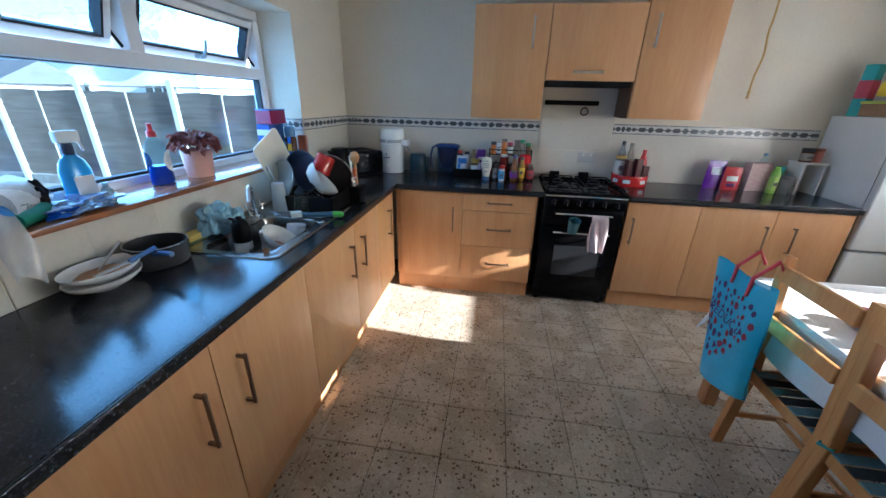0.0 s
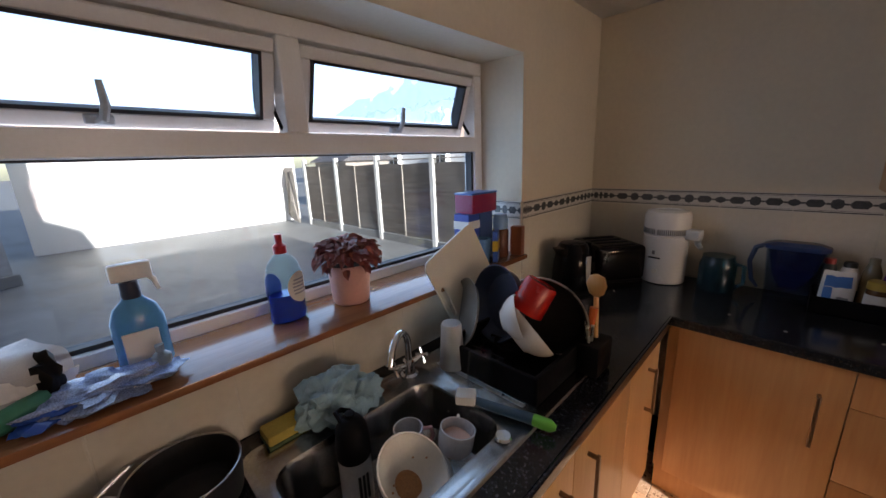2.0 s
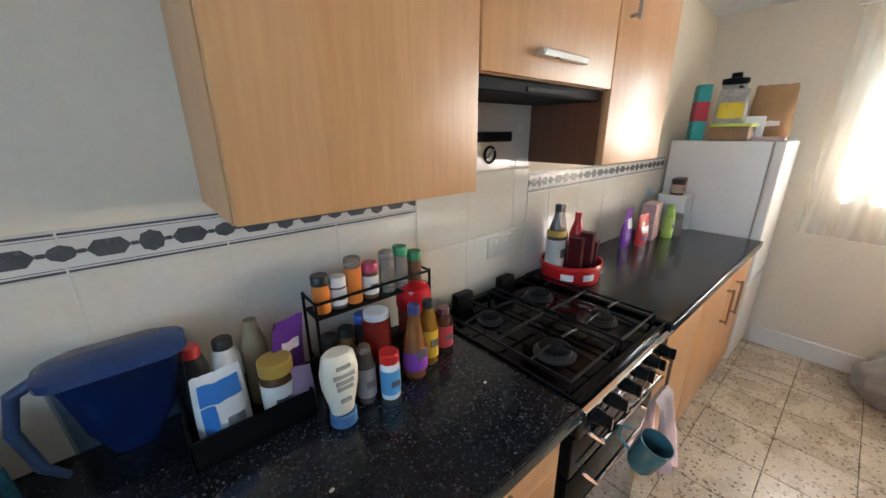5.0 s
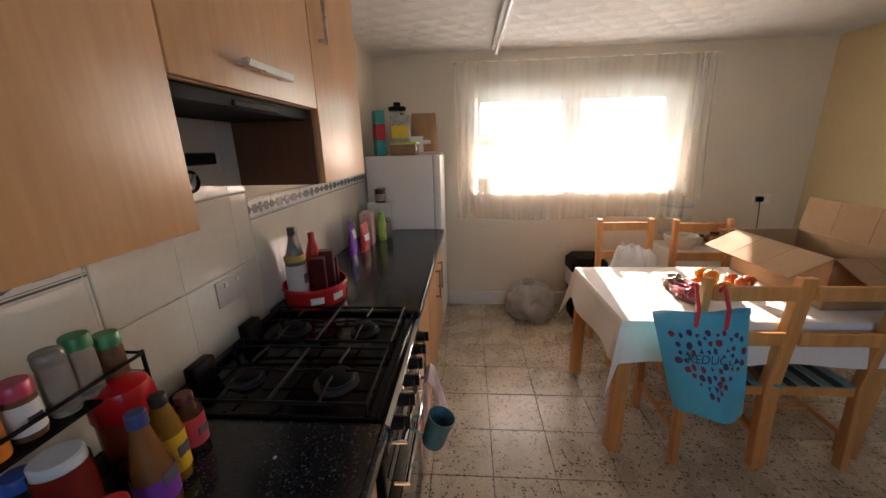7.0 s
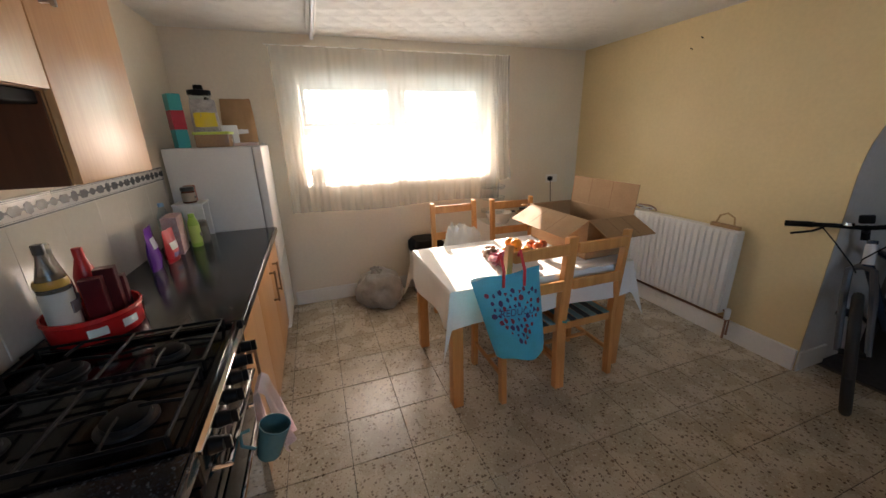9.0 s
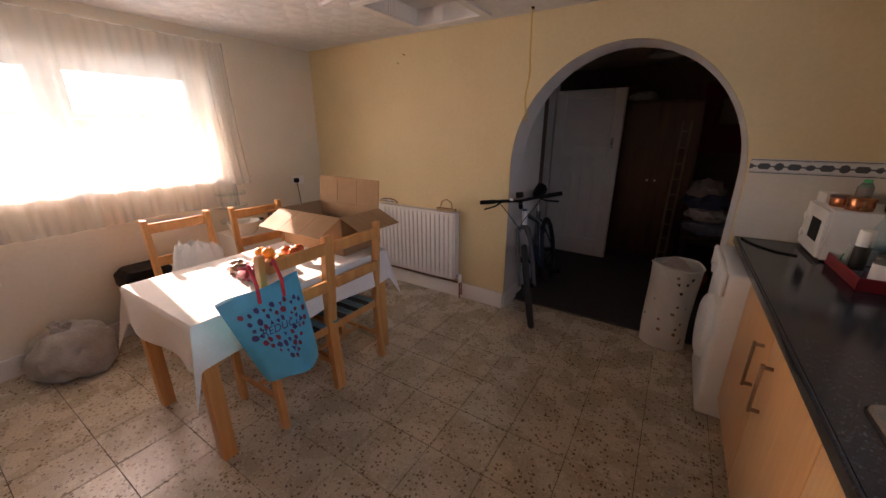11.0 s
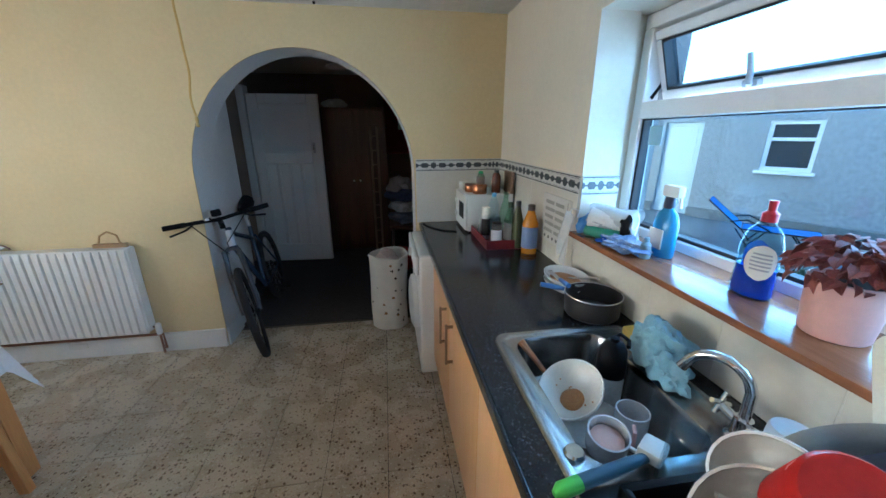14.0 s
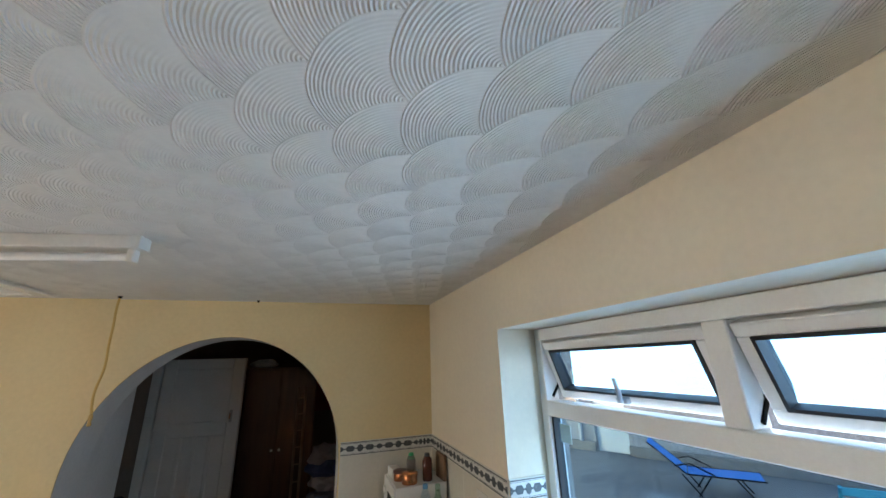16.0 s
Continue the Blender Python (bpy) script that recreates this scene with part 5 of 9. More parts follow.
part("bottle", lathe(bmn(), [(0, 0), (0.042, 0), (0.0455, 0.012), (0.041, 0.09), (0.043, 0.12), (0.034, 0.16), (0.014, 0.185), (0.013, 0.19)], 22, sx=0.72, sy=1.1), M_CLEAR, wl)
part("cap", lathe(bmn(), [(0.016, 0.186), (0.016, 0.205), (0.008, 0.212), (0.009, 0.235), (0, 0.237)], 16), cm(0.55, 0.02, 0.03, 0.3), wl, "red squeeze cap")


def oval(mid, span, z0, z1):
    def f(u, v):
        a = mid + (u - 0.5) * span * math.sqrt(max(0.02, 1 - (2 * v - 1) ** 2))
        return (0.0318 * math.cos(a), 0.0486 * math.sin(a), z0 + (z1 - z0) * v)
    return f


part("label", sheet(bmn(), 10, 12, oval(0.62, 1.5, 0.05, 0.135)), M_LABEL, wl, "white oval back label")
for k in range(5):
    part("print_bar", sheet(bmn(), 6, 1, lambda u, v: tuple(1.012 * q for q in oval(0.62, 0.95, 0.05, 0.135)(u, 0.28 + 0.11 * k + 0.05 * v)[:2]) + (0.05 + 0.085 * (0.28 + 0.11 * k + 0.05 * v),)), cm(0.35, 0.37, 0.42, 0.5), wl)
part("front_label", sheet(bmn(), 8, 10, oval(3.76, 1.3, 0.05, 0.13)), cm(0.03, 0.10, 0.42, 0.35), wl, "dark blue front label")
wl.scale = (1.12, 1.12, 1.1)
pot = thing("potted_plant", (-0.112, -1.645, SZ), "red-leaved coleus in a pale pink pot", "plant")
part("pot", lathe(bmn(), [(0, 0), (0.056, 0), (0.060, 0.006), (0.069, 0.128), (0.065, 0.130), (0.060, 0.116), (0, 0.116)], 32), mat("pink_ceramic", (0.72, 0.42, 0.38), 0.4, vary=0.06), pot)
part("soil", lathe(bmn(), [(0.060, 0.116), (0.03, 0.120), (0, 0.121)], 16), cm(0.03, 0.02, 0.015, 0.9), pot)
M_LEAF = mat("coleus_leaf", (0.26, 0.035, 0.055), 0.5, vary=0.45, scale=45, bump=0.4, bump_scale=120, second=(0.36, 0.13, 0.07))
rr = random.Random(9)
for grp in range(8):
    bm = bmn()
    for k in range(34):
        a, el = rr.random() * 6.283, rr.random()
        rad_ = 0.095 * math.sqrt(rr.random())
        base = Vector((rad_ * math.cos(a), rad_ * math.sin(a), 0.136 + 0.050 * (1 - (rad_ / 0.105) ** 2) + 0.03 * rr.random() - (0.02 if rad_ > 0.085 else 0)))
        L, W = 0.024 + 0.016 * rr.random(), 0.011 + 0.008 * rr.random()
        m = Matrix.Translation(base) @ Matrix.Rotation(a + rr.uniform(-0.7, 0.7), 4, "Z") @ Matrix.Rotation(rr.uniform(-0.6, 0.6) + 0.9 * (rad_ / 0.1 - 0.5), 4, "Y") @ Matrix.Rotation(rr.uniform(-0.6, 0.6), 4, "X")
        mid = [bm.verts.new(m @ Vector((L * t, 0, -0.003 - 0.012 * t * t))) for t in (0, 0.33, 0.66, 1.0)]
        up = [bm.verts.new(m @ Vector((L * t, W * s, 0.004 - 0.012 * t * t))) for t, s in ((0.3, 1), (0.65, 0.85))]
        dn = [bm.verts.new(m @ Vector((L * t, -W * s, 0.004 - 0.012 * t * t))) for t, s in ((0.3, 1), (0.65, 0.85))]
        for side in (up, dn):
            bm.faces.new((mid[0], mid[1], side[0]))
            bm.faces.new((mid[1], mid[2], side[1], side[0]))
            bm.faces.new((mid[2], mid[3], side[1]))
    part("foliage", bm, M_LEAF, pot)
part("stems", tube(bmn(), [(0, 0, 0.10), (0.01, 0, 0.14), (0.0, 0.01, 0.16)], 0.004, 6), cm(0.2, 0.06, 0.05), pot)

# rolls and bags at the near end of the sill
M_BAGCLR = mat("milky_plastic_film", (0.78, 0.80, 0.82), 0.25, vary=0.1, scale=30, alpha=0.55)
kr = thing("kitchen_roll", (-0.075, -2.45, SZ + 0.06), "white kitchen roll in clear wrapping lying on the sill", "kitchen roll")
bm = bmn()
rod(bm, (-0.02, -0.06, 0.06), (0.0, 0.11, 0.06), 0.056, n=28)
bmesh.ops.rotate(bm, verts=bm.verts, cent=(-0.01, 0.025, 0.06), matrix=Matrix.Rotation(radians(42), 3, "Z"))
part("paper_roll", bm, mat("tissue_paper", (0.78, 0.78, 0.76), 0.9, bump=0.3, bump_scale=150), kr)
bm = bmn()
sheet(bm, 24, 10, lambda u, v: ((0.064 + 0.006 * math.sin(31 * u + 9 * v)) * math.cos(6.2832 * u) - 0.02 + 0.19 * (v - 0.43) * 0.2, -0.075 + 0.20 * v + 0.008 * math.sin(20 * u), 0.06 + (0.064 + 0.006 * math.sin(23 * u + 7 * v)) * math.sin(6.2832 * u)))
bmesh.ops.rotate(bm, verts=bm.verts, cent=(-0.01, 0.025, 0.06), matrix=Matrix.Rotation(radians(42), 3, "Z"))
part("wrapping", bm, M_BAGCLR, kr, "crinkled clear wrapping")
kr.location.z = SZ + 0.004
gr = thing("bin_bag_roll", (0.0, -2.40, SZ + 0.024), "roll of green bin bags with a cardboard core", "bin bags")
bm = rod(bmn(), (-0.0, -0.075, 0), (-0.07, 0.055, 0), 0.024, n=20)
part("roll", bm, mat("green_film", (0.02, 0.24, 0.16), 0.35, vary=0.1, scale=30), gr)
part("core", rod(bmn(), (0.001, -0.077, 0), (-0.001, -0.073, 0), 0.013, n=16), cm(0.02, 0.02, 0.02, 0.9), gr, "dark hollow core")
bb = thing("blue_sponge_pack", (-0.02, -2.505, SZ), "blue packet pushed against the window reveal", "packet")
part("packet", crumple(bmn(), 0.045, 0.035, 0.05, 1.2, 0.3, 3), cm(0.05, 0.22, 0.55, 0.35), bb)
cbg = thing("carrier_bag", (0.045, -2.535, SZ - 0.085), "thin white carrier bag hanging over the sill end", "plastic bag")


def hangbag(u, v):
    y = -0.045 + 0.09 * u
    return (0.004 + 0.03 * v + 0.012 * math.sin(7 * u + 3 * v), y * (1 - 0.45 * abs(v - 0.5)), 0.16 - 0.20 * v + 0.02 * math.sin(5 * u))


part("film", sheet(bmn(), 14, 16, hangbag), mat("thin_white_film", (0.80, 0.81, 0.82), 0.3, vary=0.1, scale=40, alpha=0.5), cbg)
part("loop_handle", tube(bmn(), [(0.0, -0.03, 0.155), (-0.02, -0.032, 0.185), (-0.05, -0.02, 0.175), (-0.03, 0.0, 0.15)], 0.003, 6), cm(0.80, 0.81, 0.82, 0.3), cbg)
wr = thing("blue_wrapper", (-0.04, -2.255, SZ), "crumpled shiny blue plastic packet", "packet")
part("foil", crumple(bmn(), 0.055, 0.09, 0.022, 7.7, 0.8), mat("blue_foil", (0.03, 0.16, 0.55), 0.18, vary=0.5, scale=25, second=(0.55, 0.65, 0.75)), wr)
part("folded_end", crumple(bmn(), 0.03, 0.045, 0.014, 2.4, 0.9, 3), cm(0.02, 0.10, 0.45, 0.2), wr).location = (0.02, -0.085, 0.0)
part("white_label", crumple(bmn(), 0.03, 0.028, 0.006, 5.4, 0.5, 3), cm(0.70, 0.72, 0.74, 0.3), wr).location = (0.02, 0.05, 0.022)
vi = thing("glass_vial", (-0.045, -2.165, SZ), "small clear bottle beside the spray", "bottle")
part("glass", lathe(bmn(), [(0, 0), (0.018, 0), (0.02, 0.005), (0.018, 0.05), (0.008, 0.06), (0.009, 0.075), (0, 0.076)], 16), mat("pale_blue_glass", (0.45, 0.62, 0.72), 0.1, trans=0.5), vi)
sk_ = thing("black_wire_brush", (-0.085, -2.345, SZ), "dark brush standing behind the blue packet", "brush")
part("head", crumple(bmn(), 0.02, 0.03, 0.06, 4.4, 0.5, 3), M_MATTBLACK, sk_)

# boxes, cups and tubs at the far end of the sill
def carton(name, at, size, material, label, category, turn=0, band=None, base=None):
    t = thing(name, at, label, category, turn=turn)
    w, d, h = size
    part("carton", box(bmn(), (-w / 2, -d / 2, 0), (w / 2, d / 2, h), 0.002), material, t, smooth=False)
    if band:
        part("printed_panel", box(bmn(), (-w / 2 - 0.0008, -d / 2 - 0.0008, h * 0.35), (w / 2 + 0.0008, d / 2 + 0.0008, h * 0.7)), band, t, smooth=False)
    return t


M_BLUEBOX = cm(0.02, 0.08, 0.42, 0.35)
M_PURPLEBOX = mat("magenta_printed_tin", (0.26, 0.015, 0.09), 0.3, vary=0.35, scale=40, second=(0.45, 0.03, 0.10))
carton("cleaning_box", (-0.105, -1.055, SZ), (0.08, 0.075, 0.115), cm(0.05, 0.12, 0.35, 0.35), "blue and yellow carton of dishwasher tablets", "box", 8, cm(0.62, 0.46, 0.05, 0.35))
carton("cleaning_box", (-0.105, -1.055, SZ + 0.1155), (0.08, 0.08, 0.10), M_BLUEBOX, "blue cardboard carton stacked on another", "box", 4, M_LABEL)
tin = thing("wipes_tin", (-0.10, -0.995, SZ + 0.2165), "dark magenta tin on top of the stacked boxes", "tin")
part("tin_box", box(bmn(), (-0.05, -0.085, 0), (0.05, 0.085, 0.085), 0.006, 2), M_PURPLEBOX, tin)
part("lid", box(bmn(), (-0.052, -0.087, 0.08), (0.052, 0.087, 0.088), 0.003, 2), cm(0.03, 0.16, 0.48, 0.3), tin)
carton("cleaning_box", (-0.11, -0.955, SZ), (0.07, 0.09, 0.2155), cm(0.03, 0.1, 0.3, 0.35), "tall dark blue carton supporting the magenta tin", "box")
bk = thing("plastic_beaker", (-0.035, -1.03, SZ), "light blue translucent plastic beaker", "beaker")
part("cup", lathe(bmn(), [(0, 0), (0.026, 0), (0.034, 0.11), (0.031, 0.11), (0.024, 0.005), (0, 0.005)], 22), mat("blue_beaker_plastic", (0.16, 0.42, 0.72), 0.2, trans=0.4), bk)
carton("cleaning_box", (-0.015, -0.965, SZ), (0.022, 0.07, 0.135), cm(0.02, 0.12, 0.5, 0.3), "slim blue and yellow sachet box", "box", 30, cm(0.7, 0.45, 0.03))
tub = thing("spray_cap_bottle", (-0.045, -0.89, SZ), "brown bottle with a pale blue dome cap", "bottle")
part("bottle", lathe(bmn(), [(0, 0), (0.035, 0), (0.037, 0.01), (0.037, 0.12), (0.03, 0.13), (0, 0.13)], 22), cm(0.14, 0.05, 0.03, 0.25), tub)
part("cap", lathe(bmn(), [(0.034, 0.13), (0.036, 0.17), (0.028, 0.195), (0, 0.2)], 22), cm(0.16, 0.36, 0.66, 0.3), tub, "pale blue dome cap")
carton("cleaning_box", (0.005, -0.825, SZ), (0.055, 0.04, 0.135), cm(0.30, 0.09, 0.04, 0.4), "small brown cardboard box at the sill end", "box", 10)

# notice on the wall below the border and light plate
nt = thing("laminated_notice", (0.0085, -2.755, 1.125), "white laminated notice with faded print", "notice")
part("sheet", box(bmn(), (-0.002, -0.15, -0.125), (0.002, 0.15, 0.125), 0.001), mat("laminated_paper", (0.72, 0.70, 0.66), 0.2), nt, smooth=False)
for i in range(5):
    for j in range(2):
        part("print_bar", box(bmn(), (0.002, -0.115 + 0.115 * j, 0.075 - 0.037 * i), (0.0032, -0.02 + 0.105 * j + 0.012 * (i % 2), 0.093 - 0.037 * i), 0.0004), cm(0.30, 0.29, 0.27, 0.5), nt, smooth=False)
for i in range(5):
    part("print_dot", rod(bmn(), (0.002, -0.10 + 0.045 * i, -0.10), (0.0032, -0.10 + 0.045 * i, -0.10), 0.009, n=14), cm(0.1, 0.1, 0.1, 0.5), nt, smooth=False)
part("border_line", box(bmn(), (0.002, 0.118, -0.11), (0.003, 0.122, 0.11)), cm(0.25, 0.25, 0.25, 0.5), nt, smooth=False)

# ---------- north worktop: kettle, toaster, still, jugs ----------
kt = thing("kettle", (0.155, -0.53, TOP), "black plastic jug kettle with a water gauge", "kettle")
part("base", lathe(bmn(), [(0, 0), (0.085, 0), (0.085, 0.014), (0.07, 0.02), (0, 0.02)], 28), M_MATTBLACK, kt)
part("jug", lathe(bmn(), [(0, 0.02), (0.078, 0.02), (0.08, 0.04), (0.074, 0.13), (0.062, 0.205), (0.05, 0.225), (0, 0.232)], 28), M_BLACK, kt)
part("spout", prism(bmn(), [(-0.055, 0.16), (-0.10, 0.215), (-0.055, 0.215)], "x", -0.022, 0.022), M_BLACK, kt)
part("handle", tube(bmn(), [(0, 0.045, 0.21), (0, 0.10, 0.205), (0, 0.115, 0.15), (0, 0.10, 0.08), (0, 0.07, 0.06)], [0.014, 0.013, 0.012, 0.012, 0.012], 10), M_BLACK, kt)
bm = box(bmn(), (0.070, -0.012, 0.05), (0.079, 0.012, 0.175), 0.004, 2)
part("water_gauge", bm, cm(0.62, 0.64, 0.66, 0.15), kt, "pale water gauge")
kt.matrix_basis = pose(0.155, -0.53, TOP, 0, 0, -12)

kt.scale, kt.location = (1.22, 1.22, 1.08), Vector((0.155, -0.56, TOP))
ts = thing("toaster", (0.20, -0.235, TOP), "glossy black four-slice toaster in the corner", "toaster", turn=-38)
part("shell", box(bmn(), (-0.145, -0.135, 0.012), (0.145, 0.135, 0.195), 0.028, 4), M_BLACK, ts)
part("base", box(bmn(), (-0.14, -0.13, 0.0), (0.14, 0.13, 0.014), 0.003), M_MATTBLACK, ts)
for k in range(4):
    x = -0.095 + 0.063 * k
    part("slot", box(bmn(), (x - 0.015, -0.09, 0.192), (x + 0.015, 0.09, 0.198), 0.002), M_MATTBLACK, ts)
for x in (-0.07, 0.07):
    part("lever", box(bmn(), (x - 0.018, -0.158, 0.11), (x + 0.018, -0.134, 0.128), 0.005, 2), M_CHROME, ts, "chrome lever")
    part("dial", rod(bmn(), (x, -0.134, 0.05), (x, -0.148, 0.05), 0.016, n=18), M_CHROME, ts, "chrome dial")
    part("lever_track", box(bmn(), (x - 0.004, -0.1365, 0.06), (x + 0.004, -0.134, 0.165)), M_STEEL, ts, smooth=False)

M_ENAMEL = mat("white_enamel", (0.74, 0.76, 0.77), 0.25, vary=0.03)
ds = thing("water_distiller", (0.455, -0.135, TOP), "white countertop water still with a vented head", "water still")
part("body", lathe(bmn(), [(0, 0.004), (0.098, 0.004), (0.101, 0.012), (0.101, 0.245), (0.096, 0.25)], 36), M_ENAMEL, ds)
part("foot", lathe(bmn(), [(0, 0), (0.09, 0), (0.09, 0.006), (0, 0.006)], 24), M_MATTBLACK, ds)
part("head", lathe(bmn(), [(0.096, 0.25), (0.103, 0.255), (0.104, 0.345), (0.094, 0.368), (0.06, 0.375), (0.055, 0.37), (0, 0.37)], 36), M_ENAMEL, ds, "white fan head")
for k in range(30):
    a = radians(-165 + 5 * k)
    if -100 < -165 + 5 * k < -92:
        continue
    m = Matrix.Rotation(a, 4, "Z")
    bm = box(bmn(), (0.1015, -0.0022, 0.258), (0.1048, 0.0022, 0.285))
    bmesh.ops.transform(bm, matrix=m, verts=bm.verts)
    part("vent_slot", bm, cm(0.16, 0.17, 0.18, 0.5), ds, smooth=False)
bm = box(bmn(), (0.09, -0.035, 0.235), (0.155, 0.035, 0.285), 0.01, 2)
part("outlet_arm", bm, M_ENAMEL, ds, "white outlet arm")
part("outlet_nozzle", tube(bmn(), [(0.14, 0, 0.24), (0.145, 0, 0.215), (0.165, -0.02, 0.20)], [0.016, 0.014, 0.010], 10), cm(0.35, 0.38, 0.4, 0.3), ds)
part("switch", rod(bmn(), (0.0, -0.100, 0.07), (0.0, -0.112, 0.07), 0.011, n=14), M_WHITE, ds)
part("maker_mark", box(bmn(), (-0.035, -0.1035, 0.135), (0.02, -0.097, 0.142)), M_MATTBLACK, ds, smooth=False)
part("logo_mark", box(bmn(), (-0.02, -0.1035, 0.155), (-0.006, -0.097, 0.175), 0.002), cm(0.2, 0.2, 0.22), ds)
ds.matrix_basis = pose(0.455, -0.135, TOP, 0, 0, -8)

M_TEALGL = mat("teal_clear_plastic", (0.03, 0.19, 0.28), 0.08, vary=0.05, trans=0.85)
tj = thing("water_jug", (0.685, -0.145, TOP), "teal see-through water jug under the still", "jug")
part("jug", lathe(bmn(), [(0, 0.003), (0.068, 0.0), (0.073, 0.006), (0.074, 0.13), (0.066, 0.152), (0.062, 0.165), (0.058, 0.165), (0.062, 0.15), (0.070, 0.128), (0.069, 0.01), (0, 0.008)], 30), M_TEALGL, tj)
part("handle", tube(bmn(), [(0.066, -0.02, 0.145), (0.10, -0.03, 0.14), (0.104, -0.032, 0.06), (0.072, -0.02, 0.03)], 0.008, 8), M_TEALGL, tj)
part("lid", lathe(bmn(), [(0.064, 0.163), (0.064, 0.172), (0, 0.175)], 24), M_TEALGL, tj)

M_NAVYGL = mat("navy_clear_plastic", (0.02, 0.07, 0.28), 0.1, vary=0.05, trans=0.7)
fj = thing("filter_jug", (0.935, -0.115, TOP), "clear water filter jug with a dark blue lid", "jug")
part("jug", skin(bmn(), [rrect(-0.075, 0.085, -0.045, 0.045, 0.035, 0.0), rrect(-0.09, 0.105, -0.052, 0.052, 0.04, 0.235), rrect(-0.085, 0.10, -0.048, 0.048, 0.036, 0.235), rrect(-0.07, 0.08, -0.041, 0.041, 0.03, 0.006)]), glass("smoky_jug_plastic", (0.72, 0.80, 0.88)), fj)
part("funnel", skin(bmn(), [rrect(-0.082, 0.096, -0.044, 0.044, 0.034, 0.23), rrect(-0.06, 0.07, -0.04, 0.04, 0.03, 0.12), rrect(-0.035, 0.035, -0.03, 0.03, 0.02, 0.06)]), M_NAVYGL, fj, "dark blue filter funnel")
part("lid", skin(bmn(), [rrect(-0.10, 0.11, -0.055, 0.055, 0.04, 0.234), rrect(-0.10, 0.11, -0.055, 0.055, 0.04, 0.25), rrect(-0.07, 0.08, -0.035, 0.035, 0.03, 0.262)]), cm(0.02, 0.05, 0.16, 0.25), fj, "dark blue lid")
part("handle", tube(bmn(), [(-0.085, 0, 0.245), (-0.125, 0, 0.225), (-0.14, 0, 0.16), (-0.125, 0, 0.075), (-0.10, 0, 0.04)], [0.011, 0.011, 0.010, 0.009, 0.006], 10), cm(0.03, 0.06, 0.14, 0.3), fj)

# ---------- jars, bottles and packets ----------


def bottle(name, at, r, h, body, cap, label, category, neck=0.45, band=None, caph=0.02, shoulder=0.72, capr=None, turn=0, fill=None):
    """A round bottle or jar. neck: the mouth's radius against the body's; shoulder: where it narrows."""
    t = thing(name, at, label, category, turn=turn)
    nr = r * neck
    prof = [(0, 0), (r * 0.94, 0), (r, 0.005), (r, h * shoulder * 0.55), (r * 0.985, h * shoulder), (nr * 1.2, h * (shoulder + 0.6 * (1 - shoulder))), (nr, h - caph), (0, h - caph)]
    if neck > 0.85:
        prof = [(0, 0), (r * 0.94, 0), (r, 0.005), (r, h - caph - 0.012), (nr, h - caph), (0, h - caph)]
    part("bottle" if neck < 0.85 else "jar", lathe(bmn(), prof, 22), body, t)
    if fill:
        part("contents", lathe(bmn(), [(0, 0.003), (r * 0.9, 0.003), (r * 0.9, h * 0.45), (0, h * 0.46)], 16), fill, t)
    cr = capr or max(nr * 1.12, 0.008)
    part("lid", lathe(bmn(), [(cr, h - caph - 0.001), (cr, h - 0.003), (cr * 0.9, h), (0, h)], 20), cap, t)
    if band:
        part("label", lathe(bmn(), [(r + 0.0008, h * 0.12), (r + 0.001, h * shoulder * 0.9)], 22), band, t)
        part("print", box(bmn(), (-r * 0.45, -r - 0.0016, h * 0.3), (r * 0.45, -r * 0.93, h * 0.42)), cm(0.12, 0.1, 0.12, 0.5), t, smooth=False)
    return t


M_SPICE = mat("brown_spice", (0.22, 0.09, 0.03), 0.6, vary=0.3, scale=80)
M_GLASSJAR = mat("jar_glass", (0.55, 0.52, 0.48), 0.08, trans=0.7)
R_, G_, W_, K_, O_ = cm(0.55, 0.02, 0.02, 0.3), cm(0.02, 0.24, 0.09, 0.35), cm(0.8, 0.79, 0.76, 0.35), cm(0.02, 0.02, 0.02, 0.35), cm(0.70, 0.20, 0.03, 0.35)
Z = TOP + 0.0005
# basket with packets
bk = thing("storage_basket", (1.125, -0.135, Z), "black open basket packed with jars and packets", "basket")
bm = bmn()
for lo, hi in (((-0.12, -0.085, 0), (0.12, 0.085, 0.006)), ((-0.12, -0.085, 0), (0.12, -0.078, 0.07)), ((-0.12, 0.078, 0), (0.12, 0.085, 0.07)), ((-0.12, -0.085, 0), (-0.113, 0.085, 0.07)), ((0.113, -0.085, 0), (0.12, 0.085, 0.07))):
    box(bm, lo, hi, 0.002)
part("tray", bm, M_MATTBLACK, bk)
ZB = Z + 0.0065


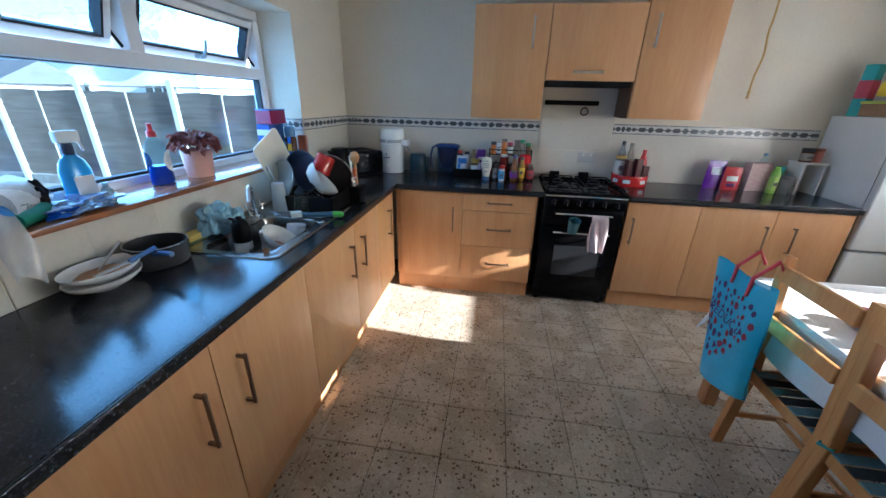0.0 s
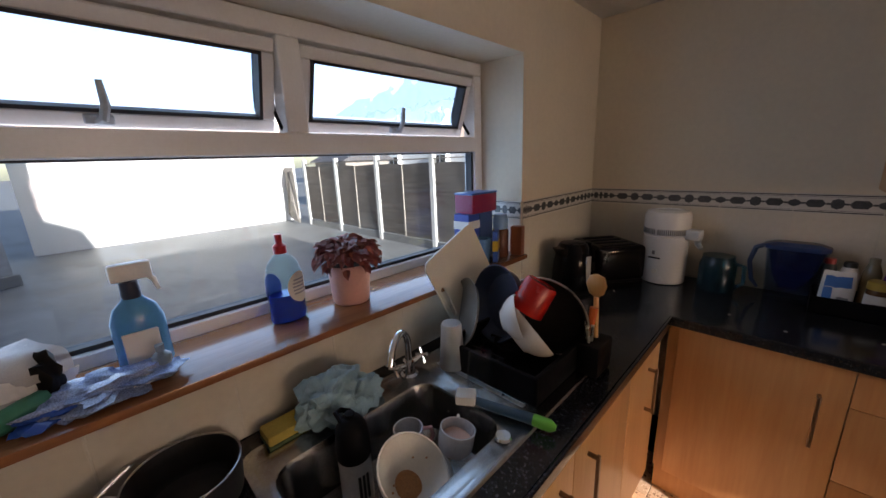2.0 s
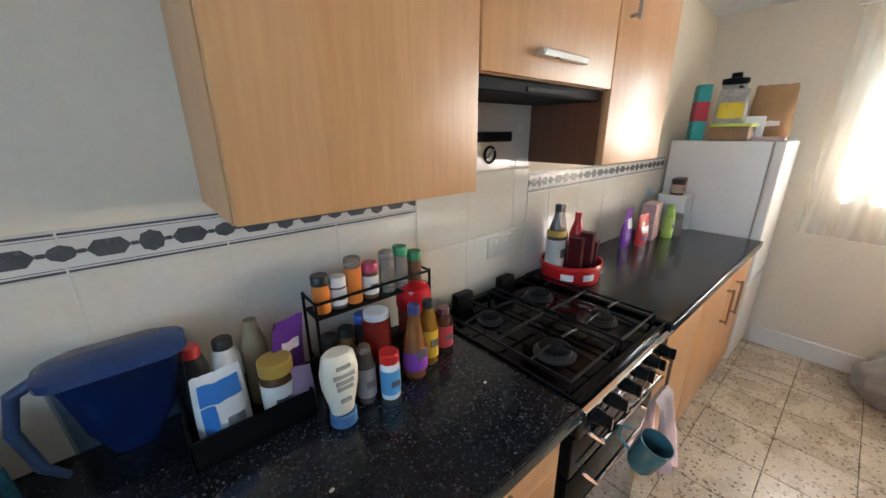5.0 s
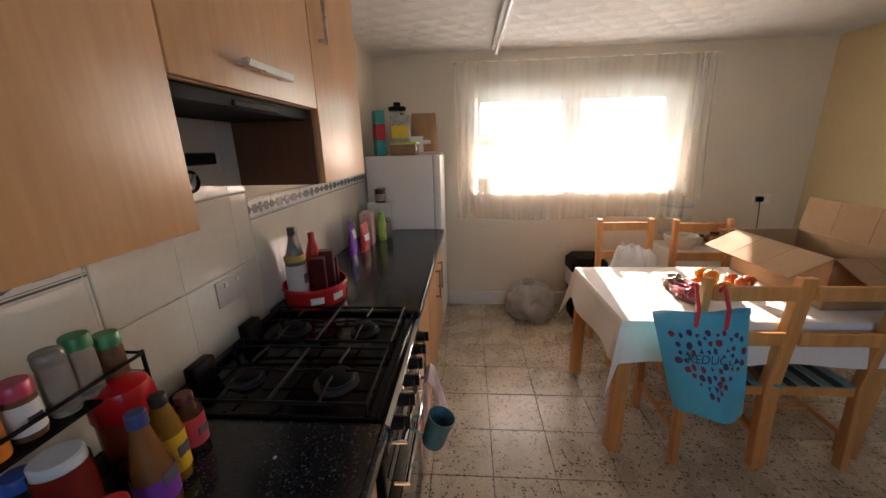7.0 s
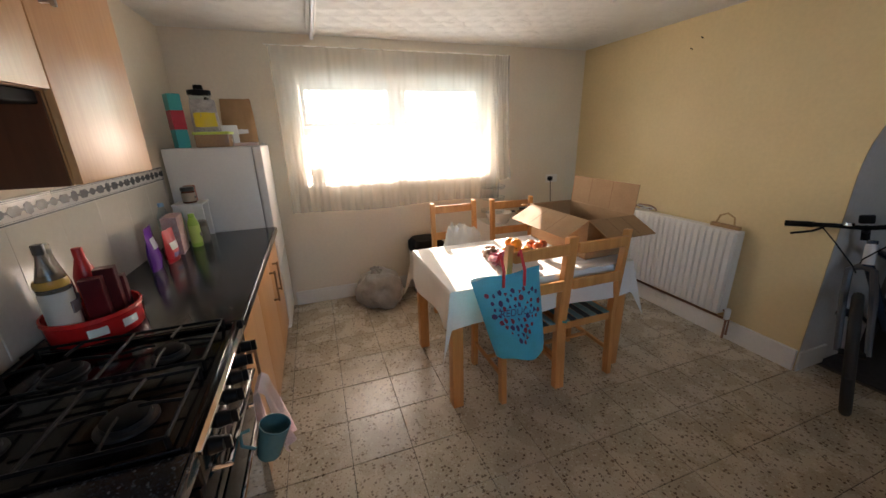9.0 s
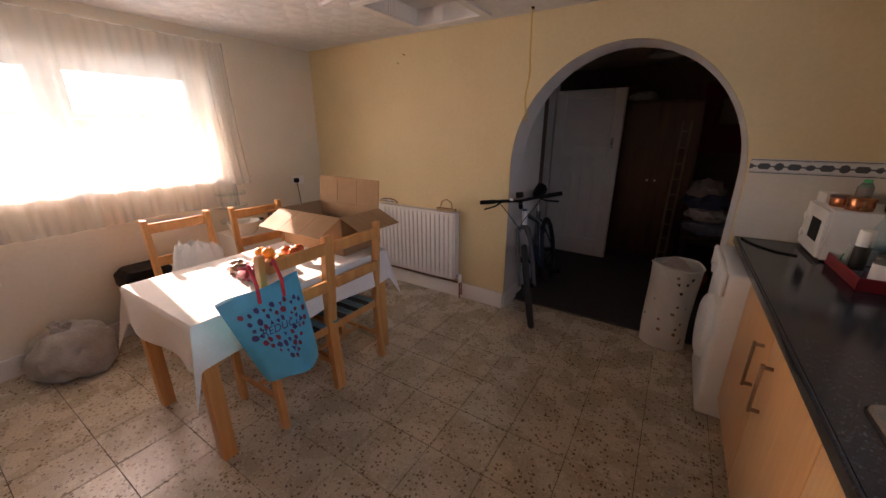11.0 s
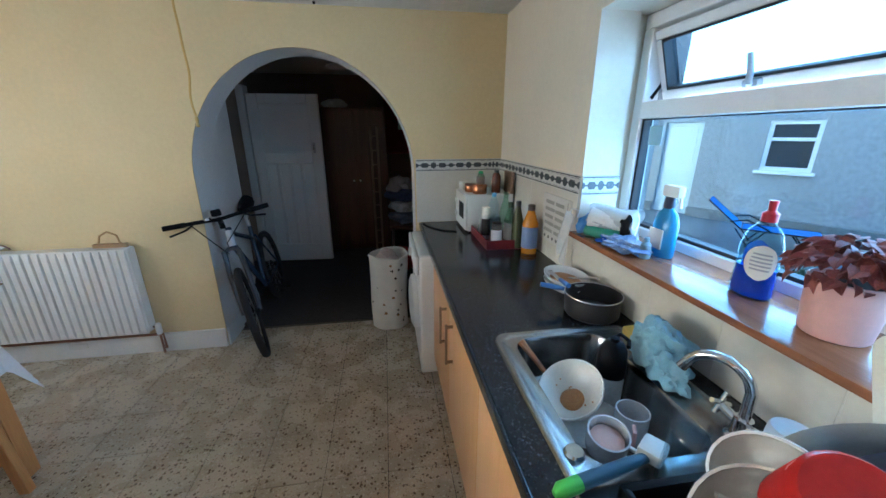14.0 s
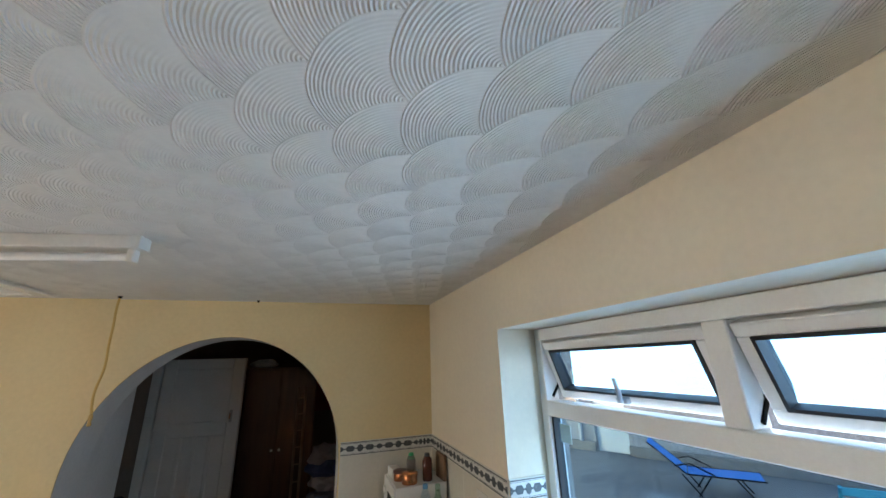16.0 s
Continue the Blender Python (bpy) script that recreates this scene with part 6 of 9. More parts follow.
def pouch(name, at, w, h, d, material, label, category="packet", turn=0, lean=0, print_=None, seed=1.0):
    """A filled foil or paper bag: flat at the top seam, round below."""
    t = thing(name, at, label, category, turn=turn)

    def f(side):
        def g(u, v):
            x = (u - 0.5) * w * (1 - 0.12 * v * v)
            y = side * d * math.sin(math.pi * u) ** 0.6 * (1 - v ** 2.2) * (0.65 + 0.35 * math.sin(math.pi * min(1, v * 1.3))) / 2
            q = Vector((x * 40, side * 3, v * 6 + seed))
            n = 0.05 * noise.noise(q)
            return (x + n * w * 0.25, y + n * d * 0.8 - lean * v * v * h, v * h + 0.006 * noise.noise(q * 1.7) * (v > 0.05))
        return g
    bm = bmn()
    sheet(bm, 14, 12, f(1))
    sheet(bm, 14, 12, f(-1))
    bmesh.ops.remove_doubles(bm, verts=bm.verts, dist=0.0015)
    part("pouch", bm, material, t)
    if print_:
        for i, (m_, a, b, c, e) in enumerate(print_):
            def pr(u, v, a=a, b=b, c=c, e=e):
                p = Vector(f(-1)(a + (b - a) * u, c + (e - c) * v))
                return (p.x, p.y - 0.0015, p.z)
            part("printed_panel", sheet(bmn(), 5, 5, pr), m_, t)
    return t


pouch("sugar_bag", (1.075, -0.165, ZB), 0.10, 0.165, 0.06, cm(0.75, 0.77, 0.8, 0.5), "white and blue paper bag of sugar", turn=4, print_=[(cm(0.03, 0.2, 0.6, 0.4), 0.1, 0.9, 0.62, 0.88), (cm(0.03, 0.2, 0.6, 0.4), 0.1, 0.35, 0.1, 0.6), (cm(0.25, 0.27, 0.3, 0.5), 0.5, 0.85, 0.15, 0.4)])
bottle("coffee_jar", (1.185, -0.165, ZB), 0.036, 0.145, cm(0.10, 0.045, 0.02, 0.15), cm(0.45, 0.30, 0.06, 0.3), "coffee jar with a gold lid", "jar", 0.9, M_LABEL, 0.03)
pouch("chocolate_packet", (1.225, -0.125, ZB + 0.06), 0.085, 0.16, 0.02, cm(0.12, 0.03, 0.25, 0.3), "purple chocolate packet sticking out of the basket", turn=18, lean=0.15, print_=[(cm(0.7, 0.66, 0.72, 0.4), 0.25, 0.8, 0.45, 0.62)])
pouch("crisps_packet", (1.215, -0.19, ZB), 0.08, 0.12, 0.03, cm(0.24, 0.17, 0.26, 0.3), "crumpled mauve crisp packet", turn=-20, seed=4)
bottle("vinegar_bottle", (1.045, -0.095, ZB), 0.028, 0.20, K_, R_, "dark bottle with a red lid", "bottle", 0.6, None, 0.03)
bottle("sauce_bottle", (1.105, -0.085, ZB), 0.030, 0.19, W_, K_, "white bottle with a black lid", "bottle", 0.6, None, 0.03)
bottle("oil_bottle", (1.165, -0.085, ZB), 0.027, 0.215, cm(0.3, 0.24, 0.15, 0.2), cm(0.25, 0.2, 0.12), "amber bottle at the back of the basket", "bottle", 0.5, None, 0.03)
# front row
mayo = thing("mayonnaise_bottle", (1.285, -0.275, Z), "white squeezy mayonnaise bottle standing on its blue cap", "bottle")
part("cap", lathe(bmn(), [(0, 0), (0.030, 0), (0.030, 0.026), (0.026, 0.03)], 22), cm(0.06, 0.16, 0.32, 0.3), mayo, "blue flip cap")
part("bottle", lathe(bmn(), [(0.026, 0.028), (0.03, 0.05), (0.041, 0.10), (0.043, 0.135), (0.036, 0.172), (0.028, 0.18), (0, 0.181)], 26, sx=1.0, sy=0.7), cm(0.72, 0.68, 0.56, 0.3), mayo)
for k, (z, w) in enumerate(((0.155, 0.016), (0.135, 0.024), (0.12, 0.02), (0.105, 0.018), (0.072, 0.012))):
    part("print_bar", box(bmn(), (-w, -0.0318 + 0.0012 * abs(k - 2), z - 0.005), (w, -0.022, z + 0.004), 0.001), cm(0.30, 0.30, 0.27, 0.5), mayo, smooth=False)
bottle("pepper_grinder", (1.36, -0.25, Z), 0.023, 0.15, cm(0.08, 0.07, 0.07, 0.15), M_GLASSJAR, "dark glass pepper grinder", "grinder", 0.6, cm(0.25, 0.25, 0.25), 0.05)
bottle("salt_tub", (1.412, -0.275, Z), 0.024, 0.125, cm(0.72, 0.76, 0.8, 0.35), R_, "white and blue salt tub with a red lid", "tub", 0.9, cm(0.08, 0.32, 0.6, 0.35), 0.025)
bottle("ketchup_jar", (1.425, -0.20, Z), 0.036, 0.20, cm(0.20, 0.02, 0.015, 0.15), cm(0.55, 0.62, 0.68, 0.35), "dark red sauce jar with a pale lid", "jar", 0.8, None, 0.035, 0.8)
bottle("squash_bottle", (1.51, -0.245, Z), 0.033, 0.205, mat("orange_syrup", (0.42, 0.17, 0.06), 0.1, trans=0.4), cm(0.04, 0.06, 0.2, 0.3), "tall bottle with a purple label", "bottle", 0.42, cm(0.25, 0.05, 0.35, 0.35), 0.025, 0.42)
bottle("mustard_bottle", (1.572, -0.225, Z), 0.027, 0.19, mat("golden_oil", (0.5, 0.24, 0.04), 0.1, trans=0.4), K_, "yellow-labelled bottle with a dark cap", "bottle", 0.5, cm(0.72, 0.45, 0.03, 0.35), 0.02, 0.62)
bottle("browning_bottle", (1.645, -0.205, Z), 0.028, 0.135, mat("brown_glass", (0.12, 0.04, 0.02), 0.1, trans=0.3), cm(0.16, 0.03, 0.03, 0.35), "small brown bottle with a red and yellow label", "bottle", 0.55, cm(0.5, 0.05, 0.07, 0.35), 0.022, 0.7)
bottle("herb_jar", (1.345, -0.20, Z), 0.022, 0.12, M_SPICE, K_, "small brown herb jar", "jar", 0.9, None, 0.02)
# spice rack
rk = thing("spice_rack", (1.475, -0.095, Z), "black two-tier wire spice rack", "spice rack")
for z in (0.012, 0.185):
    part("shelf", box(bmn(), (-0.175, -0.04, z), (0.175, 0.045, z + 0.005), 0.001), M_MATTBLACK, rk, smooth=False)
    part("front_rail", tube(bmn(), [(-0.175, 0.045, z + 0.045), (-0.175, -0.042, z + 0.045), (0.175, -0.042, z + 0.045), (0.175, 0.045, z + 0.045)], 0.004, 6), M_MATTBLACK, rk)
for x in (-0.175, 0.175):
    for y in (-0.04, 0.043):
        part("post", rod(bmn(), (x, y, 0), (x, y, 0.235), 0.004, n=8), M_MATTBLACK, rk)
for i, (dx, lid, body, lab, hh) in enumerate(((-0.145, K_, O_, "red-brown spice jar with a black lid", 0.10), (-0.10, W_, cm(0.12, 0.1, 0.1, 0.3), "dark spice jar with a white lid", 0.085), (-0.055, M_GLASSJAR, O_, "orange spice jar with a clear lid", 0.125), (-0.005, cm(0.55, 0.05, 0.12, 0.3), M_SPICE, "spice jar with a pink lid", 0.10), (0.05, M_GLASSJAR, M_GLASSJAR, "clear glass spice grinder jar", 0.12), (0.095, G_, M_GLASSJAR, "herb jar with a green lid", 0.125), (0.145, G_, M_SPICE, "short jar with a dark green lid", 0.10))):
    bottle("spice_jar", (1.475 + dx, -0.10, Z + 0.1905), 0.022, hh, body, lid, lab, "jar", 0.9, M_LABEL if i in (1, 3) else None, 0.024)
for i, (dx, lid, body, lab, hh) in enumerate(((-0.14, K_, M_SPICE, "brown spice jar on the lower rack", 0.10), (-0.09, K_, cm(0.25, 0.12, 0.04), "ochre spice jar on the lower rack", 0.105), (-0.04, cm(0.03, 0.12, 0.5, 0.3), K_, "dark jar with a bright blue lid", 0.13), (0.01, K_, M_SPICE, "brown spice jar on the lower rack", 0.10))):
    bottle("spice_jar", (1.475 + dx, -0.10, Z + 0.0175), 0.022, hh, body, lid, lab, "jar", 0.9, None, 0.022)
gt = thing("red_tub", (1.60, -0.12, Z + 0.0175), "glossy red tub with a domed lid on the rack", "tub")
M_REDENAMEL = mat("red_enamel", (0.60, 0.015, 0.02), 0.15)
part("tub_body", lathe(bmn(), [(0, 0), (0.046, 0), (0.05, 0.006), (0.05, 0.115), (0, 0.116)], 28), cm(0.30, 0.05, 0.03, 0.25), gt)
part("lid", lathe(bmn(), [(0.052, 0.112), (0.054, 0.118), (0.053, 0.150), (0.046, 0.172), (0.028, 0.182), (0, 0.184)], 28), M_REDENAMEL, gt, "glossy red domed lid")
# crumbs on the worktop
for x, y in ((1.19, -0.42), (1.62, -0.40), (0.78, -0.45), (0.33, -0.46), (0.95, -0.5)):
    tagged(part("crumb", crumple(bmn(), 0.006, 0.004, 0.002, x * 9, 0.5, 1), cm(0.5, 0.46, 0.38, 0.8)), "pale crumb on the black worktop", "crumb").location = (x, y, TOP)

# ---------- worktop beside the fridge ----------
rt = thing("biscuit_tin", (2.445, -0.15, Z), "shallow red biscuit tin holding bottles", "tin")
M_REDT = mat("red_printed_tin", (0.58, 0.02, 0.02), 0.22, vary=0.08)
part("tin", lathe(bmn(), [(0, 0.003), (0.128, 0.0), (0.133, 0.006), (0.135, 0.068), (0.140, 0.072), (0.138, 0.085), (0.131, 0.085), (0.129, 0.012), (0, 0.010)], 40, sx=1.0, sy=0.95), M_REDT, rt)
for a in (-125, -70, -20, 195):
    bm = bmn()
    for k in range(5):
        b = radians(a + 4.5 * k)
        c, d = radians(a + 4.5 * k + 4.5), 0.1375
        for lo_, hi_ in ((0.026, 0.054),):
            bm.faces.new([bm.verts.new((d * math.cos(q), 0.95 * d * math.sin(q), z)) for q, z in ((b, lo_), (c, lo_), (c, hi_), (b, hi_))])
    part("label", bm, W_, rt, "white printed label")
ZR = Z + 0.0105
bottle("syrup_bottle", (2.365, -0.115, ZR), 0.040, 0.325, mat("syrup_glass", (0.55, 0.52, 0.47), 0.08, trans=0.85), K_, "tall clear bottle with a gold band and black cap", "bottle", 0.34, cm(0.62, 0.60, 0.56, 0.35), 0.03, 0.6)
part("gold_band", lathe(bmn(), [(0.0405, 0.19), (0.0412, 0.195), (0.0412, 0.205), (0.038, 0.215)], 24), cm(0.55, 0.33, 0.06, 0.3), bpy.data.objects["syrup_bottle"])
bottle("honey_jar", (2.44, -0.085, ZR), 0.036, 0.31, mat("clear_bottle_glass", (0.55, 0.50, 0.46), 0.08, trans=0.85), M_GLASSJAR, "clear bottle with a glass stopper", "bottle", 0.4, cm(0.10, 0.012, 0.015, 0.3), 0.03, 0.55)
for dx, dy, hh, lab in ((2.415, -0.185, 0.185, "dark red carton standing in the tin"), (2.475, -0.20, 0.20, "maroon cardboard packet in the tin"), (2.53, -0.195, 0.15, "small printed maroon box in the tin")):
    c = carton("tea_carton", (dx, dy, ZR), (0.05, 0.055, hh), cm(0.085, 0.007, 0.010, 0.3), lab, "carton", 14, None)
    part("flap", box(bmn(), (-0.025, -0.027, hh), (0.0, 0.027, hh + 0.002)), cm(0.11, 0.012, 0.015, 0.3), c, smooth=False)
bottle("ketchup_bottle", (2.535, -0.115, ZR), 0.034, 0.265, R_, R_, "red squeezy ketchup bottle", "bottle", 0.4, None, 0.05, 0.62)
pouch("chocolate_pouch", (3.10, -0.11, Z), 0.16, 0.215, 0.06, cm(0.14, 0.02, 0.32, 0.25), "shiny purple chocolate pouch", turn=8, print_=[(cm(0.5, 0.45, 0.6, 0.35), 0.2, 0.75, 0.5, 0.75)], seed=2)
pouch("snack_pouch", (3.20, -0.155, Z), 0.13, 0.175, 0.055, cm(0.55, 0.03, 0.04, 0.28), "red and white snack pouch", turn=-6, print_=[(cm(0.75, 0.7, 0.66, 0.35), 0.2, 0.8, 0.4, 0.62), (cm(0.1, 0.02, 0.15, 0.35), 0.25, 0.7, 0.15, 0.3)], seed=6)
c = carton("cereal_carton", (3.38, -0.13, Z), (0.16, 0.075, 0.215), mat("spotted_carton", (0.70, 0.62, 0.58), 0.45, vary=0.5, scale=60, second=(0.45, 0.10, 0.12)), "white carton with red spots", "carton", 6)
bottle("apple_juice", (3.47, -0.20, Z), 0.03, 0.2, cm(0.30, 0.52, 0.08, 0.3), cm(0.25, 0.5, 0.05), "lime green plastic juice bottle", "bottle", 0.5, cm(0.45, 0.62, 0.15), 0.02)
bottle("glass_storage_jar", (3.55, -0.21, Z), 0.045, 0.14, M_GLASSJAR, M_GLASSJAR, "clear glass storage jar with a glass lid", "jar", 0.8, None, 0.03)
bottle("water_bottle", (3.44, -0.075, Z), 0.034, 0.28, glass("pet_plastic", (0.85, 0.92, 0.97)), cm(0.2, 0.4, 0.62), "clear plastic water bottle", "bottle", 0.38, None, 0.02)
bottle("green_tub", (3.56, -0.095, Z), 0.035, 0.19, G_, cm(0.02, 0.3, 0.3), "green tub with a teal lid", "tub", 0.9, None, 0.03)
sh = thing("cup_stand", (3.69, -0.16, Z), "white wooden stand holding jars", "stand")
part("stand_side", box(bmn(), (-0.075, -0.07, 0), (-0.063, 0.09, 0.225), 0.002), M_WHITE, sh)
part("stand_side", box(bmn(), (0.063, -0.07, 0), (0.075, 0.09, 0.225), 0.002), M_WHITE, sh)
part("stand_top", box(bmn(), (-0.08, -0.075, 0.225), (0.08, 0.095, 0.237), 0.002), M_WHITE, sh)
bottle("coffee_jar", (3.655, -0.16, Z + 0.238), 0.038, 0.10, cm(0.10, 0.035, 0.02, 0.15), K_, "dark coffee jar on the white stand", "jar", 0.9, cm(0.35, 0.3, 0.25), 0.022)
bottle("tin_can", (3.735, -0.15, Z + 0.238), 0.034, 0.10, cm(0.45, 0.14, 0.10, 0.3), cm(0.25, 0.08, 0.05), "copper-coloured tin on the white stand", "tin", 0.9, None, 0.02)

# ---------- on top of the fridge ----------
FT = 1.477
c = carton("cereal_box", (3.885, -0.13, FT), (0.10, 0.07, 0.33), cm(0.02, 0.36, 0.36, 0.4), "teal cereal box on the fridge", "box", 30, cm(0.5, 0.03, 0.05, 0.4))
gb = thing("food_box", (3.90, -0.32, FT), "clear food box with a lime green lid", "food box")
part("tub", box(bmn(), (-0.085, -0.10, 0.0), (0.085, 0.10, 0.085), 0.012, 2), mat("brown_see_through", (0.42, 0.26, 0.15), 0.25, trans=0.2), gb)
part("lid", box(bmn(), (-0.092, -0.107, 0.08), (0.092, 0.107, 0.098), 0.008, 2), cm(0.50, 0.62, 0.10, 0.35), gb, "lime green lid")
pouch("biscuit_bag", (3.90, -0.29, FT + 0.0985), 0.16, 0.20, 0.07, mat("printed_film", (0.62, 0.60, 0.58), 0.3, vary=0.5, scale=40, second=(0.2, 0.18, 0.2)), "printed bag with a yellow front", turn=-78, print_=[(cm(0.75, 0.58, 0.03, 0.35), 0.1, 0.9, 0.15, 0.6)], seed=3)
bl = thing("blender", (4.12, -0.235, FT), "blender with a clear jug and black base", "blender")
part("base", lathe(bmn(), [(0, 0), (0.07, 0), (0.072, 0.01), (0.06, 0.12), (0.05, 0.14), (0, 0.14)], 24), M_MATTBLACK, bl)
part("jug", lathe(bmn(), [(0.045, 0.14), (0.06, 0.16), (0.068, 0.35), (0.064, 0.35), (0.055, 0.16), (0, 0.15)], 24), M_CUP, bl, "clear plastic jug")
part("lid", lathe(bmn(), [(0.072, 0.348), (0.072, 0.375), (0.03, 0.382), (0.028, 0.41), (0, 0.412)], 24), M_MATTBLACK, bl)
part("handle", tube(bmn(), [(0.06, -0.02, 0.33), (0.11, -0.03, 0.32), (0.11, -0.03, 0.2), (0.06, -0.02, 0.18)], 0.011, 8), M_MATTBLACK, bl)
M_KRAFT = mat("kraft_paper", (0.42, 0.25, 0.12), 0.8, vary=0.12, scale=12, bump=0.2, bump_scale=80)
pouch("paper_bag", (4.12, -0.45, FT + 0.022), 0.22, 0.30, 0.11, M_KRAFT, "folded brown paper bag on the fridge", turn=-84, print_=[(W_, 0.4, 0.75, 0.2, 0.3)], seed=5)
carton("recipe_book", (4.05, -0.44, FT), (0.20, 0.24, 0.02), cm(0.68, 0.50, 0.46, 0.5), "pink magazine under the paper bag", "magazine", 5)
carton("white_carton", (3.985, -0.40, FT + 0.0005), (0.012, 0.11, 0.14), W_, "white card leaning beside the food box", "card", 12)

# ---------- dining table ----------
TBX0, TBX1, TBY0, TBY1, TZ = 2.575, 3.31, -2.72, -1.51, 0.75
tb = thing("dining_table", ((TBX0 + TBX1) / 2, (TBY0 + TBY1) / 2, 0), "pine dining table under a white cloth", "table")
hw, hl = (TBX1 - TBX0) / 2, (TBY1 - TBY0) / 2
part("tabletop", box(bmn(), (-hw, -hl, TZ - 0.028), (hw, hl, TZ), 0.006, 2), M_PINE, tb)
for sx in (-1, 1):
    for sy in (-1, 1):
        bm = box(bmn(), (sx * (hw - 0.035) - 0.032, sy * (hl - 0.04) - 0.032, 0), (sx * (hw - 0.035) + 0.032, sy * (hl - 0.04) + 0.032, TZ - 0.029), 0.005, 2)
        part("leg", bm, M_PINE, tb)
    part("apron", box(bmn(), (sx * (hw - 0.035) - 0.01, -hl + 0.09, TZ - 0.12), (sx * (hw - 0.035) + 0.01, hl - 0.09, TZ - 0.029)), M_PINE, tb, smooth=False)
for sy in (-1, 1):
    part("apron", box(bmn(), (-hw + 0.08, sy * (hl - 0.04) - 0.01, TZ - 0.12), (hw - 0.08, sy * (hl - 0.04) + 0.01, TZ - 0.029)), M_PINE, tb, smooth=False)
M_LINEN = mat("white_tablecloth", (0.78, 0.76, 0.72), 0.8, vary=0.06, scale=7, bump=0.15, bump_scale=600)
tc = thing("tablecloth", ((TBX0 + TBX1) / 2, (TBY0 + TBY1) / 2, TZ), "white cotton tablecloth hanging in folds", "tablecloth")


def cloth(u, v):
    ov = 0.215
    X, Y = (u - 0.5) * 2 * (hw + ov), (v - 0.5) * 2 * (hl + ov)
    ex, ey = max(0, abs(X) - hw - 0.004), max(0, abs(Y) - hl - 0.004)
    sx, sy = (1 if X > 0 else -1), (1 if Y > 0 else -1)
    x, y = sx * min(abs(X), hw + 0.004), sy * min(abs(Y), hl + 0.004)
    d = ex + ey if ex * ey == 0 else (max(ex, ey) + 0.78 * min(ex, ey))
    flare = 0.10 * d + 0.016 * math.sin(11 * (Y if ex > ey else X)) * d / 0.2
    if ex > 0 and ey > 0:
        x += sx * (0.10 * ex + 0.24 * min(ex, ey))
        y += sy * (0.10 * ey + 0.24 * min(ex, ey))
    elif ex > 0:
        x += sx * max(0.004, flare)
    elif ey > 0:
        y += sy * max(0.004, flare)
    z = 0.004 - d + 0.0012 * noise.noise(Vector((X * 7, Y * 7, 0)))
    return (x, y, z)


bm = sheet(bmn(), 56, 84, cloth)
part("fabric", bm, M_LINEN, tc)


# ---------- chairs ----------
M_WEB = mat("striped_webbing", (0.05, 0.06, 0.065), 0.85, vary=0.3, scale=30, bump=0.4, bump_scale=300)
M_WEBT = mat("teal_webbing", (0.22, 0.38, 0.38), 0.85, vary=0.2, scale=30, bump=0.4, bump_scale=300)
M_TEALROPE = cm(0.06, 0.35, 0.36, 0.7)


def dining_chair(at, turn, label):
    """Faces along +x; the origin lies under the middle of the seat."""
    c = thing("dining_chair", at, label, "chair", "chairs round the table", turn)
    W = 0.185
    for s in (-1, 1):
        bm = bmn()
        prism(bm, [(-0.24, 0.0), (-0.195, 0.0), (-0.165, 0.44), (-0.215, 0.98), (-0.255, 0.985), (-0.212, 0.44)], "y", s * W - 0.017, s * W + 0.017)
        bmesh.ops.bevel(bm, geom=bm.edges[:], offset=0.003, segments=1, affect="EDGES")
        part("back_post", bm, M_PINE, c)
        part("front_leg", box(bmn(), (0.165, s * W - 0.018, 0), (0.205, s * W + 0.018, 0.43), 0.003), M_PINE, c)
        part("seat_rail", box(bmn(), (-0.20, s * (W - 0.004) - 0.012, 0.385), (0.20, s * (W - 0.004) + 0.012, 0.435), 0.003), M_PINE, c)
        part("stretcher", box(bmn(), (-0.21, s * W - 0.009, 0.16), (0.18, s * W + 0.009, 0.185), 0.003), M_PINE, c)
    for x in (-0.185, 0.185):
        part("seat_rail", box(bmn(), (x - 0.012, -W + 0.014, 0.385), (x + 0.012, W - 0.014, 0.432), 0.003), M_PINE, c)
    part("stretcher", box(bmn(), (-0.015, -W, 0.165), (0.01, W, 0.182), 0.003), M_PINE, c)
    for z in (0.92, 0.70):
        x = -0.198 - 0.0930 * (z - 0.44)
        part("back_slat", box(bmn(), (x - 0.022, -W + 0.015, z - 0.032), (x - 0.002, W - 0.015, z + 0.032), 0.004), M_PINE, c)
    for k in range(7):
        y = -0.15 + 0.05 * k
        part("webbing_strap", box(bmn(), (-0.195, y - 0.021, 0.433), (0.195, y + 0.021, 0.440), 0.002), M_WEB if k % 2 else M_WEBT, c)
    part("cushion_tie", tube(bmn(), [(-0.20, W + 0.02, 0.45), (-0.23, W, 0.455), (-0.20, W - 0.02, 0.45), (-0.17, W, 0.455), (-0.20, W + 0.02, 0.45)], 0.006, 6), M_TEALROPE, c, "teal fabric tie")
    return c


ch = dining_chair((2.745, -1.995, 0), 0, "pine dining chair with a striped webbing seat")
c2 = copy_thing(ch, pose(2.745, -2.395, 0, 0, 0, 0))
c3 = copy_thing(ch, pose(3.52, -1.985, 0, 0, 0, 180))
c4 = copy_thing(ch, pose(3.47, -2.50, 0, 0, 0, 178))
ch["label"] = "pine dining chair with a blue bag on its back"
c3["label"] = "pine dining chair with a white bag on its seat"

# blue shopping bag on the chair back
M_BAG = mat("blue_woven_plastic", (0.04, 0.48, 0.68), 0.35, vary=0.14, scale=14, bump=0.1, bump_scale=300, alpha=0.93)
bag = thing("shopping_bag", (2.437, -1.775, 0.41), "turquoise reusable shopping bag hung on the chair", "bag")


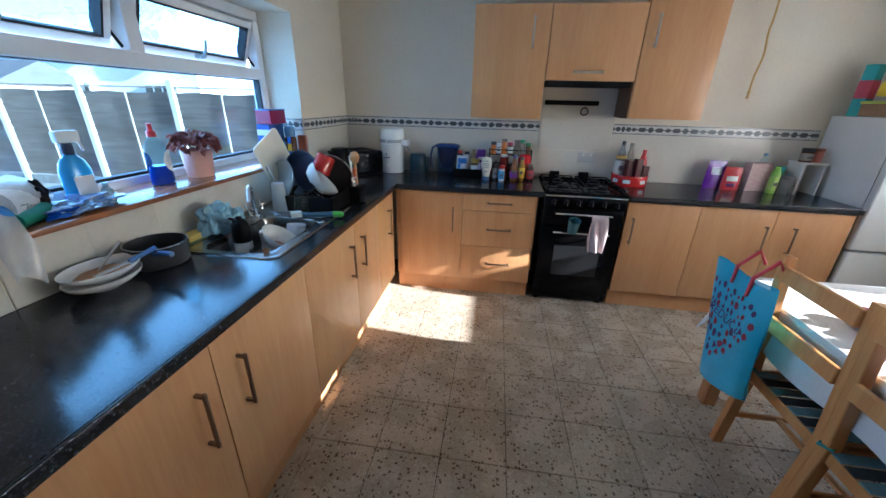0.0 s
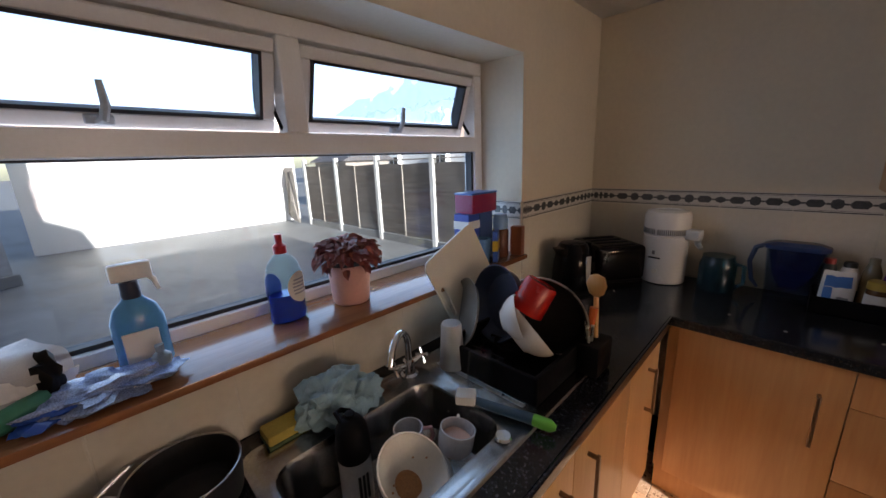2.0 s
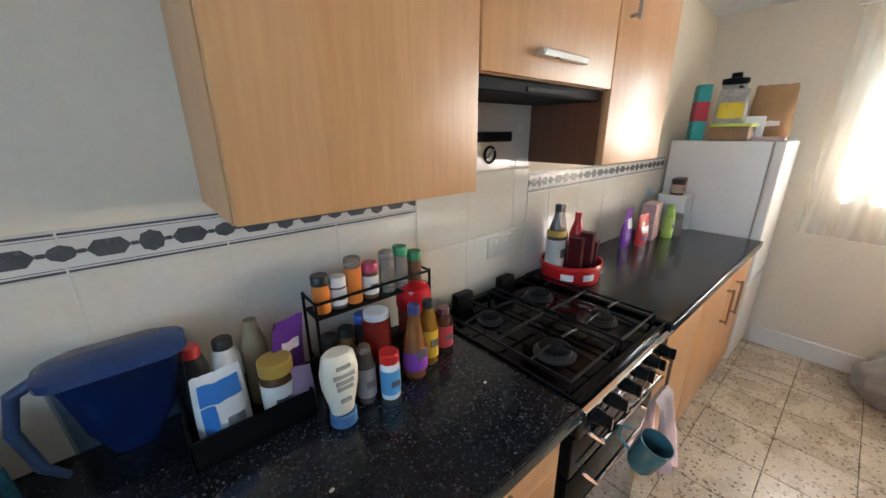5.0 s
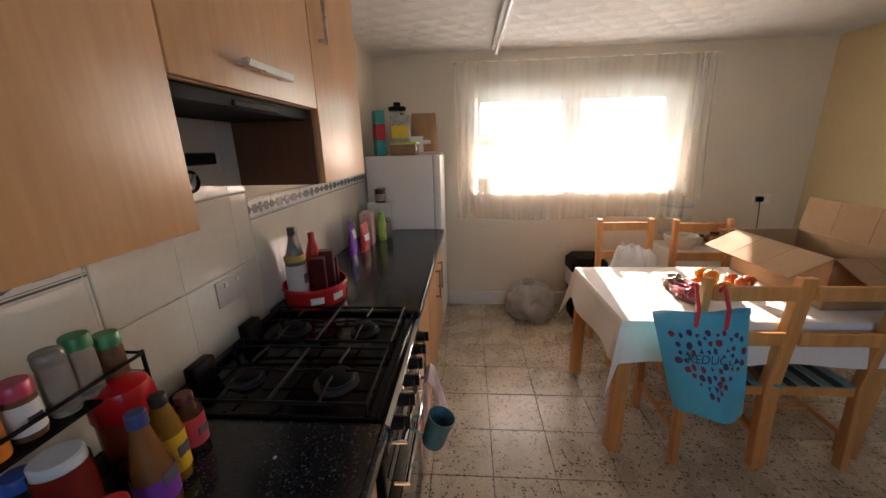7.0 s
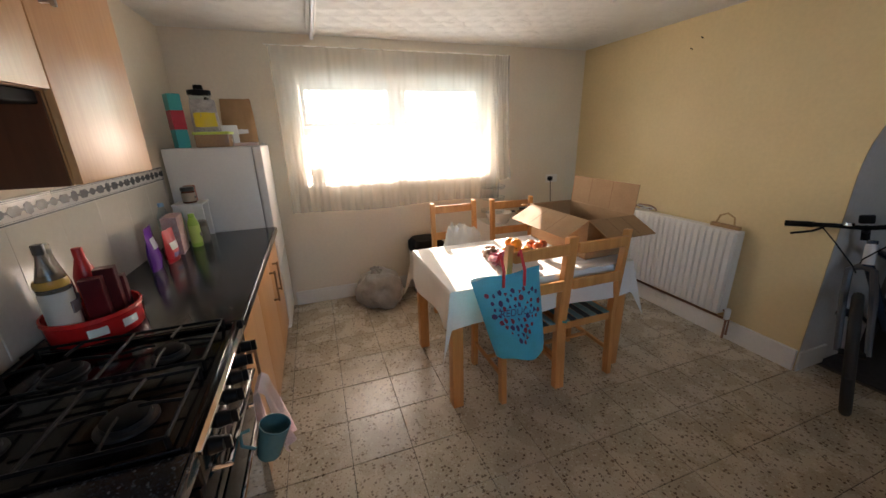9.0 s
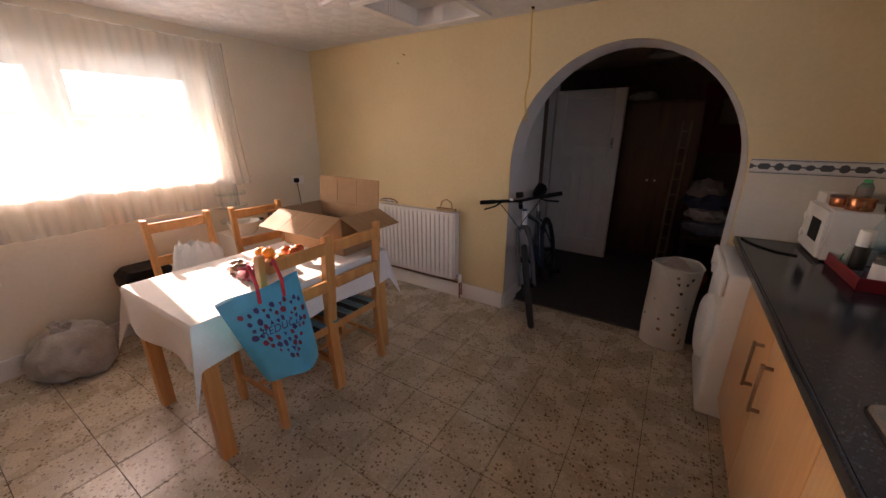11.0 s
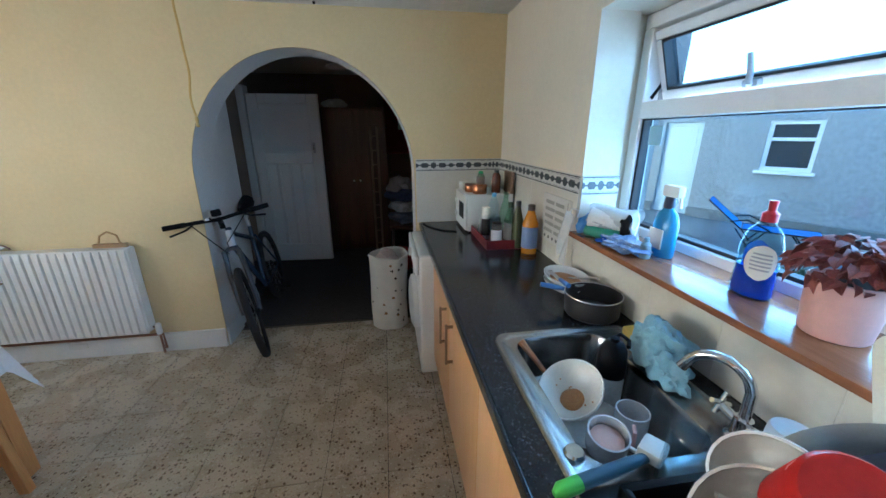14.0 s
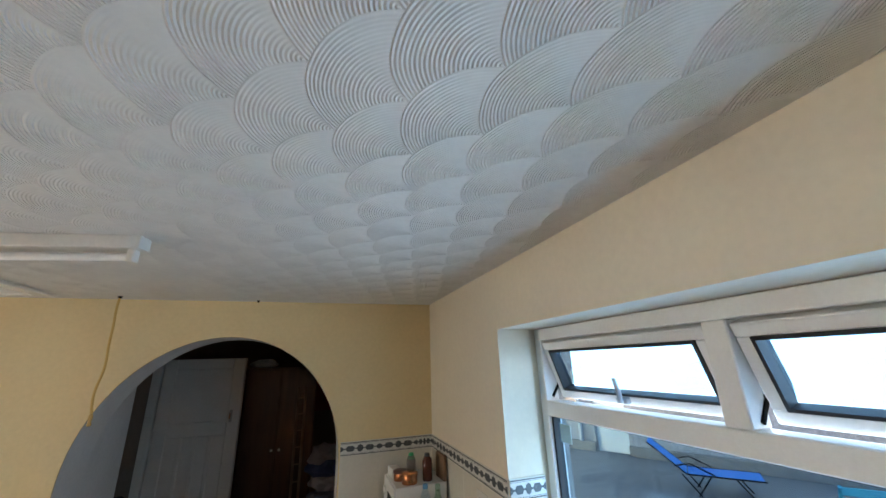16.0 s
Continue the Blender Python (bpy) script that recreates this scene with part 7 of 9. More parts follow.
def bagface(off, k):
    def f(u, v):
        top = 0.19 * (1 - u) - 0.17 * u
        y = 0.22 * (1 - u) + (-0.16) * u
        yb = 0.07 * (1 - u) + (-0.215) * u
        yy = yb + (y - yb) * v
        x = off * math.sin(math.pi * u) ** 0.5 * (1 - 0.8 * v) + 0.010 * math.sin(9 * u + 5 * v + k) * (0.4 + 0.6 * (1 - v))
        z = 0.46 * v + 0.02 * (u - 0.5) * v + 0.008 * math.sin(6 * u + k)
        return (x - 0.012, yy, z)
    return f


bm = bmn()
sheet(bm, 22, 22, bagface(-0.085, 0))
sheet(bm, 22, 22, bagface(0.05, 1.3))
part("bag", bm, M_BAG, bag)
M_REDST = cm(0.62, 0.04, 0.06, 0.5)
for u in (0.42, 0.72):
    p = Vector(bagface(-0.085, 0)(u, 0.93))
    part("handle", tube(bmn(), [p + Vector((-0.004, 0, -0.03)), p + Vector((-0.003, 0.0, 0.05)), (0.025 + 0.0, p.y - 0.01, 0.555), (0.06, p.y - 0.01, 0.50)], 0.008, 6), M_REDST, bag, "red strap handle")
rr = random.Random(21)
inks = [cm(0.05, 0.03, 0.12, 0.5), cm(0.22, 0.02, 0.05, 0.5)]
face = bagface(-0.085, 0)
spots = []
for k in range(2500):
    if len(spots) > 105:
        break
    a, b = rr.uniform(0.12, 0.9), rr.uniform(0.14, 0.84)
    hx, hy = (a - 0.5) / 0.40, (b - 0.50) / 0.36
    if (hx * hx + hy * hy - 0.8) ** 3 - hx * hx * hy ** 3 * 1.2 > 0 or any((a - p[0]) ** 2 + (b - p[1]) ** 2 < 0.0046 for p in spots):
        continue
    if 0.25 < a < 0.78 and 0.525 < b < 0.615:
        continue
    spots.append((a, b))
for i, (a, b) in enumerate(spots):
    bm = bmn()
    n = rr.choice((3, 4, 5, 6, 8))
    ph, s = rr.random() * 6, rr.uniform(0.026, 0.041)
    vs = [bm.verts.new(Vector(face(a + s * rr.uniform(0.7, 1.2) * math.cos(ph + 6.283 * k / n), b + s * rr.uniform(0.7, 1.2) * math.sin(ph + 6.283 * k / n))) + Vector((-0.0025, 0, 0))) for k in range(n)]
    bm.faces.new(vs)
    part("printed_shape", bm, inks[i % 2], bag, smooth=False)
txt = bpy.data.curves.new("lettering", "FONT")
txt.body, txt.size, txt.align_x, txt.align_y = "REDUCE", 0.052, "CENTER", "CENTER"
txt.materials.append(inks[0])
to = new("lettering", txt)
to.parent = bag
c0, cu, cv = Vector(face(0.5, 0.57)), Vector(face(0.6, 0.57)) - Vector(face(0.4, 0.57)), Vector(face(0.5, 0.65)) - Vector(face(0.5, 0.49))
xa, za = cu.normalized(), None
ya = (cv - xa * cv.dot(xa)).normalized()
mm = Matrix((xa, ya, xa.cross(ya))).transposed().to_4x4()
mm.translation = c0 + Vector((-0.006, 0, 0))
to.matrix_basis = mm

# cardboard box
M_CARD = mat("corrugated_cardboard", (0.37, 0.215, 0.105), 0.8, vary=0.12, scale=8, bump=0.15, bump_scale=60)
M_CREASE = mat("creased_cardboard", (0.24, 0.13, 0.06), 0.85, vary=0.15, scale=20)
bx = thing("cardboard_box", (2.975, -2.615, TZ + 0.008), "large open cardboard box with raised flaps", "box", turn=1)
BW, BL, BH = 0.295, 0.175, 0.25
for nm, lo, hi in (("side", (-BW, -BL, 0), (-BW + 0.005, BL, BH)), ("side", (BW - 0.005, -BL, 0), (BW, BL, BH)), ("end", (-BW, -BL, 0), (BW, -BL + 0.005, BH)), ("end", (-BW, BL - 0.005, 0), (BW, BL, BH)), ("bottom", (-BW, -BL, 0), (BW, BL, 0.005))):
    part(nm, box(bmn(), lo, hi), M_CARD, bx, smooth=False)


def flap(edge, length, width, angle, axis):
    bm = box(bmn(), (-length, 0, -0.0025), (length, width, 0.0025))
    bmesh.ops.transform(bm, matrix=Matrix.Translation(edge) @ Matrix.Rotation(radians(axis), 4, "Z") @ Matrix.Rotation(radians(angle), 4, "X"), verts=bm.verts)
    leaf = part("flap", bm, M_CARD, bx, "raised cardboard flap", smooth=False)
    for k in (-0.36, 0.30):
        bm = box(bmn(), (length * k - 0.0015, 0.004, -0.0032), (length * k + 0.0015, width - 0.004, 0.0032))
        bmesh.ops.transform(bm, matrix=Matrix.Translation(edge) @ Matrix.Rotation(radians(axis), 4, "Z") @ Matrix.Rotation(radians(angle), 4, "X"), verts=bm.verts)
        part("crease", bm, M_CREASE, leaf, smooth=False)
    return leaf


flap((0, BL, BH), BW, 0.20, -27, 0)
flap((0, -BL, BH), BW, 0.19, 84, 180)
flap((-BW, 0, BH), BL, 0.19, -24, 90)
flap((BW, 0, BH), BL, 0.17, -12, -90)
part("mark", lathe(bmn(), [(0, 0), (0.022, 0), (0.022, 0.001), (0, 0.001)], 14), cm(0.2, 0.36, 0.08, 0.6), bx, "green printed mark").matrix_basis = pose(0.12, BL + 0.001, 0.17, -90, 0, 0)

# fruit
M_ORANGE = mat("orange_peel", (0.80, 0.30, 0.02), 0.4, vary=0.12, scale=10, bump=0.3, bump_scale=400)
M_APPLE = mat("apple_skin", (0.50, 0.03, 0.03), 0.22, vary=0.4, scale=12, second=(0.62, 0.28, 0.07))


def plate(at, r, label):
    return vessel("plate", at, [(0, 0.0), (r * 0.6, 0.0), (r * 0.7, 0.004), (r, 0.018), (r, 0.021), (r * 0.68, 0.008), (0, 0.005)], M_WCHINA, label, "plate", pname="dish")


FZ = TZ + 0.006
plate((2.90, -2.08, FZ), 0.115, "white plate heaped with oranges")
plate((2.97, -2.29, FZ), 0.085, "white plate with red apples")


def fruit(name, at, r, material, label, squash=0.95):
    t = thing(name, at, label, "fruit", "fruit on the table")
    part("skin", lathe(bmn(), [(0, 0.06 * r), (0.35 * r, 0.01 * r)] + [(r * math.sin(a), r * squash * (1 - math.cos(a))) for a in np.linspace(0.5, 2.75, 9)] + [(0, r * squash * 1.85)], 20), material, t)
    part("stalk", rod(bmn(), (0, 0, r * squash * 1.8), (0.003, 0, r * squash * 2.1), 0.002, n=6), cm(0.12, 0.07, 0.03), t)


for dx, dy, dz in ((-0.045, 0.02, 0.006), (0.03, 0.045, 0.006), (0.035, -0.035, 0.006), (-0.035, -0.055, 0.008), (-0.005, 0.0, 0.058), (0.06, 0.005, 0.05), (-0.075, 0.07, 0.015)):
    fruit("orange", (2.90 + dx, -2.08 + dy, FZ + dz), 0.036, M_ORANGE, "ripe orange on the heaped plate")
for dx, dy, dz in ((-0.035, 0.02, 0.006), (0.035, 0.025, 0.006), (0.0, -0.04, 0.006)):
    fruit("apple", (2.97 + dx, -2.29 + dy, FZ + dz), 0.034, M_APPLE, "shiny red apple on a plate", 0.88)
pk = thing("snack_packet", (2.83, -1.93, FZ), "crumpled pink and brown snack packet", "packet")
part("wrapper", crumple(bmn(), 0.085, 0.06, 0.04, 2.2, 0.6), mat("pink_brown_film", (0.55, 0.06, 0.16), 0.3, vary=0.5, scale=22, second=(0.28, 0.16, 0.10)), pk)
pk2 = thing("bread_bag", (2.93, -1.93, FZ), "brown paper packet beside the fruit", "packet")
part("paper", crumple(bmn(), 0.08, 0.05, 0.045, 5.2, 0.5), mat("brown_wrap", (0.30, 0.16, 0.10), 0.4, vary=0.3, scale=20), pk2)
tagged(part("tissue", crumple(bmn(), 0.03, 0.022, 0.008, 8.1, 0.5, 2), M_LINEN), "small crumpled white tissue on the floor", "tissue").location = (3.05, -2.66, 0.001)

# white carrier on the far chair, bags and bin by the wall
M_FILM = mat("white_carrier_film", (0.74, 0.76, 0.74), 0.35, vary=0.12, scale=20, bump=0.3, bump_scale=40)
wb = thing("carrier_bag", (3.52, -1.96, 0.441), "full white plastic carrier bag on the chair seat", "plastic bag")
bm = crumple(bmn(), 0.135, 0.155, 0.20, 6.6, 0.28, 4)
for v in bm.verts:
    if v.co.z > 0.26:
        v.co.z += 0.10 * (0.5 + noise.noise(Vector((v.co.x * 25, v.co.y * 25, 1))))
        v.co.x *= 0.85
part("film", bm, M_FILM, wb)
part("blue_print", box(bmn(), (-0.135, -0.05, 0.24), (-0.127, 0.04, 0.275), 0.002), cm(0.2, 0.25, 0.4, 0.5), wb, smooth=False)
rb = thing("rubbish_bag", (4.14, -1.37, 0.0), "knotted grey-white rubbish bag on the floor", "rubbish bag")
M_GREYFILM = mat("grey_bag_film", (0.46, 0.43, 0.40), 0.3, vary=0.25, scale=14, bump=0.5, bump_scale=30)
bm = crumple(bmn(), 0.21, 0.215, 0.20, 9.4, 0.22, 4)
part("sack", bm, M_GREYFILM, rb)
tz = max(v.co.z for v in rb.children[0].data.vertices)
part("knot", crumple(bmn(), 0.035, 0.04, 0.035, 1.1, 0.8, 3), M_GREYFILM, rb).location = (-0.02, 0.02, tz - 0.035)
bn = thing("pedal_bin", (4.17, -1.86, 0), "black swing bin with a white liner", "bin")
part("bucket", skin(bmn(), [rrect(-0.12, 0.12, -0.12, 0.12, 0.05, 0), rrect(-0.14, 0.14, -0.145, 0.145, 0.05, 0.46)]), M_MATTBLACK, bn)
part("liner", skin(bmn(), [rrect(-0.142, 0.142, -0.148, 0.148, 0.05, 0.30), rrect(-0.145, 0.145, -0.15, 0.15, 0.05, 0.465), rrect(-0.135, 0.135, -0.14, 0.14, 0.05, 0.465)], False), M_FILM, bn, "white bin liner")
part("lid", skin(bmn(), [rrect(-0.15, 0.15, -0.155, 0.155, 0.05, 0.455), rrect(-0.15, 0.15, -0.155, 0.155, 0.05, 0.53), rrect(-0.12, 0.12, -0.12, 0.12, 0.05, 0.575)]), M_MATTBLACK, bn)

# plastic drawers with kitchen things in the corner
cr = thing("plastic_drawer_unit", (4.15, -2.74, 0), "white plastic drawer tower loaded with dishes", "drawer unit")
part("frame", box(bmn(), (-0.20, -0.27, 0), (0.20, 0.27, 0.66), 0.01, 2), M_WHITE, cr)
for k in range(3):
    d = part("drawer", box(bmn(), (-0.215, -0.25, 0.03 + 0.21 * k), (-0.195, 0.25, 0.22 + 0.21 * k), 0.008, 2), M_WHITE, cr)
    part("handle", box(bmn(), (-0.222, -0.12, 0.19 + 0.21 * k), (-0.212, 0.12, 0.205 + 0.21 * k), 0.003), cm(0.25, 0.25, 0.26), d, "dark handle slot")
part("drawer_print", box(bmn(), (-0.218, -0.06, 0.47), (-0.214, 0.0, 0.53)), cm(0.45, 0.06, 0.04, 0.5), cr, smooth=False)
vessel("white_basin", (4.10, -2.60, 0.661), shell(0.08, 0.13, 0.11), M_WCHINA, "white plastic basin on the drawers", "basin")
sr = thing("clear_food_stand", (4.17, -2.57, 0.76), "clear plastic stacking stand", "stand")
for z in (0.0, 0.13, 0.24):
    part("tier", lathe(bmn(), [(0.11, z + 0.02), (0.115, z + 0.025), (0.115, z), (0, z)], 20), M_CUP, sr)
part("column", rod(bmn(), (0, 0, -0.095), (0, 0, 0.26), 0.012), M_CUP, sr)
for (dx, dy, r, h, m_, lab) in ((0.0, -0.16, 0.035, 0.12, cm(0.30, 0.12, 0.07), "brown pepper mill on the drawers"), (0.03, -0.06, 0.03, 0.09, M_WCHINA, "white cup on the drawers"), (-0.08, -0.24, 0.04, 0.07, cm(0.45, 0.08, 0.05), "red tin on the drawers")):
    bottle("kitchen_jar", (4.15 + dx, -2.74 + dy, 0.661), r, h, m_, K_, lab, "jar", 0.9, None, 0.015)
pk3 = thing("wicker_tray", (4.15, -2.93, 0.661), "small wicker tray of odds and ends", "tray")
part("tray", crumple(bmn(), 0.12, 0.08, 0.05, 3.7, 0.4, 3), mat("wicker", (0.40, 0.24, 0.10), 0.7, vary=0.3, scale=50, bump=0.6, bump_scale=120), pk3)
# gift bag and cloth on the radiator
gb = thing("gift_bag", (2.68, SY + 0.045, 0.829), "brown paper gift bag behind the radiator", "paper bag")
part("bag", box(bmn(), (-0.10, -0.03, -0.10), (0.10, 0.0, 0.025), 0.003), M_KRAFT, gb, smooth=False)
part("handle", tube(bmn(), [(0.07, -0.015, 0.02), (0.05, -0.015, 0.08), (0.0, -0.015, 0.105), (-0.05, -0.015, 0.08), (-0.06, -0.015, 0.02)], 0.006, 6), cm(0.45, 0.28, 0.13, 0.8), gb)
ck_ = thing("cable_bundle", (3.36, SY + 0.045, 0.829), "bundle of cables on the radiator", "cables")
for k in range(4):
    part("cable", tube(bmn(), [((0.05 + 0.02 * k) * math.cos(a + k), -0.012 + 0.006 * math.sin(3 * a), 0.012 + 0.012 * k * abs(math.sin(a))) for a in np.linspace(0, 6.1, 18)], 0.005, 6), cm(0.25, 0.13, 0.09, 0.5) if k % 2 else M_FILM, ck_)

# ---------- south end of the worktop ----------
mw = thing("microwave", (0.175, -3.52, TOP), "small white microwave oven in the corner", "microwave")
mw.scale = (0.92, 0.86, 0.93)
part("casing", box(bmn(), (-0.17, -0.20, 0.012), (0.165, 0.20, 0.275), 0.008, 2), M_FRIDGE, mw)
d = part("door", box(bmn(), (0.165, -0.10, 0.02), (0.182, 0.195, 0.268), 0.005, 2), M_FRIDGE, mw)
part("door_window", box(bmn(), (0.181, -0.04, 0.09), (0.1835, 0.13, 0.205), 0.001), M_MATTBLACK, d, "dark mesh window")
part("control_panel", box(bmn(), (0.165, -0.195, 0.02), (0.180, -0.104, 0.268), 0.003), M_FRIDGE, mw)
for z in (0.09, 0.19):
    part("dial", rod(bmn(), (0.18, -0.15, z), (0.192, -0.15, z), 0.022, n=18), M_WHITE, mw)
for sx in (-0.14, 0.14):
    for sy in (-0.17, 0.17):
        part("foot", rod(bmn(), (sx, sy, 0), (sx, sy, 0.013), 0.012, n=10), M_MATTBLACK, mw)
ZM = TOP + 0.2562
COP = mat("copper_lid", (0.55, 0.22, 0.10), 0.25, 0.8)
bottle("ceramic_pot", (0.27, -3.50, ZM), 0.045, 0.055, COP, cm(0.12, 0.05, 0.04), "copper-coloured round pot on the microwave", "pot", 0.95, None, 0.012)
bottle("ceramic_pot", (0.235, -3.41, ZM), 0.048, 0.06, COP, COP, "copper tub with a lid on the microwave", "pot", 0.95, None, 0.014)
carton("white_tea_box", (0.29, -3.61, ZM), (0.06, 0.10, 0.05), W_, "small white carton on the microwave", "box", 6)
bottle("washing_liquid", (0.19, -3.56, ZM), 0.03, 0.13, M_GLASSJAR, cm(0.02, 0.4, 0.14), "clear bottle with a pointed green cap", "bottle", 0.5, None, 0.035, 0.7)
bottle("sauce_bottle", (0.12, -3.42, ZM), 0.03, 0.15, cm(0.12, 0.03, 0.015, 0.2), K_, "dark brown sauce bottle on the microwave", "bottle", 0.5, None, 0.03)
bottle("spice_tub", (0.09, -3.52, ZM), 0.028, 0.10, cm(0.25, 0.14, 0.08), K_, "brown spice tub on the microwave", "tub", 0.9, None, 0.02)
carton("cutting_block", (0.03, -3.42, ZM), (0.02, 0.14, 0.14), cm(0.20, 0.12, 0.07, 0.5), "dark wooden board leaning behind the bottles", "board", 3)
ry = thing("bottle_tray", (0.185, -3.165, TOP + 0.0005), "dark red tray crowded with bottles", "tray")
bm = bmn()
for lo, hi in (((-0.11, -0.19, 0), (0.11, 0.19, 0.005)), ((-0.115, -0.195, 0), (-0.108, 0.195, 0.055)), ((0.108, -0.195, 0), (0.115, 0.195, 0.055)), ((-0.115, -0.195, 0), (0.115, -0.188, 0.055)), ((-0.115, 0.188, 0), (0.115, 0.195, 0.055))):
    box(bm, lo, hi, 0.002)
part("tray", bm, mat("maroon_plastic", (0.20, 0.012, 0.018), 0.3), ry)
ZY = TOP + 0.006
GL2 = glass("green_tint_glass", (0.72, 0.86, 0.76))
bottle("spray_can", (0.245, -3.20, ZY), 0.026, 0.20, cm(0.70, 0.72, 0.72, 0.3), W_, "white cleaner can with a dark stripe", "can", 0.9, K_, 0.05)
pouch("herb_packet", (0.255, -3.30, ZY), 0.07, 0.11, 0.03, cm(0.55, 0.62, 0.55, 0.35), "green and white packet in the tray", turn=80, print_=[(G_, 0.2, 0.8, 0.2, 0.6)])
bottle("water_bottle", (0.17, -3.29, ZY), 0.034, 0.27, glass("clear_pet", (0.85, 0.93, 0.97)), cm(0.10, 0.32, 0.6), "clear water bottle with a blue cap", "bottle", 0.4, None, 0.022)
bottle("glass_vase", (0.22, -3.11, ZY), 0.042, 0.17, M_CUP, M_CUP, "clear glass jar in the tray", "jar", 0.8, None, 0.03)
bottle("wine_bottle", (0.125, -3.19, ZY), 0.037, 0.29, GL2, GL2, "empty clear green bottle", "bottle", 0.36, None, 0.03, 0.58)
bottle("oil_bottle", (0.135, -3.07, ZY), 0.034, 0.25, GL2, cm(0.05, 0.1, 0.05), "green-tinted oil bottle with a label", "bottle", 0.36, M_LABEL, 0.03, 0.58)
bottle("oil_bottle", (0.23, -3.02, ZY), 0.031, 0.145, M_GLASSJAR, K_, "short glass jar with a printed label", "jar", 0.8, M_LABEL, 0.03, 0.8)
bottle("olive_bottle", (0.115, -2.995, ZY), 0.032, 0.27, mat("olive_glass", (0.12, 0.13, 0.06), 0.1, trans=0.3), K_, "dark olive bottle against the tiles", "bottle", 0.4, None, 0.03, 0.6)
bottle("orange_squash", (0.075, -2.905, TOP + 0.0005), 0.043, 0.27, mat("orange_drink", (0.80, 0.28, 0.01), 0.15, trans=0.15), cm(0.08, 0.05, 0.04), "full bottle of orange squash with a blue label", "bottle", 0.4, cm(0.25, 0.35, 0.55, 0.35), 0.03, 0.62)
cb = thing("power_cable", (0.45, -3.5, TOP + 0.004), "black cable lying across the worktop end", "cable")
part("cable", tube(bmn(), [(-0.06, 0.10, 0), (0.02, 0.07, 0), (0.08, 0.0, 0), (0.12, -0.08, 0.0), (0.14, -0.16, 0.0)], 0.004, 6), M_MATTBLACK, cb)

# ---------- laundry basket ----------
lbk = thing("laundry_basket", (0.865, -3.875, 0), "round white fabric basket with small dark motifs", "laundry basket")
M_CANVAS = mat("printed_canvas", (0.70, 0.66, 0.60), 0.85, vary=0.08, scale=10, bump=0.3, bump_scale=300)


def basket(u, v):
    a = 6.2832 * u
    r = 0.142 + 0.012 * v + 0.006 * math.sin(3 * a + 5 * v) + 0.004 * math.sin(7 * a)
    return Vector((r * math.cos(a), r * math.sin(a), 0.62 * v + (0.012 * math.sin(2 * a) * v)))


bm = sheet(bmn(), 48, 16, basket)
bmesh.ops.remove_doubles(bm, verts=bm.verts, dist=0.0005)
bm.faces.new([v for v in sorted((v for v in bm.verts if v.co.z < 1e-4), key=lambda v: math.atan2(v.co.y, v.co.x))])
part("fabric", bm, M_CANVAS, lbk)
part("rim", tube(bmn(), [basket(k / 32, 1.0) for k in range(33)], 0.008, 6), M_CANVAS, lbk)
rr = random.Random(5)
for k in range(46):
    u, v = rr.random(), rr.uniform(0.06, 0.92)
    bm = bmn()
    s, ph, n = rr.uniform(0.010, 0.017), rr.random() * 6, rr.choice((3, 4, 5))
    pts = []
    for j in range(n):
        q = basket(u + s * 1.1 * math.cos(ph + 6.283 * j / n), v + s * 1.6 * math.sin(ph + 6.283 * j / n))
        pts.append(bm.verts.new(q + Vector((q.x, q.y, 0)).normalized() * 0.002))
    bm.faces.new(pts)
    part("printed_motif", bm, cm(0.05, 0.04, 0.03, 0.8) if k % 3 else cm(0.28, 0.15, 0.06, 0.8), lbk, smooth=False)
cl = thing("laundry", (0.865, -3.875, 0.50), "crumpled pink and white washing in the basket", "laundry")
part("cloth", crumple(bmn(), 0.10, 0.10, 0.09, 2.9, 0.4, 3), mat("pink_laundry", (0.55, 0.36, 0.32), 0.9, vary=0.4, scale=14, second=(0.66, 0.62, 0.58)), cl)

# ---------- bicycle leaning in the arch ----------
bk = thing("bicycle", (1.81, -3.58, 0.0), "dark mountain bike leaning in the archway", "bicycle")
M_TYRE = mat("tyre_rubber", (0.02, 0.02, 0.02), 0.75, bump=0.6, bump_scale=150)
M_FRAME = mat("dark_blue_frame", (0.03, 0.045, 0.075), 0.25, vary=0.05)
WR = 0.335


def wheel(cy, nm):
    bm = bmn()
    tube(bm, [(0, cy + (WR - 0.022) * math.cos(a), WR + (WR - 0.022) * math.sin(a)) for a in np.linspace(0, 2 * math.pi, 41)], 0.024, 10)
    w = part(nm, bm, M_TYRE, bk)
    bm = bmn()
    tube(bm, [(0, cy + (WR - 0.05) * math.cos(a), WR + (WR - 0.05) * math.sin(a)) for a in np.linspace(0, 2 * math.pi, 41)], 0.010, 8)
    part("rim", bm, M_MATTBLACK, w)
    bm = bmn()
    for k in range(20):
        a = 6.2832 * k / 20
        rod(bm, (0.02 * (-1) ** k, cy, WR), (0, cy + (WR - 0.06) * math.cos(a), WR + (WR - 0.06) * math.sin(a)), 0.0014, n=4)
    part("spokes", bm, M_STEEL, w)
    part("hub", rod(bmn(), (-0.05, cy, WR), (0.05, cy, WR), 0.018), M_MATTBLACK, w)


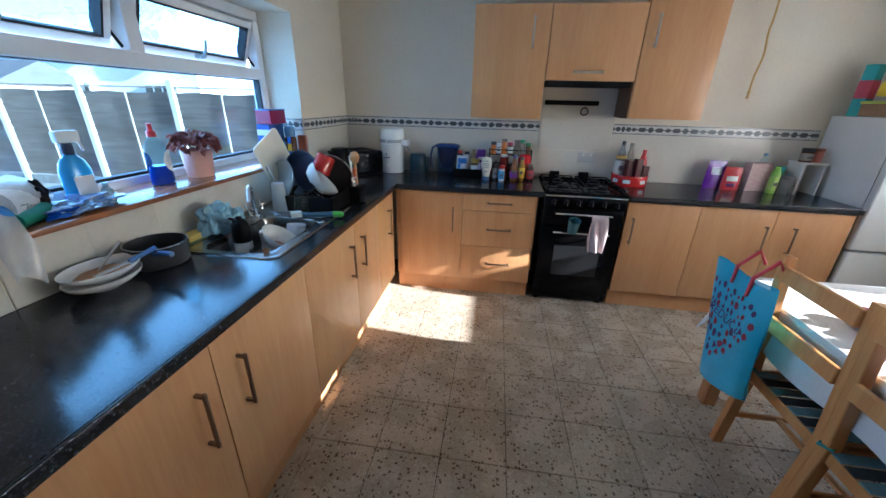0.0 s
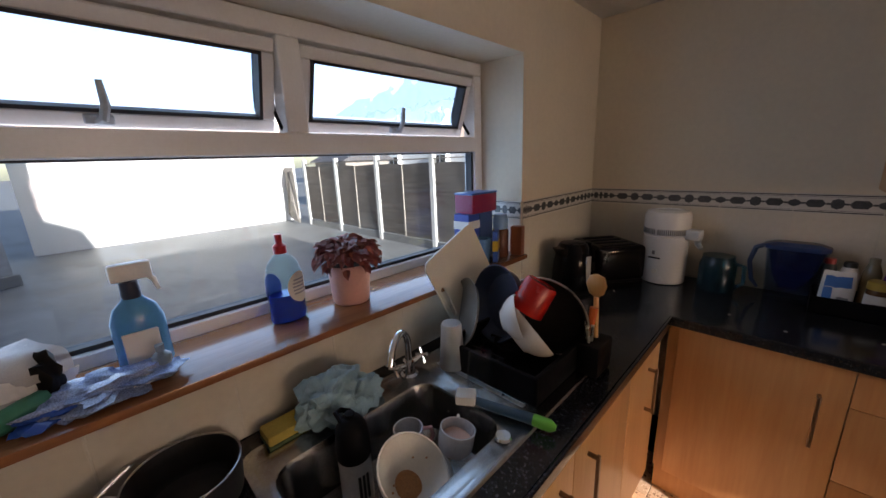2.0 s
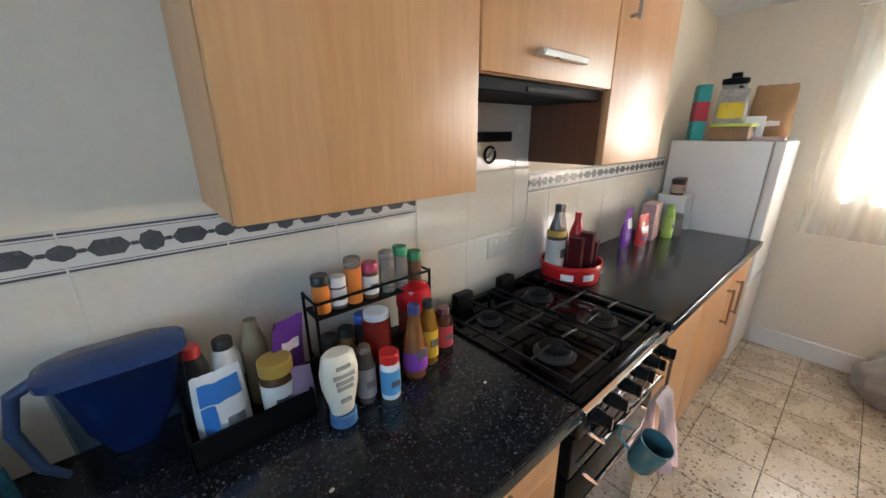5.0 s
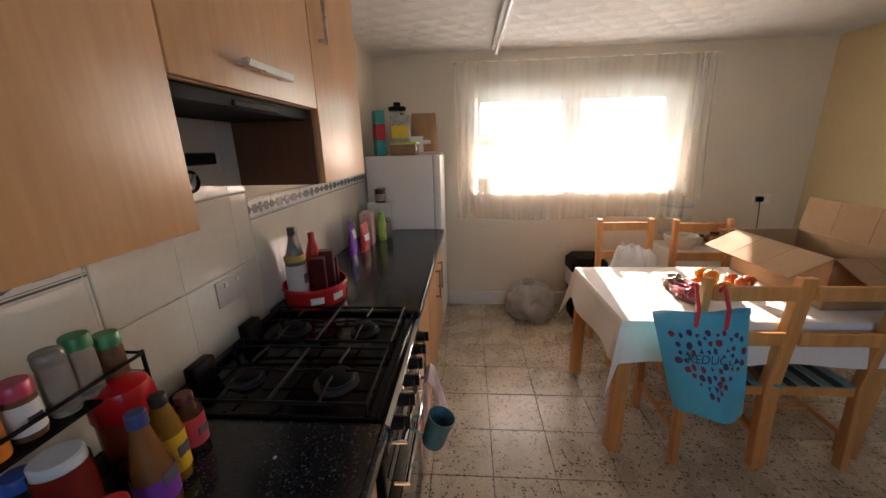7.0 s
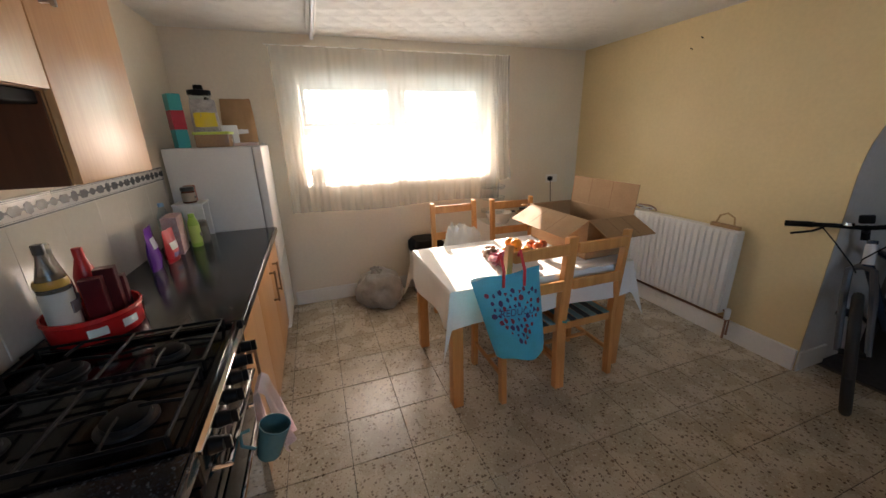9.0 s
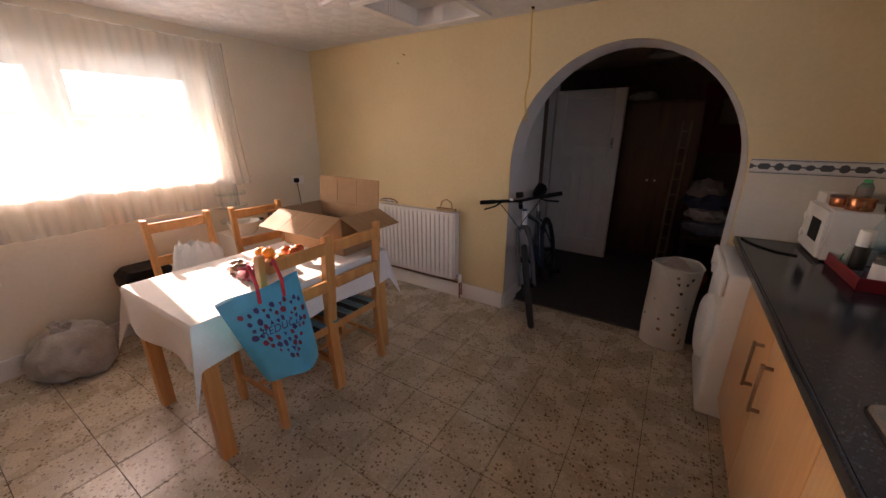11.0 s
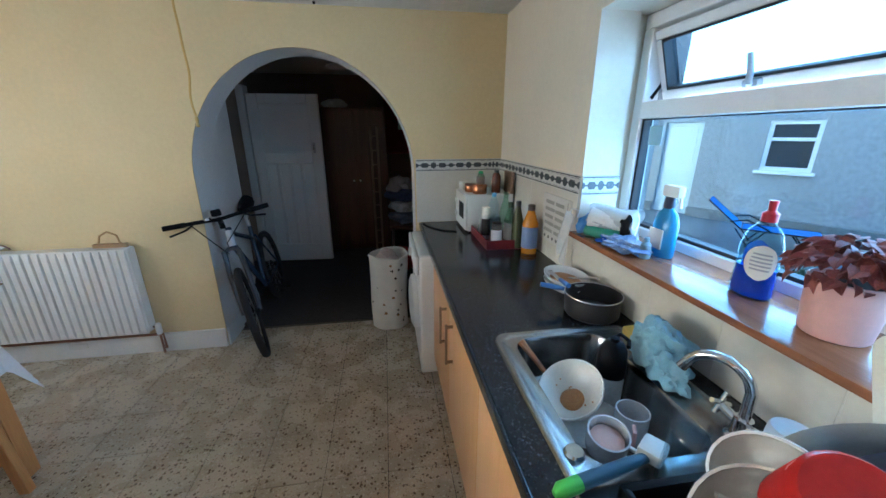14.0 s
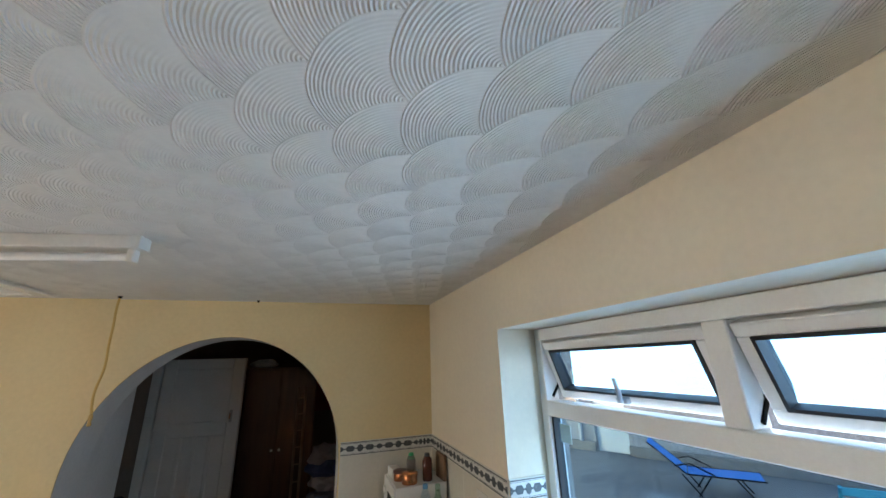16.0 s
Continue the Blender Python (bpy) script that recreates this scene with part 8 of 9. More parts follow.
wheel(0.0, "front_wheel")
wheel(-1.05, "rear_wheel")
head0, head1, bb_, seat = (0, -0.20, 0.78), (0, -0.24, 0.92), (0, -0.62, 0.30), (0, -0.76, 0.80)
for nm, a, b, r in (("top_tube", (0, -0.235, 0.88), (0, -0.73, 0.70), 0.018), ("down_tube", (0, -0.21, 0.80), bb_, 0.022), ("seat_tube", bb_, seat, 0.017), ("head_tube", head0, head1, 0.022)):
    part(nm, rod(bmn(), a, b, r), M_FRAME, bk)
for s in (-1, 1):
    part("fork_leg", tube(bmn(), [(s * 0.055, 0.0, WR), (s * 0.055, -0.12, 0.62), (s * 0.045, -0.19, 0.76), (0, -0.20, 0.78)], [0.014, 0.018, 0.018, 0.02], 8), cm(0.06, 0.065, 0.075, 0.3), bk, "grey suspension fork leg")
    part("chain_stay", rod(bmn(), (s * 0.02, -0.62, 0.30), (s * 0.06, -1.05, WR), 0.009), M_FRAME, bk)
    part("seat_stay", rod(bmn(), (s * 0.02, -0.75, 0.72), (s * 0.06, -1.05, WR), 0.008), M_FRAME, bk)
    part("pedal_crank", rod(bmn(), (s * 0.06, -0.62, 0.30), (s * 0.075, -0.62 + s * 0.13, 0.30 + s * 0.10), 0.010), M_MATTBLACK, bk)
    part("pedal", box(bmn(), (s * 0.125 - 0.05, -0.67 + s * 0.13, 0.29 + s * 0.10), (s * 0.125 + 0.05, -0.57 + s * 0.13, 0.315 + s * 0.10), 0.004), M_MATTBLACK, bk)
part("stem", tube(bmn(), [(0, -0.24, 0.92), (0, -0.245, 0.97), (0, -0.17, 1.0)], 0.018, 8), M_MATTBLACK, bk)
hb = part("handlebar", tube(bmn(), [(-0.31, -0.21, 1.015), (-0.12, -0.18, 1.01), (0, -0.17, 1.0), (0.12, -0.18, 1.01), (0.31, -0.21, 1.015)], 0.013, 8), M_MATTBLACK, bk)
for s in (-1, 1):
    part("grip", tube(bmn(), [(s * 0.20, -0.193, 1.012), (s * 0.325, -0.212, 1.016)], 0.018, 10), M_MATTBLACK, hb)
    part("brake_lever", tube(bmn(), [(s * 0.16, -0.17, 1.0), (s * 0.20, -0.12, 0.985), (s * 0.29, -0.115, 0.97)], 0.007, 6), M_MATTBLACK, hb)
part("bell", lathe(bmn(), [(0, 0.02), (0.018, 0.016), (0.024, 0.0)], 16, (0.06, -0.15, 1.015)), M_CHROME, hb, "shiny round bell")
part("front_lamp", box(bmn(), (-0.03, -0.16, 1.03), (0.03, -0.11, 1.075), 0.01, 2), M_MATTBLACK, hb)
part("brake_cable", tube(bmn(), [(0.16, -0.15, 1.0), (0.10, -0.05, 0.93), (0.03, -0.08, 0.80), (0.02, -0.2, 0.74)], 0.0035, 6), M_MATTBLACK, hb)
part("brake_cable", tube(bmn(), [(-0.16, -0.15, 1.0), (-0.10, -0.04, 0.95), (0.0, -0.10, 0.84), (0.01, -0.25, 0.78)], 0.0035, 6), M_MATTBLACK, hb)
part("seat_post", rod(bmn(), seat, (0, -0.80, 0.95), 0.014), M_STEEL, bk)
part("saddle", tube(bmn(), [(0, -0.66, 0.965), (0, -0.78, 0.972), (0, -0.92, 0.985)], [0.02, 0.045, 0.065], 10), M_MATTBLACK, bk)
part("chainring", rod(bmn(), (0.045, -0.62, 0.30), (0.052, -0.62, 0.30), 0.085, n=28), M_MATTBLACK, bk)
part("head_badge_tube", rod(bmn(), (0, -0.205, 0.79), (0, -0.235, 0.90), 0.026), cm(0.55, 0.57, 0.60, 0.3), bk, "pale grey head tube")
steer = Matrix.Translation((0, -0.12, 0)) @ Matrix.Rotation(radians(14), 4, "Z") @ Matrix.Translation((0, 0.12, 0))
for c in bk.children:
    if c.name.split(".")[0] in ("front_wheel", "fork_leg", "stem", "handlebar"):
        c.matrix_basis = steer @ c.matrix_basis
bk.matrix_basis = pose(1.81, -3.56, 0, 0, 9, 7)

# ---------- back room things ----------
M_DOORWHITE = mat("white_door_paint", (0.86, 0.84, 0.80), 0.4, vary=0.05, scale=5)
dr = thing("door_1", (1.955, -5.67, 0.006), "white painted panel door standing open", "door", turn=-3)
dr["kind"] = "structure"
part("leaf", box(bmn(), (-0.385, -0.02, 0), (0.385, 0.02, 1.965), 0.003), M_DOORWHITE, dr, smooth=False)
bm = bmn()
for lo, hi in (((-0.385, 0.02, 0), (-0.265, 0.038, 1.965)), ((0.265, 0.02, 0), (0.385, 0.038, 1.965)), ((-0.265, 0.02, 1.855), (0.265, 0.038, 1.965)), ((-0.265, 0.02, 1.20), (0.265, 0.038, 1.34)), ((-0.265, 0.02, 0), (0.265, 0.038, 0.22)), ((-0.155, 0.02, 0.22), (-0.115, 0.038, 1.20)), ((-0.02, 0.02, 0.22), (0.02, 0.038, 1.20)), ((0.115, 0.02, 0.22), (0.155, 0.038, 1.20))):
    box(bm, lo, hi, 0.008)
part("panel_frame", bm, M_DOORWHITE, dr)
hd = part("door_handle", tube(bmn(), [(-0.30, 0.038, 1.42), (-0.30, 0.075, 1.41), (-0.30, 0.08, 1.36), (-0.30, 0.038, 1.34)], 0.008, 8), M_CHROME, dr, "chrome pull handle")
part("key_plate", box(bmn(), (-0.315, 0.037, 1.32), (-0.285, 0.042, 1.44), 0.002), M_STEEL, dr)
setting("door_frame_1", box(bmn(), (2.36, -5.82, 0.006), (2.44, -5.66, 2.06), 0.004), M_WHITE, "white painted door jamb")
setting("wall_hall_side", box(bmn(), (2.44, -5.80, -0.2), (2.75, -5.70, 2.35)), M_HALL)
M_DKWOOD = wood("dark_wardrobe_wood", (0.10, 0.035, 0.02), (0.05, 0.016, 0.010), 0.35, (12, 12, 1.0), 0.2)
wd = thing("wardrobe", (1.22, -6.25, 0.006), "dark brown wooden wardrobe", "wardrobe")
part("carcass", box(bmn(), (-0.40, -0.28, 0), (0.40, 0.25, 1.85), 0.005), M_DKWOOD, wd)
for s in (-1, 1):
    d = part("door", box(bmn(), (s * 0.2 - 0.19, 0.25, 0.08), (s * 0.2 + 0.19, 0.27, 1.82), 0.004), M_DKWOOD, wd)
    part("knob", lathe(bmn(), [(0, 0), (0.012, 0.004), (0.008, 0.02), (0.014, 0.03), (0, 0.036)], 12), M_STEEL, d).matrix_basis = pose(s * 0.04, 0.27, 0.95, -90, 0, 0)
tagged(part("folded_bag", crumple(bmn(), 0.14, 0.10, 0.06, 4.9, 0.4, 3), M_FILM), "pale plastic bag on top of the wardrobe", "plastic bag").location = (1.45, -6.15, 1.857)
M_AIRER = cm(0.30, 0.20, 0.14, 0.6)
al = thing("clothes_airer", (0.97, -5.75, 0.006), "pale folding clothes airer on end", "clothes airer", turn=12)
for x in (-0.04, 0.04):
    part("upright", box(bmn(), (x - 0.012, -0.012, 0), (x + 0.012, 0.012, 1.62), 0.003), M_AIRER, al)
for k in range(9):
    part("rung", rod(bmn(), (-0.04, 0, 0.15 + 0.17 * k), (0.04, 0, 0.15 + 0.17 * k), 0.007, n=8), M_AIRER, al)
rc = thing("wall_hanging", (0.55, BACK + 0.02, 1.35), "dark red hanging with a pale picture", "hanging")
part("cloth", box(bmn(), (-0.28, 0, -0.1), (0.28, 0.012, 0.75), 0.003), mat("red_hanging_cloth", (0.26, 0.015, 0.02), 0.9, bump=0.4, bump_scale=200), rc, smooth=False)
part("picture", box(bmn(), (-0.12, 0.012, 0.25), (0.08, 0.02, 0.55), 0.002), cm(0.45, 0.38, 0.36), rc, smooth=False)
cc = thing("clothes_chair", (0.62, -5.55, 0.006), "chair piled with blue and white clothes", "chair")
for sx in (-0.17, 0.17):
    for sy in (-0.17, 0.17):
        part("leg", rod(bmn(), (sx, sy, 0), (sx, sy, 0.45), 0.016, n=8), M_DKWOOD, cc)
part("seat", box(bmn(), (-0.2, -0.2, 0.44), (0.2, 0.2, 0.47), 0.01, 2), M_DKWOOD, cc)
pl = thing("clothes_pile", (0.62, -5.53, 0.477), "heap of blue, white and grey clothes", "clothes")
for k, (m_, dz, sx) in enumerate(((cm(0.20, 0.24, 0.34, 0.9), 0.0, 0.19), (cm(0.55, 0.56, 0.60, 0.9), 0.14, 0.17), (cm(0.07, 0.10, 0.22, 0.9), 0.27, 0.18), (cm(0.38, 0.36, 0.40, 0.9), 0.40, 0.14))):
    part("garment", crumple(bmn(), sx, 0.16, 0.10, 1.7 * k + 0.4, 0.45, 3), m_, pl).location = (0.02 * k, 0, dz)
rb2 = thing("red_holdall", (0.72, -5.10, 0.006), "red holdall on the carpet", "bag")
part("bag", crumple(bmn(), 0.17, 0.13, 0.17, 3.3, 0.25, 3), cm(0.35, 0.015, 0.02, 0.6), rb2)
lp = thing("pendant_shade", (1.25, -5.2, 2.35), "white disc lampshade, unlit", "ceiling light")
part("shade", lathe(bmn(), [(0.02, -0.10), (0.14, -0.16), (0.15, -0.17), (0.145, -0.17), (0.02, -0.11)], 28), W_, lp)
part("flex", rod(bmn(), (0, 0, 0), (0, 0, -0.11), 0.005, n=8), W_, lp)

# ---------- garden and houses ----------
GZ = -0.22
M_CONC = mat("weathered_concrete", (0.20, 0.20, 0.195), 0.55, vary=0.25, scale=0.8, bump=0.5, bump_scale=40, second=(0.13, 0.13, 0.125))
M_PEBBLE = mat("pebbledash", (0.50, 0.505, 0.51), 0.9, vary=0.42, scale=17, bump=1.8, bump_scale=18, second=(0.20, 0.205, 0.21))
M_RENDER = mat("white_render", (0.74, 0.73, 0.70), 0.8, vary=0.06, scale=2, bump=0.4, bump_scale=60)
M_FENCE = wood("grey_fence_wood", (0.36, 0.31, 0.27), (0.22, 0.19, 0.165), 0.8, (1.5, 14, 14))
M_GRASS = mat("grass", (0.06, 0.11, 0.03), 0.9, vary=0.4, scale=12, bump=1.0, bump_scale=60)
M_SLATE = mat("roof_slate", (0.10, 0.095, 0.10), 0.7, vary=0.2, scale=5, bump=0.6, bump_scale=18)
setting("ground", box(bmn(), (-300, -300, GZ - 0.3), (300, 300, GZ)), M_CONC, "weathered grey concrete yard")
setting("lawn", box(bmn(), (-4.3, -3.35, GZ), (-1.2, -0.4, GZ + 0.012), 0.005), M_GRASS, "patch of short grass below the window")
rg = random.Random(11)
bm = bmn()
for k in range(900):
    x, y = rg.uniform(-3.6, -0.8), rg.uniform(-2.6, 1.4)
    if k % 3 == 0:
        f = rg.random()
        x, y = -3.2 - 2.0 * f + rg.gauss(0, 0.08), -5.0 + 0.7 * f + rg.gauss(0, 0.1)
    elif noise.noise(Vector((x * 1.3, y * 1.3, 2))) < 0.0:
        continue
    h, a = rg.uniform(0.03, 0.11), rg.random() * 6.28
    for j in range(3):
        a += 2.1
        p = Vector((x, y, GZ))
        q = Vector((0.012 * math.cos(a), 0.012 * math.sin(a), 0))
        tip = p + Vector((0.04 * math.cos(a + 1), 0.04 * math.sin(a + 1), h))
        bm.faces.new((bm.verts.new(p + q), bm.verts.new(p - q), bm.verts.new(tip)))
w = part("weeds", bm, mat("weed_leaves", (0.10, 0.15, 0.07), 0.8, vary=0.3), None)
tagged(w, "scattered weeds growing through the yard", "weeds", kind="stuff")

# neighbouring pebbledashed house, facing the yard
nb = thing("pebbledash_house", (-5.3, -9.0, GZ), "grey pebbledashed house across the yard", "house", turn=28)
M_PANE = mat("dark_window_glass", (0.05, 0.055, 0.06), 0.05)
HOLES = [(0.32, 1.06, 0.0, 1.98), (2.12, 2.86, 1.08, 1.98), (4.60, 5.65, 0.90, 2.30)]
yy = -7.0
for y0, y1, z0, z1 in HOLES:
    part("wall", box(bmn(), (-0.3, yy, 0), (0, y0, 5.2)), M_PEBBLE, nb, smooth=False)
    part("wall", box(bmn(), (-0.3, y0, z1), (0, y1, 5.2)), M_PEBBLE, nb, smooth=False)
    if z0 > 0:
        part("wall", box(bmn(), (-0.3, y0, 0), (0, y1, z0)), M_PEBBLE, nb, smooth=False)
    yy = y1
part("wall", box(bmn(), (-0.3, yy, 0), (0, 6.5, 5.2)), M_PEBBLE, nb, smooth=False)
part("wall", box(bmn(), (-6.3, 6.2, 0), (-0.3, 6.5, 5.2)), M_PEBBLE, nb, smooth=False)
for y0, y1 in ((-7.0, 0.32), (1.06, 6.55)):
    part("plinth", box(bmn(), (0, y0, 0), (0.09, y1, 0.2), 0.01), M_CONC, nb)
part("roof", prism(bmn(), [(-6.6, 5.2), (0.3, 5.2), (-3.2, 7.6)], "y", -7, 6.7), M_SLATE, nb)
for y0, y1, z0, z1 in HOLES[1:]:
    wf = bmn()
    ring(wf, -0.1, -0.03, y0, y1, z0, z1, 0.07)
    box(wf, (-0.1, y0 + 0.07, z1 - 0.36), (-0.03, y1 - 0.07, z1 - 0.30))
    wn_ = part("window", wf, M_UPVC, nb)
    part("pane", box(bmn(), (-0.075, y0 + 0.05, z0 + 0.05), (-0.065, y1 - 0.05, z1 - 0.05)), M_PANE, wn_, smooth=False)
    part("sill", box(bmn(), (-0.03, y0 - 0.06, z0 - 0.06), (0.10, y1 + 0.06, z0), 0.01), M_UPVC, nb)
dd = part("door", box(bmn(), (-0.14, 0.323, 0.002), (-0.08, 1.057, 1.977), 0.008), cm(0.62, 0.68, 0.68, 0.4), nb, "pale painted back door")
for z0, z1 in ((0.2, 0.95), (1.1, 1.9)):
    part("panel", box(bmn(), (-0.079, 0.43, z0), (-0.07, 0.95, z1), 0.006), cm(0.58, 0.64, 0.65, 0.4), dd)
part("drainpipe", rod(bmn(), (0.06, 0.0, 0.2), (0.06, 0.0, 5.0), 0.045, n=12), cm(0.45, 0.47, 0.47), nb)

# far white rendered wall
fw = setting("backdrop_wall", box(bmn(), (-11.7, -3.2, GZ), (-11.4, 3.1, 3.0)), M_RENDER, "white rendered garage wall in sunlight")
# the house that the kitchen belongs to rises behind
hs_ = thing("main_house", (2.2, -7.0, 2.8), "two-storey house above the kitchen", "house")
part("wall", box(bmn(), (-2.6, -4.0, 0), (6.0, 3.0, 1.3)), M_PEBBLE, hs_, smooth=False)
part("roof", prism(bmn(), [(-4.3, 1.3), (3.4, 1.3), (-0.5, 3.6)], "x", -2.9, 6.2), M_SLATE, hs_)
setting("wall_outer", box(bmn(), (-0.34, SY - 0.3, -0.2), (-0.302, 0.3, 1.08)), M_PEBBLE)
setting("wall_outer_side", box(bmn(), (-0.34, SY - 0.9, -0.2), (-0.302, WY0 - 0.02, 2.62)), M_PEBBLE)

# fence: concrete posts, lapped boards
M_BATTEN = wood("pale_batten_wood", (0.52, 0.47, 0.40), (0.40, 0.35, 0.29), 0.8, (14, 14, 1.5))


def fence_bay(x0, x1, y, hz):
    f = thing("fence", ((x0 + x1) / 2, y, GZ), "weathered grey lapped wooden fence panel", "fence", "garden fence")
    w = (x1 - x0) / 2
    n = 13
    for k in range(n):
        z = 0.18 + (hz - 0.18) * k / n
        bm = sheet(bmn(), 8, 1, lambda u, v: (-w + 2 * w * u, -0.012 * v + 0.018 * (1 - v), z + 0.145 * v + 0.012 * math.sin(3 * u * 3 + k)))
        bmesh.ops.solidify(bm, geom=bm.faces[:], thickness=0.008)
        part("board", bm, M_FENCE, f)
    part("batten", box(bmn(), (-0.013, -0.030, 0.15), (0.013, -0.016, hz + 0.03)), M_BATTEN, f, smooth=False)
    part("capping", box(bmn(), (-w, -0.03, hz + 0.10), (w, 0.03, hz + 0.125)), M_FENCE, f, smooth=False)
    part("gravel_board", box(bmn(), (-w, -0.02, 0), (w, 0.02, 0.17)), M_CONC, f, smooth=False)
    return f


for k in range(5):
    x1 = -0.6 - 1.86 * k
    fence_bay(x1 - 1.74, x1, 2.74, 1.72)
    p = thing("fence_post", (x1 - 1.80, 2.74, GZ), "square concrete fence post", "fence post", "garden fence")
    part("post", box(bmn(), (-0.055, -0.055, 0), (0.055, 0.055, 1.95), 0.008), cm(0.58, 0.57, 0.54, 0.85), p)
gt = thing("garden_gate", (-10.7, 2.6, GZ), "boarded wooden gate with diagonal braces", "gate", turn=-12)
for k in range(8):
    part("board", box(bmn(), (-0.7 + 0.175 * k, -0.01, 0.08), (-0.53 + 0.175 * k, 0.01, 1.75)), M_FENCE, gt, smooth=False)
for a, b in (((-0.68, 0.2), (0.0, 1.65)), ((0.0, 1.65), (0.68, 0.2))):
    part("brace", rod(bmn(), (a[0], -0.03, a[1]), (b[0], -0.03, b[1]), 0.035, n=4), M_FENCE, gt)
for z in (0.25, 1.6):
    part("rail", box(bmn(), (-0.7, -0.045, z), (0.7, -0.01, z + 0.09)), M_FENCE, gt, smooth=False)


def far_house(at, w, label):
    h = thing("terraced_house", at, label, "house", "houses behind the garden")
    part("wall", box(bmn(), (-w / 2, 0, 0), (w / 2, 7, 5.2)), M_RENDER, h, smooth=False)
    part("roof", prism(bmn(), [(-0.4, 5.2), (7.4, 5.2), (3.5, 7.8)], "x", -w / 2 - 0.2, w / 2 + 0.2), M_SLATE, h)
    for x in (-w * 0.27, w * 0.27):
        for z in (0.9, 3.4):
            f = bmn()
            box(f, (x - 0.75, -0.35, z - 0.1), (x + 0.75, 0.02, z + 1.35))
            wn2 = part("bay_window", f, M_UPVC, h, smooth=False)
            for j in range(3):
                part("pane", box(bmn(), (x - 0.68 + 0.48 * j, -0.36, z), (x - 0.28 + 0.48 * j, -0.352, z + 1.2)), bpy.data.materials["dark_window_glass"], wn2, smooth=False)


far_house((-17.5, 14.0, GZ), 8.5, "white terraced house with bay windows")
far_house((-27.0, 15.0, GZ), 8.5, "white terraced house with bay windows")
sd = thing("garden_shed", (-12.5, 6.0, GZ), "small dark-roofed garden shed", "shed")
part("wall", box(bmn(), (-1.2, -1, 0), (1.2, 1, 1.9)), M_FENCE, sd, smooth=False)
part("roof", prism(bmn(), [(-1.2, 1.9), (1.2, 1.9), (0, 2.5)], "x", -1.35, 1.35), M_SLATE, sd)

# sun lounger and a folding chair
M_SLING = mat("blue_sling_fabric", (0.02, 0.22, 0.62), 0.6, vary=0.1)
lg = thing("sun_lounger", (-5.1, -5.85, GZ), "bright blue folding sun lounger on the patio", "sun lounger", turn=130)
lg.scale = (0.85, 0.85, 0.85)
part("bed", box(bmn(), (-0.25, -0.28, 0.33), (0.85, 0.28, 0.345), 0.004), M_SLING, lg)
bm = box(bmn(), (-0.75, -0.28, -0.008), (0, 0.28, 0.008), 0.004)
bmesh.ops.transform(bm, matrix=Matrix.Translation((-0.27, 0, 0.345)) @ Matrix.Rotation(radians(40), 4, "Y"), verts=bm.verts)
part("backrest", bm, M_SLING, lg)
for s in (-0.29, 0.29):
    part("side_rail", tube(bmn(), [(-0.845, s, 0.828), (-0.27, s, 0.34), (0.87, s, 0.34)], 0.014, 8), M_MATTBLACK, lg)
    for a, b in ((-0.35, -0.1), (0.1, -0.15), (0.45, 0.7)):
        part("leg", rod(bmn(), (a, s, 0.34), (b, s, 0), 0.013, n=8), M_MATTBLACK, lg)
    part("armrest", tube(bmn(), [(-0.45, s, 0.46), (-0.2, s, 0.52), (0.15, s, 0.36)], 0.014, 8), M_MATTBLACK, lg)
fc = thing("garden_chair", (-4.3, -3.55, GZ), "turquoise metal folding garden chair", "garden chair", turn=40)
M_TURQ = cm(0.05, 0.42, 0.52, 0.4)
for s in (-0.22, 0.22):
    part("frame_leg", tube(bmn(), [(-0.3, s, 0), (0.05, s, 0.42), (0.35, s, 0.85)], 0.016, 8), M_TURQ, fc)
    part("frame_leg", tube(bmn(), [(0.3, s, 0), (-0.2, s, 0.42)], 0.016, 8), M_TURQ, fc)
for k in range(5):
    part("seat_slat", box(bmn(), (-0.2 + 0.09 * k, -0.22, 0.42), (-0.14 + 0.09 * k, 0.22, 0.435), 0.003), M_TURQ, fc)
for k in range(2):
    part("back_slat", box(bmn(), (0.22 + 0.08 * k, -0.22, 0.66 + 0.11 * k), (0.235 + 0.08 * k, 0.22, 0.73 + 0.11 * k), 0.003), M_TURQ, fc)

# ---------- wall tiles ----------
M_JOINT = mat("pale_grout", (0.66, 0.63, 0.56), 0.8, vary=0.1)
M_DARKGLAZE = mat("charcoal_glaze", (0.12, 0.13, 0.14), 0.25, vary=0.25, scale=40)
M_BORDER = mat("white_border_glaze", (0.66, 0.65, 0.62), 0.15, vary=0.06, scale=10)
TP, BZ0, BZ1 = 0.262, 1.287, 1.370
WALLS = {"n": bpy.data.objects["wall_north"], "w": bpy.data.objects["wall_west"], "s": bpy.data.objects["wall_south"]}
MESHES = {}


def tile_mesh(w, h, material, key):
    k = (round(w, 4), round(h, 4), key)
    if k not in MESHES:
        me = bpy.data.meshes.new(key)
        bm = box(bmn(), (-w / 2 + 0.0015, -0.005, -h / 2 + 0.0015), (w / 2 - 0.0015, 0, h / 2 - 0.0015), 0.0012)
        bm.to_mesh(me)
        bm.free()
        me.materials.append(material)
        MESHES[k] = me
    return MESHES[k]


def grout_mesh(w, h):
    k = (round(w, 4), round(h, 4), "grout")
    if k not in MESHES:
        me = bpy.data.meshes.new("grout")
        bm = box(bmn(), (-w / 2, -0.0042, -h / 2), (w / 2, 0, h / 2))
        bm.to_mesh(me)
        bm.free()
        me.materials.append(M_JOINT)
        MESHES[k] = me
    return MESHES[k]


